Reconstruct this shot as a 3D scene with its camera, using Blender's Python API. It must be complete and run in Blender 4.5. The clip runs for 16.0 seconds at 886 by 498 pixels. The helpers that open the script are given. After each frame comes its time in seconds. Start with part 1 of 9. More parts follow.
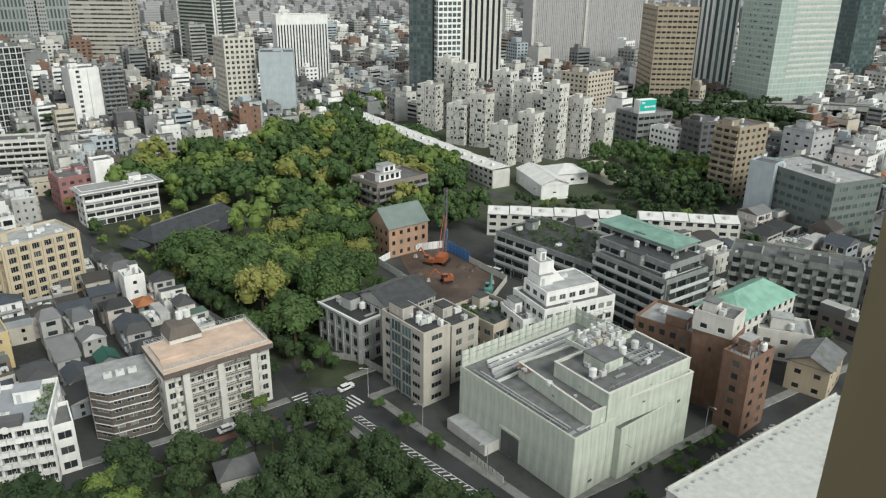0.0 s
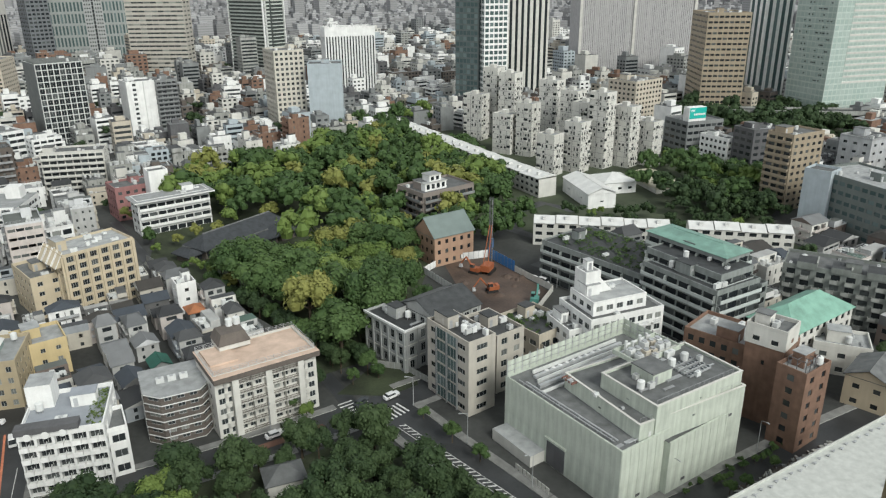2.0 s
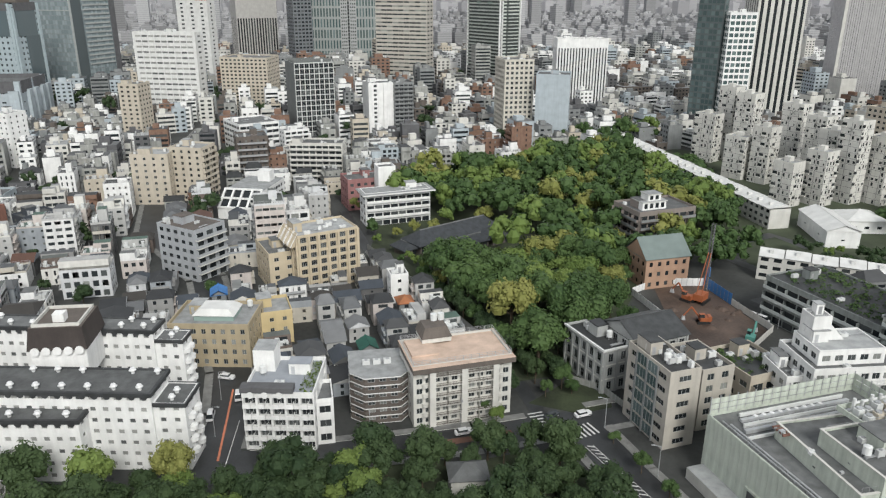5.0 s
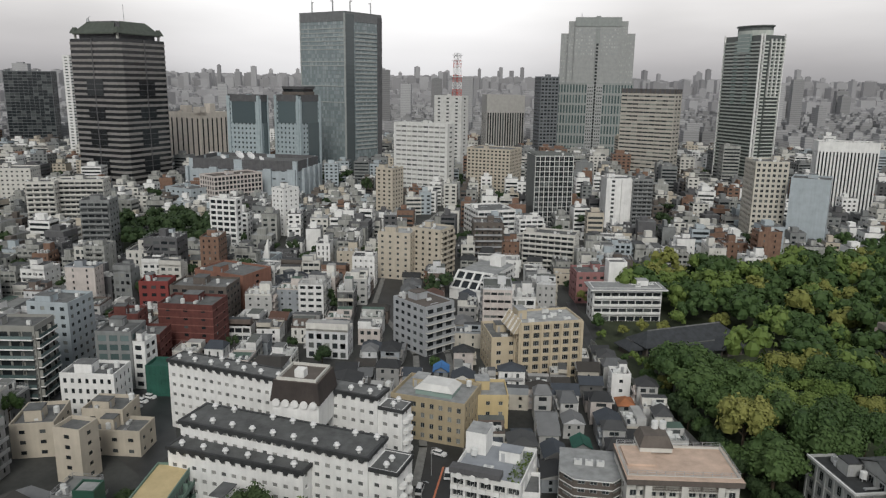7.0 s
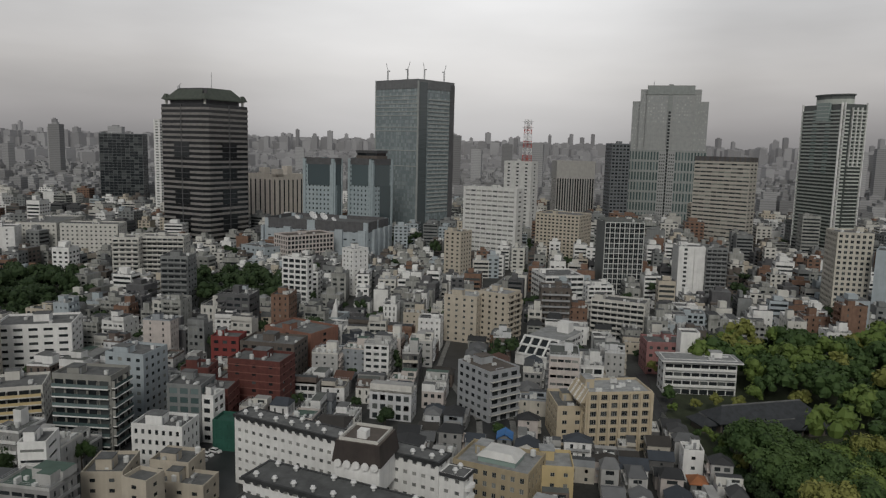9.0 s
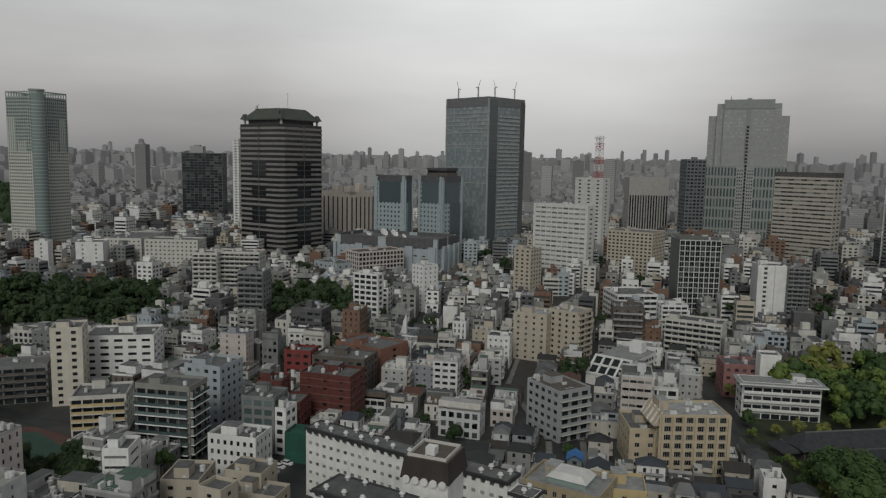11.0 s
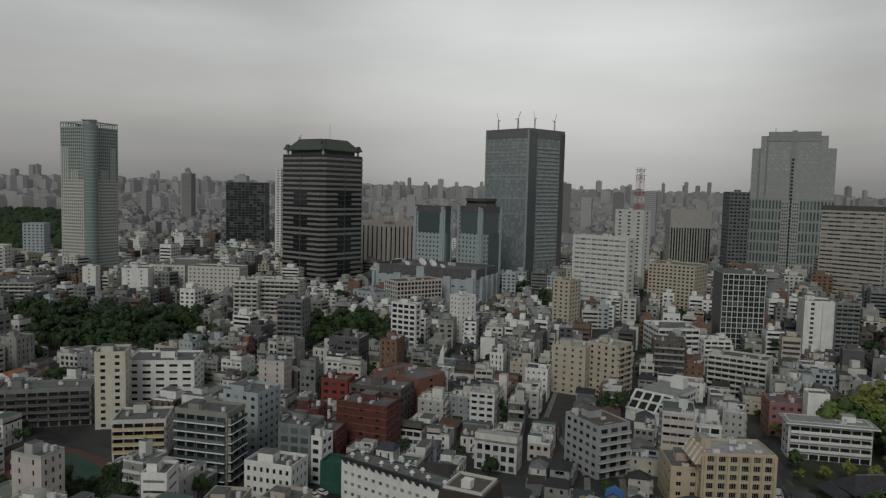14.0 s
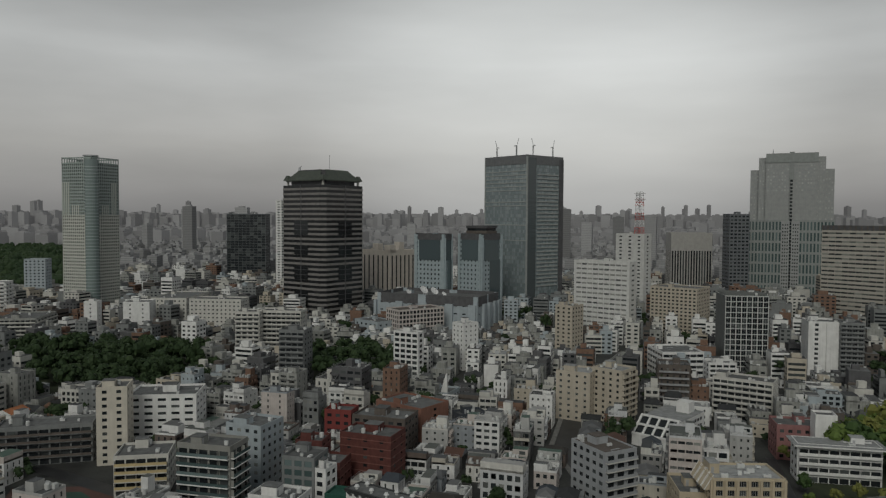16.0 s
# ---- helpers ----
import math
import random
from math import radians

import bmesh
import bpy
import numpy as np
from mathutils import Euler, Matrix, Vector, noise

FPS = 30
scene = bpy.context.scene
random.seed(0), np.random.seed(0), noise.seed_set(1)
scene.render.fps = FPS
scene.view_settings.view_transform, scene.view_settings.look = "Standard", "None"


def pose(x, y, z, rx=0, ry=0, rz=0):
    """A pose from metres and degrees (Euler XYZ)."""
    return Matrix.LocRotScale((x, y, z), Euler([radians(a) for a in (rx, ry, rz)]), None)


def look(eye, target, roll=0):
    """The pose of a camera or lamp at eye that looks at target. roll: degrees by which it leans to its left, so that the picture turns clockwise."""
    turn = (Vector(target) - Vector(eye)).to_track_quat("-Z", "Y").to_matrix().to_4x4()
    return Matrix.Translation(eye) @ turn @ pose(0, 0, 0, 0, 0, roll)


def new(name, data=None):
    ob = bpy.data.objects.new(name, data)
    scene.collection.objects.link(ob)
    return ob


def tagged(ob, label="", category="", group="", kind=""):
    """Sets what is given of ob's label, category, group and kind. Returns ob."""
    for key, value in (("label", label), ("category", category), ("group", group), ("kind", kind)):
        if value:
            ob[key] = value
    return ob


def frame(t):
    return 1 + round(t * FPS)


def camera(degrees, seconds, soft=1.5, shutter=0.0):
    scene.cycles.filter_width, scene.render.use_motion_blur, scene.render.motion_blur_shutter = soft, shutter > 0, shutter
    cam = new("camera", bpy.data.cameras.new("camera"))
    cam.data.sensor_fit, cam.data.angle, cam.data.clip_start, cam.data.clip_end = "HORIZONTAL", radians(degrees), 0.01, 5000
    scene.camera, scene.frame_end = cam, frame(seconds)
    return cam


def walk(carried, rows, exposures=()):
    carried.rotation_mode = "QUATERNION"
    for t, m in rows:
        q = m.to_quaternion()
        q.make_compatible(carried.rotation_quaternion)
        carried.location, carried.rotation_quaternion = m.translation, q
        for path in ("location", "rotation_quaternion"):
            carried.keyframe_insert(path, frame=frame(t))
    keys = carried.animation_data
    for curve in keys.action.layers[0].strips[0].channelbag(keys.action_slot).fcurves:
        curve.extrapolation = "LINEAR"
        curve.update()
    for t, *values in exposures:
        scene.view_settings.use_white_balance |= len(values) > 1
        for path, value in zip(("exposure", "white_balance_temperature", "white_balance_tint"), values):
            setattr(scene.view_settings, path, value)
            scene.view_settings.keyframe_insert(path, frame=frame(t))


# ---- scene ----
# A city seen from a high hotel window under an overcast sky: the eye is 100 m over the street and only turns.
LENS = 61.9
EYE = (0.0, 0.0, 100.0)
cam = camera(LENS, 16.0, 1.25)
TURNS = (
    (0.0, 1.03, -21.20, -0.66),
    (0.5, 1.21, -20.90, -0.40),
    (1.0, 1.51, -20.69, -0.16),
    (1.5, 2.07, -20.58, -0.38),
    (2.0, 4.40, -20.50, 0.41),
    (2.5, 8.78, -20.30, 1.65),
    (3.0, 11.79, -19.65, 1.44),
    (3.5, 14.88, -19.29, 1.30),
    (6.0, 31.04, -18.69, -0.11),
    (6.5, 37.88, -14.96, -0.29),
    (7.0, 40.06, -12.85, -0.85),
    (7.5, 40.65, -10.24, -1.07),
    (8.0, 41.91, -9.71, -0.38),
    (8.5, 43.89, -8.61, -1.22),
    (9.0, 45.45, -8.05, -1.42),
    (11.5, 52.24, -6.29, -0.96),
    (12.0, 53.64, -5.54, -0.89),
    (12.5, 55.10, -5.08, -0.92),
    (13.0, 56.30, -4.72, -1.23),
    (13.5, 55.79, -4.56, -1.33),
    (14.0, 53.87, -4.57, -1.47),
    (14.5, 53.24, -4.19, -0.77),
    (15.0, 53.31, -3.39, -0.20),
    (15.5, 53.64, -2.80, -0.36),
    (16.0, 53.88, -2.42, -0.33),
)
walk(cam, [(t, pose(*EYE, 90 + pitch, roll, yaw)) for t, yaw, pitch, roll in TURNS],
     exposures=[(0.0,0.33,6400,4),
(3.5,0.36,6250,6),
(6.0,0.33,6350,9),
(7.0,-0.33,6400,9),
(9.0,-0.98,6500,9),
(12.0,-1.18,6450,6),
(16.0,-1.33,6500,5)])

# ---- world and sun: an even cloud cover, brighter in a patch towards the hidden sun ----
SUN_YAW, SUN_HEIGHT = radians(-140), radians(40)
world = bpy.data.worlds.new("overcast_sky")
scene.world = world
world.use_nodes = True
wn, wl = world.node_tree.nodes, world.node_tree.links
wn.clear()
w_out = wn.new("ShaderNodeOutputWorld")
w_bg = wn.new("ShaderNodeBackground")
w_sky = wn.new("ShaderNodeTexSky")
w_sky.sky_type, w_sky.sun_disc = "NISHITA", False
w_sky.sun_elevation, w_sky.sun_rotation = SUN_HEIGHT, -SUN_YAW
w_sky.dust_density, w_sky.air_density = 6.0, 1.0
w_hsv = wn.new("ShaderNodeHueSaturation")
w_hsv.inputs["Saturation"].default_value = 0.1
w_hsv.inputs["Value"].default_value = 0.006
w_co = wn.new("ShaderNodeTexCoord")
w_sep = wn.new("ShaderNodeSeparateXYZ")
w_map = wn.new("ShaderNodeMapping")
w_map.inputs["Scale"].default_value = (1.0, 1.0, 5.0)
w_noise = wn.new("ShaderNodeTexNoise")
w_noise.inputs["Scale"].default_value = 2.2
w_noise.inputs["Detail"].default_value = 5.0
w_noise.inputs["Roughness"].default_value = 0.5
w_ramp = wn.new("ShaderNodeValToRGB")
sky_steps = ((0.0, (0.44, 0.425, 0.43)), (0.03, (0.58, 0.555, 0.555)), (0.09, (0.86, 0.83, 0.815)), (0.20, (1.05, 1.045, 1.06)),
             (0.36, (0.48, 0.49, 0.51)), (1.0, (0.24, 0.25, 0.27)))
for k, (place, tone) in enumerate(sky_steps):
    el = w_ramp.color_ramp.elements[k] if k < 2 else w_ramp.color_ramp.elements.new(place)
    el.position, el.color = place, (*tone, 1)
w_cloud = wn.new("ShaderNodeMapRange")
for k, v in (("From Min", 0.3), ("From Max", 0.7), ("To Min", 0.86), ("To Max", 1.12)):
    w_cloud.inputs[k].default_value = v
w_mul = wn.new("ShaderNodeMix")
w_mul.data_type, w_mul.blend_type = "RGBA", "MULTIPLY"
w_mul.inputs["Factor"].default_value = 1.0
w_add = wn.new("ShaderNodeMix")
w_add.data_type, w_add.blend_type = "RGBA", "ADD"
w_add.inputs["Factor"].default_value = 1.0
# the bright patch low over the city, where the cloud is thin
w_dot = wn.new("ShaderNodeVectorMath")
w_dot.operation = "DOT_PRODUCT"
w_dot.inputs[1].default_value = Vector((-0.70, 0.69, 0.14)).normalized()
w_patch = wn.new("ShaderNodeMapRange")
w_patch.interpolation_type = "SMOOTHSTEP"
for k, v in (("From Min", 0.93), ("From Max", 1.0), ("To Min", 0.0), ("To Max", 0.44)):
    w_patch.inputs[k].default_value = v
wl.new(w_co.outputs["Generated"], w_sep.inputs[0])
wl.new(w_co.outputs["Generated"], w_map.inputs[0])
wl.new(w_map.outputs[0], w_noise.inputs["Vector"])
wl.new(w_sep.outputs["Z"], w_ramp.inputs[0])
wl.new(w_noise.outputs[0], w_cloud.inputs[0])
wl.new(w_ramp.outputs[0], w_mul.inputs["A"])
wl.new(w_cloud.outputs[0], w_mul.inputs["B"])
wl.new(w_sky.outputs[0], w_hsv.inputs["Color"])
wl.new(w_mul.outputs["Result"], w_add.inputs["A"])
wl.new(w_hsv.outputs[0], w_add.inputs["B"])
w_add2 = wn.new("ShaderNodeMix")
w_add2.data_type, w_add2.blend_type = "RGBA", "ADD"
w_add2.inputs["Factor"].default_value = 1.0
wl.new(w_co.outputs["Generated"], w_dot.inputs[0])
wl.new(w_dot.outputs["Value"], w_patch.inputs[0])
wl.new(w_add.outputs["Result"], w_add2.inputs["A"])
wl.new(w_patch.outputs[0], w_add2.inputs["B"])
wl.new(w_add2.outputs["Result"], w_bg.inputs[0])
w_bg.inputs[1].default_value = 1.12
wl.new(w_bg.outputs[0], w_out.inputs[0])

sun = new("sun", bpy.data.lights.new("sun", "SUN"))
sun.data.energy, sun.data.angle, sun.data.color = 2.3, radians(24), (1.0, 0.96, 0.89)
sun.matrix_world = look((0, 0, 300), (150 * math.sin(SUN_YAW), -150 * math.cos(SUN_YAW), 300 - 150 * math.tan(SUN_HEIGHT)))


# ---- materials ----
def base_mat(name, rough=0.8, metal=0.0, spec=0.5):
    m = bpy.data.materials.new(name)
    m.use_nodes = True
    b = m.node_tree.nodes["Principled BSDF"]
    b.inputs["Roughness"].default_value = rough
    b.inputs["Metallic"].default_value = metal
    b.inputs["Specular IOR Level"].default_value = spec
    return m, m.node_tree.nodes, m.node_tree.links, b


def weathered(name, rgb, rough=0.85, spread=0.12, scale=0.25, streak=0.25, tint=0.0, relief=0.03, metal=0.0):
    """Paint, plaster, concrete or metal with broad stains, fine grain, rain streaks and a shade that differs from thing to thing."""
    m, n, l, b = base_mat(name, rough, metal)
    co = n.new("ShaderNodeTexCoord")
    big = n.new("ShaderNodeTexNoise")
    big.inputs["Scale"].default_value, big.inputs["Detail"].default_value = scale, 4
    fine = n.new("ShaderNodeTexNoise")
    fine.inputs["Scale"].default_value, fine.inputs["Detail"].default_value = scale * 14, 3
    mp = n.new("ShaderNodeMapping")
    mp.inputs["Scale"].default_value = (1.1, 1.1, 0.06)
    run = n.new("ShaderNodeTexNoise")
    run.inputs["Scale"].default_value, run.inputs["Detail"].default_value = 1.0, 3
    for a in (big, fine):
        l.new(co.outputs["Object"], a.inputs["Vector"])
    l.new(co.outputs["Object"], mp.inputs[0])
    l.new(mp.outputs[0], run.inputs["Vector"])
    sums = n.new("ShaderNodeMath")
    sums.operation = "MULTIPLY_ADD"
    l.new(run.outputs[0], sums.inputs[0])
    sums.inputs[1].default_value = streak * 2
    l.new(big.outputs[0], sums.inputs[2])
    sum2 = n.new("ShaderNodeMath")
    sum2.operation = "MULTIPLY_ADD"
    l.new(fine.outputs[0], sum2.inputs[0])
    sum2.inputs[1].default_value = 0.35
    l.new(sums.outputs[0], sum2.inputs[2])
    rng = n.new("ShaderNodeMapRange")
    mid = 0.5 + streak + 0.175
    for k, v in (("From Min", mid - 0.3), ("From Max", mid + 0.3), ("To Min", 1 - spread * 1.6), ("To Max", 1 + spread * 0.7)):
        rng.inputs[k].default_value = v
    l.new(sum2.outputs[0], rng.inputs[0])
    info = n.new("ShaderNodeObjectInfo")
    own = n.new("ShaderNodeMapRange")
    own.inputs["To Min"].default_value, own.inputs["To Max"].default_value = 1 - tint, 1 + tint * 0.5
    l.new(info.outputs["Random"], own.inputs[0])
    both = n.new("ShaderNodeMath")
    both.operation = "MULTIPLY"
    l.new(rng.outputs[0], both.inputs[0])
    l.new(own.outputs[0], both.inputs[1])
    mix = n.new("ShaderNodeMix")
    mix.data_type, mix.blend_type = "RGBA", "MULTIPLY"
    mix.inputs["Factor"].default_value = 1.0
    mix.inputs["A"].default_value = (*rgb, 1)
    l.new(both.outputs[0], mix.inputs["B"])
    l.new(mix.outputs["Result"], b.inputs["Base Color"])
    if relief:
        bump = n.new("ShaderNodeBump")
        bump.inputs["Strength"].default_value, bump.inputs["Distance"].default_value = 0.4, relief
        l.new(fine.outputs[0], bump.inputs["Height"])
        l.new(bump.outputs[0], b.inputs["Normal"])
    return m


def town_wall(name, tones, streak=0.25):
    """One plaster for many houses: the tone is picked per house from a row of tones."""
    m = weathered(name, (1, 1, 1), 0.85, 0.14, 0.3, streak)
    n, l = m.node_tree.nodes, m.node_tree.links
    mix = next(x for x in n if x.bl_idname == "ShaderNodeMix")
    info = n.new("ShaderNodeObjectInfo")
    ramp = n.new("ShaderNodeValToRGB")
    ramp.color_ramp.interpolation = "CONSTANT"
    for k, tone in enumerate(tones):
        place = k / len(tones)
        el = ramp.color_ramp.elements[k] if k < 2 else ramp.color_ramp.elements.new(place)
        el.position, el.color = place, (*tone, 1)
    l.new(info.outputs["Random"], ramp.inputs[0])
    l.new(ramp.outputs[0], mix.inputs["A"])
    return m


def glazing(name, dark=(0.035, 0.042, 0.045), pale=(0.30, 0.31, 0.29), share=0.25, rough=0.12, per_island=True):
    """Window glass over a dark room; a share of the windows has pale curtains or blinds drawn."""
    m, n, l, b = base_mat(name, rough, 0.0, 0.6)
    geo = n.new("ShaderNodeNewGeometry")
    info = n.new("ShaderNodeObjectInfo")
    add = n.new("ShaderNodeMath")
    add.operation = "ADD"
    l.new(info.outputs["Random"], add.inputs[0])
    l.new(geo.outputs["Random Per Island"], add.inputs[1])
    fr = n.new("ShaderNodeMath")
    fr.operation = "FRACT"
    l.new(add.outputs[0], fr.inputs[0])
    ramp = n.new("ShaderNodeValToRGB")
    ramp.color_ramp.elements[0].color = (*dark, 1)
    ramp.color_ramp.elements[1].color = (*pale, 1)
    ramp.color_ramp.elements[0].position = 1 - share - 0.15
    l.new(fr.outputs[0], ramp.inputs[0])
    l.new(ramp.outputs[0], b.inputs["Base Color"])
    return m


def banded(name, rgb, dark, floor=3.6, bay=3.2, part=0.5):
    """Walls of a far block, with storeys and bays too small to be told apart."""
    m, n, l, b = base_mat(name, 0.8)
    co = n.new("ShaderNodeTexCoord")
    sep = n.new("ShaderNodeSeparateXYZ")
    l.new(co.outputs["Object"], sep.inputs[0])
    div = n.new("ShaderNodeMath")
    div.operation = "DIVIDE"
    l.new(sep.outputs["Z"], div.inputs[0])
    div.inputs[1].default_value = floor
    fr = n.new("ShaderNodeMath")
    fr.operation = "FRACT"
    l.new(div.outputs[0], fr.inputs[0])
    gt = n.new("ShaderNodeMath")
    gt.operation = "GREATER_THAN"
    l.new(fr.outputs[0], gt.inputs[0])
    gt.inputs[1].default_value = part
    geo = n.new("ShaderNodeNewGeometry")
    up = n.new("ShaderNodeSeparateXYZ")
    l.new(geo.outputs["Normal"], up.inputs[0])
    side = n.new("ShaderNodeMath")
    side.operation = "LESS_THAN"
    l.new(up.outputs["Z"], side.inputs[0])
    side.inputs[1].default_value = 0.5
    fac = n.new("ShaderNodeMath")
    fac.operation = "MULTIPLY"
    l.new(gt.outputs[0], fac.inputs[0])
    l.new(side.outputs[0], fac.inputs[1])
    tone = n.new("ShaderNodeMapRange")
    tone.inputs["To Min"].default_value, tone.inputs["To Max"].default_value = 0.6, 1.25
    l.new(geo.outputs["Random Per Island"], tone.inputs[0])
    noise_t = n.new("ShaderNodeTexNoise")
    noise_t.inputs["Scale"].default_value = 0.4
    l.new(co.outputs["Object"], noise_t.inputs["Vector"])
    half = n.new("ShaderNodeMath")
    half.operation = "MULTIPLY"
    l.new(noise_t.outputs[0], half.inputs[0])
    l.new(fac.outputs[0], half.inputs[1])
    mix = n.new("ShaderNodeMix")
    mix.data_type = "RGBA"
    mix.inputs["A"].default_value, mix.inputs["B"].default_value = (*rgb, 1), (*dark, 1)
    l.new(half.outputs[0], mix.inputs["Factor"])
    mul = n.new("ShaderNodeMix")
    mul.data_type, mul.blend_type = "RGBA", "MULTIPLY"
    mul.inputs["Factor"].default_value = 1.0
    l.new(mix.outputs["Result"], mul.inputs["A"])
    l.new(tone.outputs[0], mul.inputs["B"])
    l.new(mul.outputs["Result"], b.inputs["Base Color"])
    return m


def leafy(name, deep, light):
    m, n, l, b = base_mat(name, 0.7, 0.0, 0.2)
    geo = n.new("ShaderNodeNewGeometry")
    info = n.new("ShaderNodeObjectInfo")
    add = n.new("ShaderNodeMath")
    add.operation = "MULTIPLY_ADD"
    l.new(info.outputs["Random"], add.inputs[0])
    add.inputs[1].default_value = 0.7
    half = n.new("ShaderNodeMath")
    half.operation = "MULTIPLY"
    half.inputs[1].default_value = 0.5
    l.new(geo.outputs["Random Per Island"], half.inputs[0])
    l.new(half.outputs[0], add.inputs[2])
    ramp = n.new("ShaderNodeValToRGB")
    ramp.color_ramp.elements[0].color, ramp.color_ramp.elements[1].color = (*deep, 1), (*light, 1)
    l.new(add.outputs[0], ramp.inputs[0])
    l.new(ramp.outputs[0], b.inputs["Base Color"])
    return m


WHITE = weathered("white_paint", (0.79, 0.79, 0.775), tint=0.05)
OFFWHITE = weathered("offwhite_tile", (0.60, 0.59, 0.55), tint=0.06)
CONCRETE = weathered("bare_concrete", (0.33, 0.335, 0.315), spread=0.22, streak=0.5)
PALE_CONCRETE = weathered("pale_green_concrete", (0.50, 0.54, 0.47), spread=0.16, streak=0.55)
GREY = weathered("grey_tile", (0.22, 0.23, 0.23), spread=0.16)
BLUEGREY = weathered("blue_grey_panel", (0.40, 0.45, 0.48), spread=0.12)
DARK = weathered("dark_tile", (0.11, 0.11, 0.115), spread=0.2)
BROWN = weathered("brown_tile", (0.125, 0.107, 0.094), spread=0.2)
BRICK = weathered("red_brick", (0.125, 0.042, 0.035), spread=0.22, scale=0.5)
BRICK_R = weathered("brown_brick", (0.215, 0.13, 0.092), spread=0.22, scale=0.5)
CREAM = weathered("cream_tile", (0.52, 0.445, 0.325), spread=0.1)
BEIGE = weathered("beige_tile", (0.50, 0.45, 0.37), spread=0.12)
OCHRE = weathered("ochre_tile", (0.40, 0.335, 0.225), spread=0.12)
YELLOW = weathered("yellow_paint", (0.56, 0.45, 0.25), spread=0.1)
PINK = weathered("pink_wall", (0.30, 0.15, 0.145), spread=0.15)
TAN = weathered("tan_stone", (0.33, 0.275, 0.20), spread=0.14)
PEACH = weathered("peach_roof_paint", (0.58, 0.44, 0.35), spread=0.18, streak=0.0, scale=0.4)
ROOF_GREY = weathered("grey_roof_sheet", (0.15, 0.155, 0.155), spread=0.3, streak=0.0, scale=0.4, tint=0.3)
ROOF_PALE = weathered("pale_roof_sheet", (0.36, 0.37, 0.37), spread=0.25, streak=0.0, scale=0.4, tint=0.2)
DECK_WHITE = weathered("dirty_white_deck", (0.50, 0.51, 0.48), 0.7, spread=0.14, streak=0.0, scale=0.9)
ROOF_WHITE = weathered("white_metal_roof", (0.66, 0.66, 0.64), 0.5, spread=0.12, streak=0.0, scale=0.3)
ROOF_DARK = weathered("dark_slate", (0.05, 0.053, 0.055), 0.6, spread=0.35, streak=0.0, scale=0.5, tint=0.3)
ROOF_GREEN = weathered("green_copper", (0.22, 0.41, 0.325), 0.6, spread=0.25, streak=0.0, scale=0.3)
ROOF_RED = weathered("orange_tile", (0.40, 0.16, 0.07), spread=0.3, streak=0.0)
ROOF_TONES = town_wall("house_roof", ((0.035, 0.037, 0.04), (0.07, 0.072, 0.075), (0.13, 0.135, 0.14), (0.05, 0.046, 0.042), (0.18, 0.185, 0.19), (0.11, 0.06, 0.045), (0.055, 0.065, 0.08), (0.045, 0.047, 0.05)), 0.0)
TOWN = town_wall("town_plaster", ((0.78, 0.78, 0.77), (0.30, 0.30, 0.295), (0.50, 0.47, 0.41), (0.42, 0.42, 0.41), (0.20, 0.205, 0.205), (0.70, 0.70, 0.69), (0.60, 0.61, 0.62), (0.15, 0.12, 0.105), (0.32, 0.345, 0.37), (0.66, 0.65, 0.61), (0.12, 0.12, 0.12), (0.46, 0.46, 0.45), (0.55, 0.50, 0.47)))
FLAT_ROOF = town_wall("flat_roof", ((0.15, 0.155, 0.155), (0.10, 0.105, 0.11), (0.21, 0.215, 0.21), (0.12, 0.13, 0.12), (0.07, 0.075, 0.08), (0.38, 0.38, 0.37), (0.09, 0.14, 0.115)), 0.0)
GLASS = glazing("window_glass")
GLASS_CURTAIN = glazing("curtained_glass", (0.10, 0.105, 0.105), (0.38, 0.38, 0.36), 0.7)
GLASS_DARK = glazing("dark_window_glass", (0.02, 0.024, 0.027), (0.10, 0.11, 0.11), 0.2)
GLASS_GREEN = glazing("green_window_glass", (0.07, 0.105, 0.105), (0.16, 0.21, 0.21), 0.3, 0.08)
GLASS_PALE = glazing("pale_green_glass", (0.28, 0.37, 0.34), (0.42, 0.50, 0.47), 0.5, 0.15)
FRAME = weathered("aluminium_frame", (0.45, 0.46, 0.46), 0.45, metal=0.3)
METAL = weathered("galvanised_metal", (0.48, 0.49, 0.50), 0.5, spread=0.2, metal=0.3, tint=0.25)
UNIT = weathered("enamel_white_unit", (0.66, 0.67, 0.66), 0.5, tint=0.2)
DISH = weathered("white_dish", (0.8, 0.8, 0.8), 0.4)
ASPHALT = weathered("wet_asphalt", (0.042, 0.044, 0.046), 0.5, spread=0.4, scale=0.12, streak=0.0)
GROUND = weathered("city_ground", (0.055, 0.057, 0.054), 0.8, spread=0.45, scale=0.05, streak=0.0)
PAVING = weathered("paving", (0.22, 0.22, 0.21), 0.7, spread=0.3, scale=0.4, streak=0.0)
EARTH = weathered("wet_earth", (0.105, 0.072, 0.055), 0.6, spread=0.5, scale=0.09, streak=0.0, relief=0.3)
GRASS = weathered("park_floor", (0.045, 0.058, 0.028), 0.95, spread=0.5, scale=0.1, streak=0.0)
LAWN = weathered("lawn", (0.060, 0.075, 0.042), 0.95, spread=0.3, scale=0.1, streak=0.0)
COURT = weathered("tennis_court_green", (0.035, 0.080, 0.058), 0.8, spread=0.2, streak=0.0)
CLAY = weathered("red_court", (0.115, 0.06, 0.05), 0.8, spread=0.2, streak=0.0)
LINE = weathered("road_paint", (0.72, 0.72, 0.70), 0.6, spread=0.3, scale=0.8, streak=0.0)
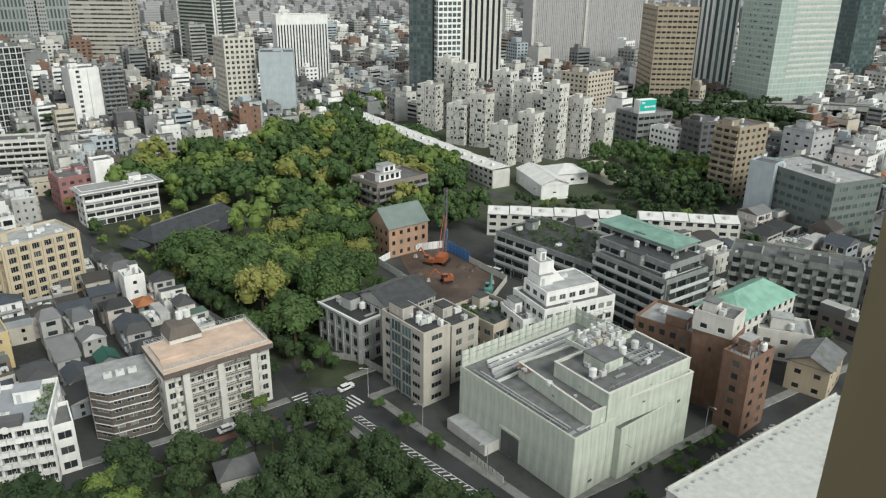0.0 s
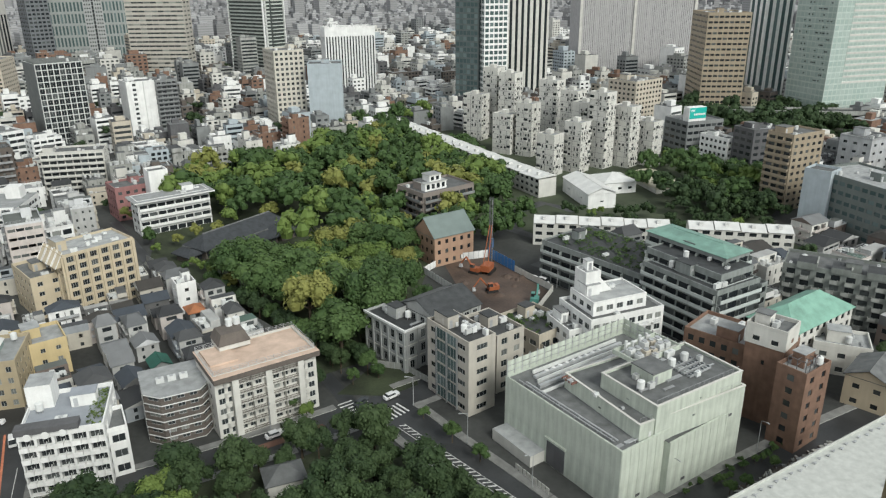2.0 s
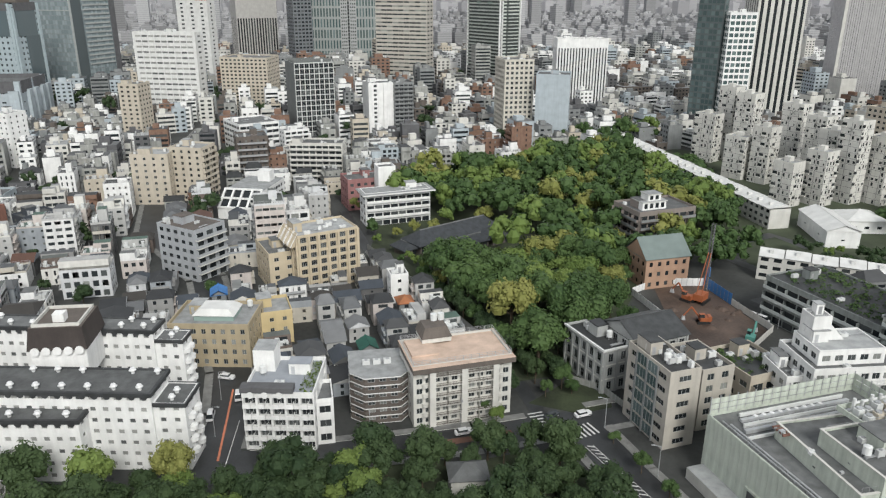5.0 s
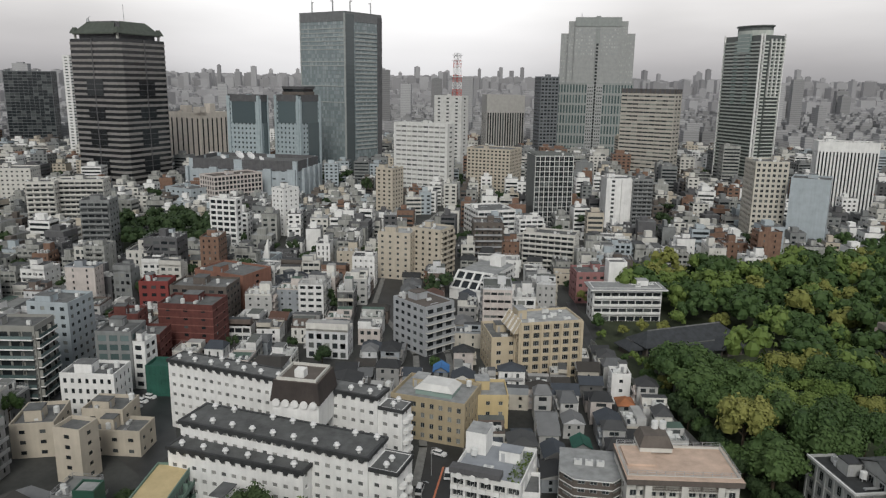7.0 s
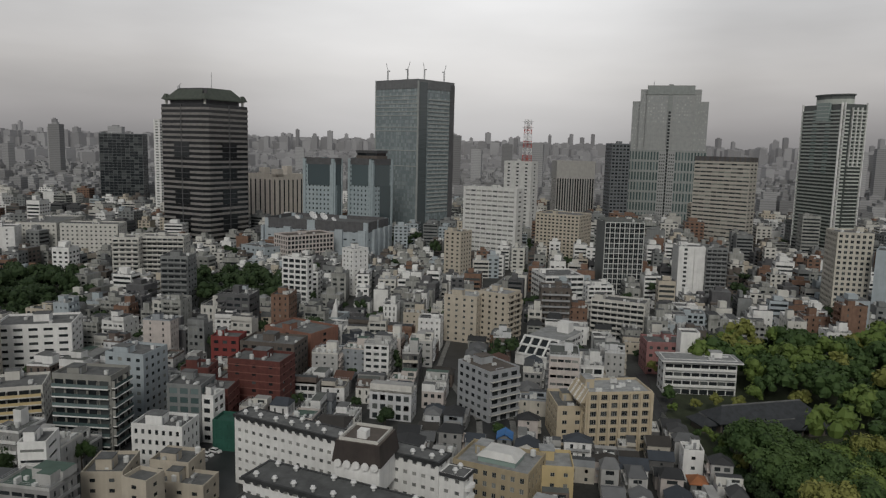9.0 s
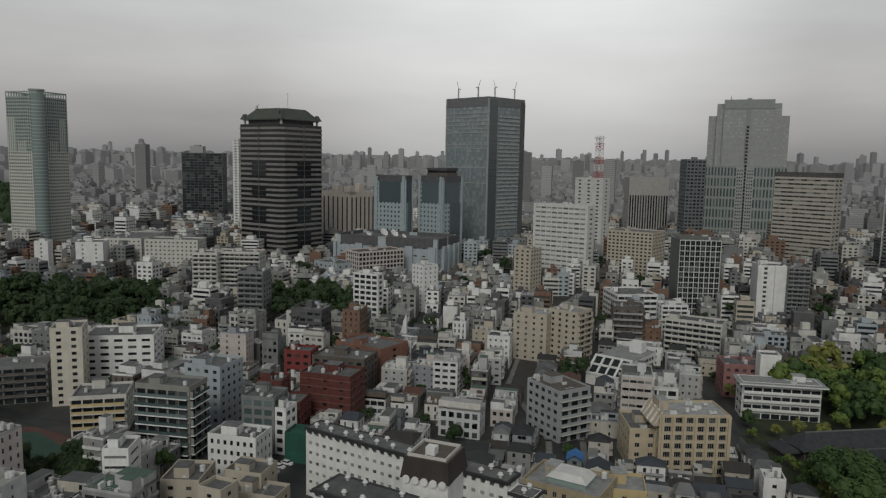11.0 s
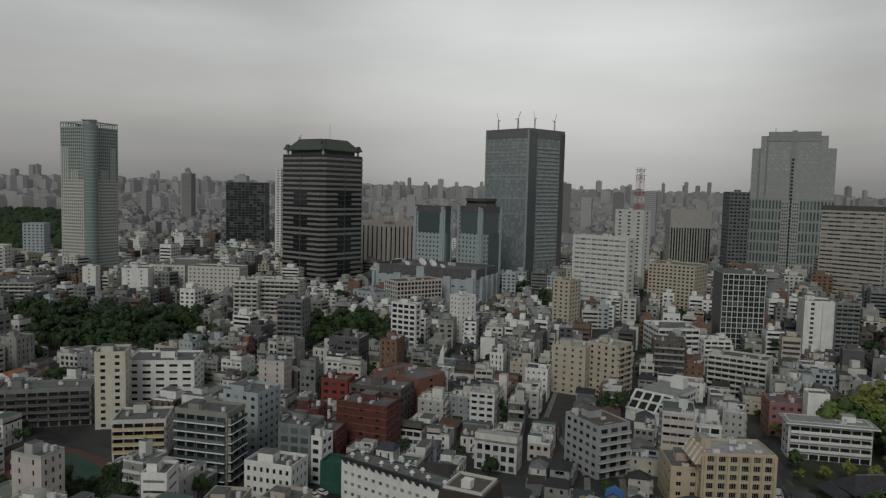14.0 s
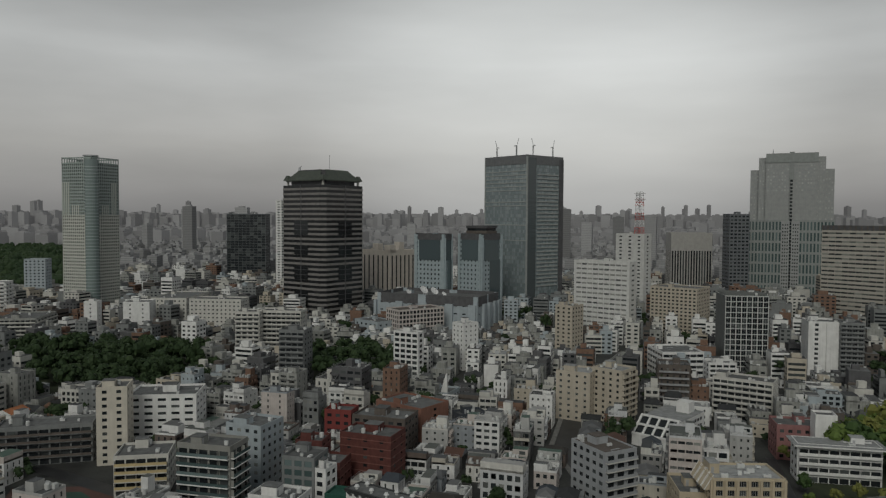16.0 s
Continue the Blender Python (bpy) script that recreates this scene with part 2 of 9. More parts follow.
LINE_ORANGE = weathered("orange_road_paint", (0.62, 0.22, 0.12), 0.6, spread=0.25, scale=0.8, streak=0.0)
ORANGE = weathered("machine_orange", (0.38, 0.12, 0.05), 0.45, spread=0.2)
BLUE_SHEET = weathered("blue_sheet", (0.05, 0.20, 0.50), 0.5, spread=0.2)
TEAL = weathered("teal_sign", (0.02, 0.42, 0.36), 0.5, spread=0.05)
NET_GREEN = weathered("green_net", (0.025, 0.105, 0.078), 0.9, spread=0.2)
RED_PAINT = weathered("red_mast_paint", (0.55, 0.10, 0.08), 0.5, spread=0.15)
BLACK = weathered("black_rubber", (0.02, 0.02, 0.02), 0.6, spread=0.2)
CAR_PAINT = weathered("white_car_paint", (0.75, 0.75, 0.75), 0.25, spread=0.04, streak=0.0, relief=0)
CAR_DARK = weathered("dark_car_paint", (0.05, 0.055, 0.06), 0.25, spread=0.05, streak=0.0, relief=0)
CAR_YELLOW = weathered("yellow_taxi_paint", (0.65, 0.42, 0.04), 0.25, spread=0.04, streak=0.0, relief=0)
BARK = weathered("bark", (0.10, 0.075, 0.05), 0.95, spread=0.4, scale=2.0)
LEAF = leafy("tree_leaves", (0.032, 0.063, 0.021), (0.076, 0.122, 0.040))
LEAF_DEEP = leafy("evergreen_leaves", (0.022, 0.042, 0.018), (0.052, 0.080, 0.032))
LEAF_LIGHT = leafy("young_leaves", (0.082, 0.130, 0.032), (0.155, 0.208, 0.056))
LEAF_BLOOM = leafy("yellow_blossom_leaves", (0.125, 0.145, 0.036), (0.24, 0.24, 0.075))
# distance haze painted into the pale, low-contrast colours of the far blocks
FAR_HAZE_PALE = banded("far_haze_pale_block", (0.33, 0.33, 0.335), (0.20, 0.205, 0.21))
FAR_HAZE_GLOW = banded("far_haze_glow_block", (0.24, 0.24, 0.245), (0.19, 0.19, 0.195))
# last row of the city: a plain backdrop, mist painted as grey glow
FAR_HAZE_GLOW.node_tree.nodes["Principled BSDF"].inputs["Emission Color"].default_value = (0.30, 0.29, 0.295, 1)
FAR_HAZE_GLOW.node_tree.nodes["Principled BSDF"].inputs["Emission Strength"].default_value = 0.3
WINDOW_POST = weathered("tan_window_post", (0.30, 0.25, 0.15), 0.6, spread=0.08, streak=0.0)
ROOM_WALL = weathered("room_wall_paint", (0.35, 0.31, 0.25), 0.8, spread=0.06, streak=0.0)
CARPET = weathered("room_carpet", (0.14, 0.11, 0.09), 0.95, spread=0.2, streak=0.0)


# ---- mesh tools ----
class Shape:
    """Collects faces with materials and turns them into one mesh."""

    def __init__(self):
        self.v, self.f, self.m, self.mats = [], [], [], []

    def slot(self, mat):
        if mat not in self.mats:
            self.mats.append(mat)
        return self.mats.index(mat)

    def face(self, pts, mat):
        k = len(self.v)
        self.v.extend(tuple(p) for p in pts)
        self.f.append(tuple(range(k, k + len(pts))))
        self.m.append(self.slot(mat))

    def box(self, x0, y0, z0, x1, y1, z1, mat, bottom=False, m=None, top=None):
        k = len(self.v)
        pts = [(x, y, z) for z in (z0, z1) for x, y in ((x0, y0), (x1, y0), (x1, y1), (x0, y1))]
        if m is not None:
            pts = [tuple(m @ Vector(p)) for p in pts]
        self.v.extend(pts)
        quads = [(0, 1, 5, 4), (1, 2, 6, 5), (2, 3, 7, 6), (3, 0, 4, 7), (4, 5, 6, 7)] + ([(3, 2, 1, 0)] if bottom else [])
        for n_q, q in enumerate(quads):
            self.f.append(tuple(k + i for i in q))
            self.m.append(self.slot(top if top is not None and n_q == 4 else mat))

    def prism(self, ring, z0, z1, mat, top=None, shrink=1.0, m=None):
        """An upright prism over a ring of points (counter-clockwise); shrink narrows its top."""
        k, c = len(self.v), len(ring)
        cx, cy = sum(p[0] for p in ring) / c, sum(p[1] for p in ring) / c
        pts = [(x, y, z0) for x, y in ring] + [(cx + (x - cx) * shrink, cy + (y - cy) * shrink, z1) for x, y in ring]
        if m is not None:
            pts = [tuple(m @ Vector(p)) for p in pts]
        self.v.extend(pts)
        for i in range(c):
            j = (i + 1) % c
            self.f.append((k + i, k + j, k + c + j, k + c + i))
            self.m.append(self.slot(mat))
        self.f.append(tuple(range(k + c, k + 2 * c)))
        self.m.append(self.slot(top or mat))

    def drum(self, x, y, z0, z1, r, mat, n=10, shrink=1.0, m=None):
        self.prism([(x + r * math.cos(2 * math.pi * i / n), y + r * math.sin(2 * math.pi * i / n)) for i in range(n)], z0, z1, mat, None, shrink, m)

    def tube(self, a, b, r, mat, n=5, r2=None):
        a, b = Vector(a), Vector(b)
        turn = (b - a).to_track_quat("Z", "Y").to_matrix().to_4x4()
        self.prism([(r * math.cos(2 * math.pi * i / n), r * math.sin(2 * math.pi * i / n)) for i in range(n)], 0, (b - a).length, mat, None, (r2 / r) if r2 else 1.0, Matrix.Translation(a) @ turn)

    def data(self, name):
        me = bpy.data.meshes.new(name)
        me.from_pydata(self.v, [], self.f)
        for mat in self.mats:
            me.materials.append(mat)
        me.polygons.foreach_set("material_index", self.m)
        me.update()
        return me


def part(name, shape, parent, label="", m=None, kind=""):
    ob = new(name, shape.data(name) if isinstance(shape, Shape) else shape)
    ob.parent = parent
    if m is not None:
        ob.matrix_local = m
    return tagged(ob, label, kind=kind)


def thing(name, label, category, m, group="", shape=None, kind=""):
    ob = new(name, shape.data(name) if shape else None)
    ob.matrix_basis = m
    return tagged(ob, label, category, group, kind)


# ---- buildings ----
PANES = {}


def pane(w, h, glass, frame_mat, halves=2):
    """One window: glass behind an aluminium frame with uprights. Shared by all windows of that size."""
    key = (round(w, 2), round(h, 2), glass.name, frame_mat.name, halves)
    if key not in PANES:
        s = Shape()
        s.face([(0, 0, 0), (w, 0, 0), (w, 0, h), (0, 0, h)], glass)
        b = min(0.09, w * 0.06)
        bars = [(0, 0, w, b), (0, h - b, w, h), (0, b, b, h - b), (w - b, b, w, h - b)]
        bars += [(w * i / halves - b / 2, b, w * i / halves + b / 2, h - b) for i in range(1, halves)]
        for x0, z0, x1, z1 in bars:
            s.face([(x0, -0.04, z0), (x1, -0.04, z0), (x1, -0.04, z1), (x0, -0.04, z1)], frame_mat)
        PANES[key] = s.data("window")
    return PANES[key]


def sides(wr, wl):
    """The four faces as (length, pose): x runs along the face to the right, y into the building."""
    return {"A": (wr, Matrix()), "B": (wl, pose(0, wl, 0, 0, 0, -90)), "C": (wr, pose(wr, wl, 0, 0, 0, 180)), "D": (wl, pose(wr, 0, 0, 0, 0, 90))}


def facade(wall_shape, length, m, h, mat, glass, fl, bay, ww, wh, sill, depth, first=0, edge=0.0, floors=None, spandrel=None):
    """Adds a wall with recessed openings to wall_shape; returns the openings as (floor, x, z, w, h)."""
    n_f = floors or max(1, round(h / fl))
    fh = h / n_f
    n_b = max(1, int((length - 2 * edge) / bay))
    step = (length - 2 * edge) / n_b
    w = min(ww, step - 0.12)
    cells, z_low = [], 0.0

    def quad(x0, z0, x1, z1, q=None):
        if x1 - x0 > 1e-4 and z1 - z0 > 1e-4:
            wall_shape.face([m @ Vector(p) for p in ((x0, 0, z0), (x1, 0, z0), (x1, 0, z1), (x0, 0, z1))], q or mat)
    for k in range(n_f):
        if k < first:
            continue
        z0 = k * fh + sill
        z1 = min(z0 + wh, (k + 1) * fh - 0.12)
        quad(0, z_low, length, z0, spandrel)
        x = 0.0
        for i in range(n_b):
            x0 = edge + i * step + (step - w) / 2
            quad(x, z0, x0, z1)
            x1 = x0 + w
            for a, b in (((x0, z0), (x1, z0)), ((x1, z0), (x1, z1)), ((x1, z1), (x0, z1)), ((x0, z1), (x0, z0))):
                wall_shape.face([m @ Vector(p) for p in ((a[0], 0, a[1]), (a[0], depth, a[1]), (b[0], depth, b[1]), (b[0], 0, b[1]))], mat)
            cells.append((k, x0, z0, w, z1 - z0))
            x = x1
        quad(x, z0, length, z1)
        z_low = z1
    quad(0, z_low, length, h)
    return cells


def roof_kit(root, wr, wl, h, wall, roof, seed, clutter, rail=False, lip=0.9, ring=None):
    """Flat roof with its parapet, and the machines, tanks and stair heads on it."""
    rnd = random.Random(seed)
    s = Shape()
    s.face([(0.3, 0.3, h - 0.02), (wr - 0.3, 0.3, h - 0.02), (wr - 0.3, wl - 0.3, h - 0.02), (0.3, wl - 0.3, h - 0.02)], roof)
    part("roof", s, root)
    s = Shape()
    for x0, y0, x1, y1 in ((0, 0, wr, 0.3), (0, wl - 0.3, wr, wl), (0, 0.3, 0.3, wl - 0.3), (wr - 0.3, 0.3, wr, wl - 0.3)):
        s.box(x0, y0, h - 0.03, x1, y1, h + lip, wall)
    part("parapet", s, root)
    if rail:
        s = Shape()
        for x0, y0, x1, y1 in ((0.1, 0.1, wr - 0.1, 0.16), (0.1, wl - 0.16, wr - 0.1, wl - 0.1), (0.1, 0.1, 0.16, wl - 0.1), (wr - 0.16, 0.1, wr - 0.1, wl - 0.1)):
            for z in (0.35, 0.75, 1.15):
                s.box(x0, y0, h + lip + z - 0.06, x1, y1, h + lip + z, METAL)
        for i in range(int(wr / 2) + 1):
            x = 0.1 + (wr - 0.3) * i / max(1, int(wr / 2))
            for y in (0.1, wl - 0.2):
                s.box(x, y, h + lip, x + 0.1, y + 0.1, h + lip + 1.15, METAL)
        part("railing", s, root)
    if clutter <= 0 or min(wr, wl) < 4:
        return
    px, py = min(wr * 0.4, rnd.uniform(3, 6)), min(wl * 0.4, rnd.uniform(3, 6))
    x, y = rnd.uniform(0.8, wr - px - 0.8), rnd.uniform(wl * 0.35, max(wl * 0.36, wl - py - 0.8))
    s = Shape()
    ph = rnd.uniform(2.4, 3.4)
    s.box(x, y, h, x + px, y + py, h + ph, wall, top=roof)
    s.box(x - 0.15, y - 0.15, h + ph, x + px + 0.15, y + py + 0.15, h + ph + 0.2, roof, True)
    head = part("stair_head", s, root)
    s = Shape()
    s.box(x + 0.5, y - 0.04, h + 0.1, x + 1.4, y + 0.02, h + 2.1, METAL)
    part("door", s, head, "grey metal door")
    for i in range(clutter):
        w, d, z = rnd.uniform(0.8, 2.4), rnd.uniform(0.7, 1.4), rnd.uniform(0.8, 1.7)
        cx, cy = rnd.uniform(0.6, wr - w - 0.6), rnd.uniform(0.6, wl - d - 0.6)
        s = Shape()
        kind = rnd.random()
        if kind < 0.62:
            s.box(cx, cy, h + 0.2, cx + w, cy + d, h + z, UNIT, True)
            s.drum(cx + w / 2, cy + d / 2, h + z, h + z + 0.12, min(w, d) * 0.36, METAL, 10)
            for fx in (cx + 0.1, cx + w - 0.2):
                s.box(fx, cy, h - 0.01, fx + 0.1, cy + d, h + 0.2, METAL)
            part("air_conditioner", s, root)
        elif kind < 0.8:
            s.drum(cx + w / 2, cy + d / 2, h + 0.6, h + 2.2, 0.8, UNIT, 12)
            s.drum(cx + w / 2, cy + d / 2, h + 2.2, h + 2.45, 0.8, UNIT, 12, 0.4)
            for fx, fy in ((-0.5, -0.5), (0.5, -0.5), (-0.5, 0.5), (0.5, 0.5)):
                s.box(cx + w / 2 + fx - 0.06, cy + d / 2 + fy - 0.06, h - 0.01, cx + w / 2 + fx + 0.06, cy + d / 2 + fy + 0.06, h + 0.6, METAL)
            part("water_tank", s, root)
        else:
            n_p = rnd.randint(2, 4)
            for q in range(n_p):
                s.box(cx, cy + q * 0.25, h + 0.25, min(cx + w * 2.5, wr - 0.4), cy + q * 0.25 + 0.12, h + 0.37, METAL, True)
            s.box(cx, cy, h - 0.01, cx + 0.1, cy + n_p * 0.25, h + 0.25, METAL)
            part("pipe_run", s, root)


def pitched(root, wr, wl, h, roof, wall, rise, style="gable", over=0.5):
    """A gable or hip roof; the ridge runs along the longer side."""
    s = Shape()
    along = wr >= wl
    m = Matrix() if along else pose(wr, 0, 0, 0, 0, 90)
    a, b = (wr, wl) if along else (wl, wr)
    cut = min(a, b) * 0.5 if style == "hip" else 0.0
    e = over
    p = [(-e, -e, h), (a + e, -e, h), (a + e, b + e, h), (-e, b + e, h), (cut - (0 if cut else e), b / 2, h + rise), (a - cut + (0 if cut else e), b / 2, h + rise)]
    p = [m @ Vector(q) for q in p]
    th = Vector((0, 0, 0.18))
    for q in ((0, 1, 5, 4), (2, 3, 4, 5)):
        s.face([p[i] + th for i in q], roof)
        s.face([p[i] for i in reversed(q)], roof)
    if cut:
        for q in ((1, 2, 5), (3, 0, 4)):
            s.face([p[i] + th for i in q], roof)
    for i, j in ((0, 1), (1, 2), (2, 3), (3, 0)):
        s.face([p[i], p[j], p[j] + th, p[i] + th], roof)
    if not cut:
        for x in (0.02, a - 0.02):
            s.face([m @ Vector(q) for q in ((x, 0, h), (x, b, h), (x, b / 2, h + rise))], wall)
    s.tube(p[4] + th, p[5] + th, 0.16, roof, 4)
    part("roof", s, root)


LEFT = {"window": 1450}


def block(name, label, category, x, y, th, wr, wl, h, wall, glass=None, fl=3.1, bay=3.0, ww=1.7, wh=1.4, sill=0.95, depth=0.18, near=True, group="",
          roof=None, clutter=5, balconies="", rail=False, top="flat", rise=2.0, edge=0.4, fins=0.0, bands=None, lip=0.9, halves=2, floors=None, bay_b=None, z=0.0,
          balc_mat=None, blank="", slab=None):
    """One building: x, y is its corner nearest the eye, th the direction of its right front; wr and wl are the lengths of its two fronts."""
    glass, roof = glass or GLASS, roof or ROOF_GREY
    root = thing(name, label, category, pose(x, y, z, 0, 0, th), group)
    walls = Shape()
    faces = sides(wr, wl)
    balc_mat = balc_mat or wall
    for key, (length, m) in faces.items():
        b = bay_b if (bay_b and key in "BD") else bay
        has = key in balconies
        if key in blank:
            walls.face([m @ Vector(q) for q in ((0, 0, 0), (length, 0, 0), (length, 0, h), (0, 0, h))], wall)
            continue
        cells = facade(walls, length, m, h, wall, glass, fl, b, b - 0.35 if has else ww, 2.1 if has else wh, 0.08 if has else sill, depth, 0, edge, floors, bands)
        single = near and key in "AB" and len(cells) <= 230 and LEFT["window"] > len(cells)
        if single:
            LEFT["window"] -= len(cells)
            for k, cx, cz, w, hh in cells:
                part("window", pane(w, hh, glass, FRAME, halves), root, m=m @ Matrix.Translation((cx, depth - 0.01, cz)))
        else:
            rows = {}
            for k, cx, cz, w, hh in cells:
                rows.setdefault(k if key in "AB" and math.hypot(x, y) < 600 else 0, []).append((cx, cz, w, hh))
            for k, row in rows.items():
                s = Shape()
                for cx, cz, w, hh in row:
                    s.face([m @ Vector(q) for q in ((cx, depth - 0.01, cz), (cx + w, depth - 0.01, cz), (cx + w, depth - 0.01, cz + hh), (cx, depth - 0.01, cz + hh))], glass)
                part("glazing", s, root, kind="stuff")
        if has:
            n_f = floors or max(1, round(h / fl))
            fh = h / n_f
            for k in range(1, n_f):
                s = Shape()
                z0 = k * fh - 0.1
                s.box(edge, -1.15 if not slab else -1.3, z0 - (0.2 if slab else 0), length - edge, 0.0, z0 + 0.16, slab or wall, True, m)
                s.box(edge, -1.15, z0 + 0.16, length - edge, -1.03, z0 + 1.15, balc_mat, True, m)
                n_b = max(1, int((length - 2 * edge) / b))
                for i in range(n_b + 1):
                    px = edge + (length - 2 * edge - 0.1) * i / n_b
                    s.box(px, -1.04, z0 + 0.16, px + 0.1, 0.0, z0 + (2.3 if i % 2 == 0 else 1.1), wall, True, m)
                part("balcony", s, root)
        if fins:
            n_b = max(1, int((length - 2 * edge) / b))
            step = (length - 2 * edge) / n_b
            for i in range(n_b + 1):
                s = Shape()
                px = edge + i * step
                s.box(px - 0.28, -fins, 0, px + 0.28, 0.0, h, wall, False, m)
                part("fin", s, root)
    part("wall", walls, root)
    seed = int(abs(x * 13 + y * 7))
    if top == "flat":
        roof_kit(root, wr, wl, h, wall, roof, seed, clutter, rail, lip)
    elif top in ("gable", "hip"):
        pitched(root, wr, wl, h, roof, wall, rise, top)
    return root


def storey_lines(root, wr, wl, h, fl, mat, thick=0.35):
    """Thin ledges round a building, one a storey."""
    for k in range(1, int(h / fl) + 1):
        s = Shape()
        z = k * fl - 0.2
        for x0, y0, x1, y1 in ((-0.12, -0.12, wr + 0.12, 0.0), (-0.12, wl, wr + 0.12, wl + 0.12), (-0.12, 0.0, 0.0, wl), (wr, 0.0, wr + 0.12, wl)):
            s.box(x0, y0, z, x1, y1, z + thick, mat, True)
        part("storey_ledge", s, root)


def join_into(main, extra):
    """Hands the parts of one built block over to the building that it belongs to."""
    for ch in list(extra.children):
        m = main.matrix_basis.inverted() @ extra.matrix_basis @ ch.matrix_basis
        ch.parent = main
        ch.matrix_basis = m
    bpy.data.objects.remove(extra)
    return main


# ---- kinds of buildings with a shape of their own ----
def hotel_wing(name, x, y, th, wr, wl, h):
    """White hotel wing: small square windows, a dark scalloped eave with drum vents along the roof."""
    root = block(name, "white hotel wing with dark scalloped eaves and roof vents", "hotel", x, y, th, wr, wl, h, WHITE, GLASS_CURTAIN, fl=2.9, bay=2.6, ww=1.25, wh=1.05,
                 sill=1.0, depth=0.25, clutter=0, lip=0.05, roof=ROOF_GREY, group="hotel wings", halves=1)
    s = Shape()
    for x0, y0, x1, y1 in ((-0.35, -0.35, wr + 0.35, 0.34), (-0.35, wl - 0.34, wr + 0.35, wl + 0.35), (-0.35, 0.34, 0.34, wl - 0.34), (wr - 0.34, 0.34, wr + 0.35, wl - 0.34)):
        s.box(x0, y0, h - 0.75, x1, y1, h + 0.15, ROOF_DARK, True)
    part("eave", s, root, "dark eave")
    s = Shape()
    n = int(wl / 2.6)
    for i in range(n):
        cy = (i + 0.5) * wl / n
        s.drum(0, 0, 0, 0.12, 0.75, ROOF_DARK, 10, 1.0, Matrix.Translation((-0.3, cy, h - 0.7)) @ pose(0, 0, 0, 0, 90, 0))
    part("scallop_edge", s, root, "dark scallops under the eave", kind="stuff")
    drum = Shape()
    drum.drum(0, 0, 0, 0.75, 0.4, UNIT, 12)
    drum.drum(0, 0, 0.75, 0.85, 0.8, UNIT, 12)
    drum.drum(0, 0, 0.85, 1.35, 0.62, DISH, 12, 0.8)
    data = drum.data("roof_vent")
    n = max(2, int(wl / 5.2))
    for i in range(n):
        part("roof_vent", data, root, m=Matrix.Translation((1.6, (i + 0.5) * wl / n, h - 0.02)))
        if wr > 6 and i % 4 != 2:
            part("roof_vent", data, root, m=Matrix.Translation((wr - 1.7, (i + 0.3) * wl / n, h - 0.02)))
    if h > 18:
        # the lower end pavilion, with bow balconies down its end wall
        o = pose(x, y, 0, 0, 0, th) @ Vector((0.6, -6.8, 0))
        hh, ww = h - 2.6, wr * 0.85
        end = block("end_pavilion", "white end pavilion", "hotel", o.x, o.y, th, ww, 6.8, hh, WHITE, GLASS_CURTAIN, fl=2.9, bay=2.6, ww=1.25, wh=1.05, sill=1.0, depth=0.25, clutter=0,
                    lip=0.05, roof=ROOF_GREY, halves=1)
        s = Shape()
        for x0, y0, x1, y1 in ((-0.35, -0.35, ww + 0.35, 0.0), (-0.35, 0.0, 0.0, 6.8), (ww, 0.0, ww + 0.35, 6.8)):
            s.box(x0, y0, hh - 0.75, x1, y1, hh + 0.15, ROOF_DARK, True)
        part("eave", s, end, "dark eave")
        for k in range(1, int(hh / 2.9)):
            for q in range(2):
                s = Shape()
                s.drum(ww * (0.3 + 0.4 * q), -0.1, k * 2.9, k * 2.9 + 1.0, 1.1, WHITE, 12, 1.06)
                part("bow_balcony", s, end)
        for q in range(2):
            part("roof_vent", data, end, m=Matrix.Translation((1.6 + q * 3, 3.2, hh - 0.02)))
        join_into(root, end)
    return root


def hotel_crown(x, y, th, wr, wl, h):
    """The dark mansard over the hotel's middle, with a pale roof court."""
    root = thing("hotel_mansard", "dark mansard roof tower over the white hotel", "hotel", pose(x, y, 0, 0, 0, th))
    s = Shape()
    s.box(0, 0, 14, wr + 6, wl, h - 5.4, WHITE)
    part("wall", s, root)
    s = Shape()
    s.prism([(-0.5, -0.5), (wr + 6.5, -0.5), (wr + 6.5, wl + 0.5), (-0.5, wl + 0.5)], h - 5.4, h, weathered("dark_brown_mansard", (0.05, 0.04, 0.036), 0.8, spread=0.25), BROWN, 0.88)
    part("mansard", s, root, "dark mansard")
    n = int(wl / 2.4)
    for i in range(n):
        s = Shape()
        s.drum(0, 0, 0, 0.25, 1.0, WHITE, 12, 1.0, Matrix.Translation((-0.45, (i + 0.5) * wl / n, h - 5.5)) @ pose(0, 0, 0, 0, -90, 0))
        part("arch", s, root, "white arch")
    s = Shape()
    for x0, y0, x1, y1 in ((0.8, 0.9, wr + 5.2, 1.3), (0.8, wl - 1.3, wr + 5.2, wl - 0.9), (0.8, 1.3, 1.2, wl - 1.3), (wr + 4.8, 1.3, wr + 5.2, wl - 1.3)):
        s.box(x0, y0, h - 0.02, x1, y1, h + 0.7, OFFWHITE)
    s.box(wr * 0.5, wl * 0.4, h - 0.02, wr * 0.5 + 2.5, wl * 0.4 + 2.5, h + 2, WHITE)
    part("roof_court", s, root)
    return root


def chamfered(wr, wl, cut):
    return [(cut, 0), (wr - cut, 0), (wr, cut), (wr, wl - cut), (wr - cut, wl), (cut, wl), (0, wl - cut), (0, cut)]


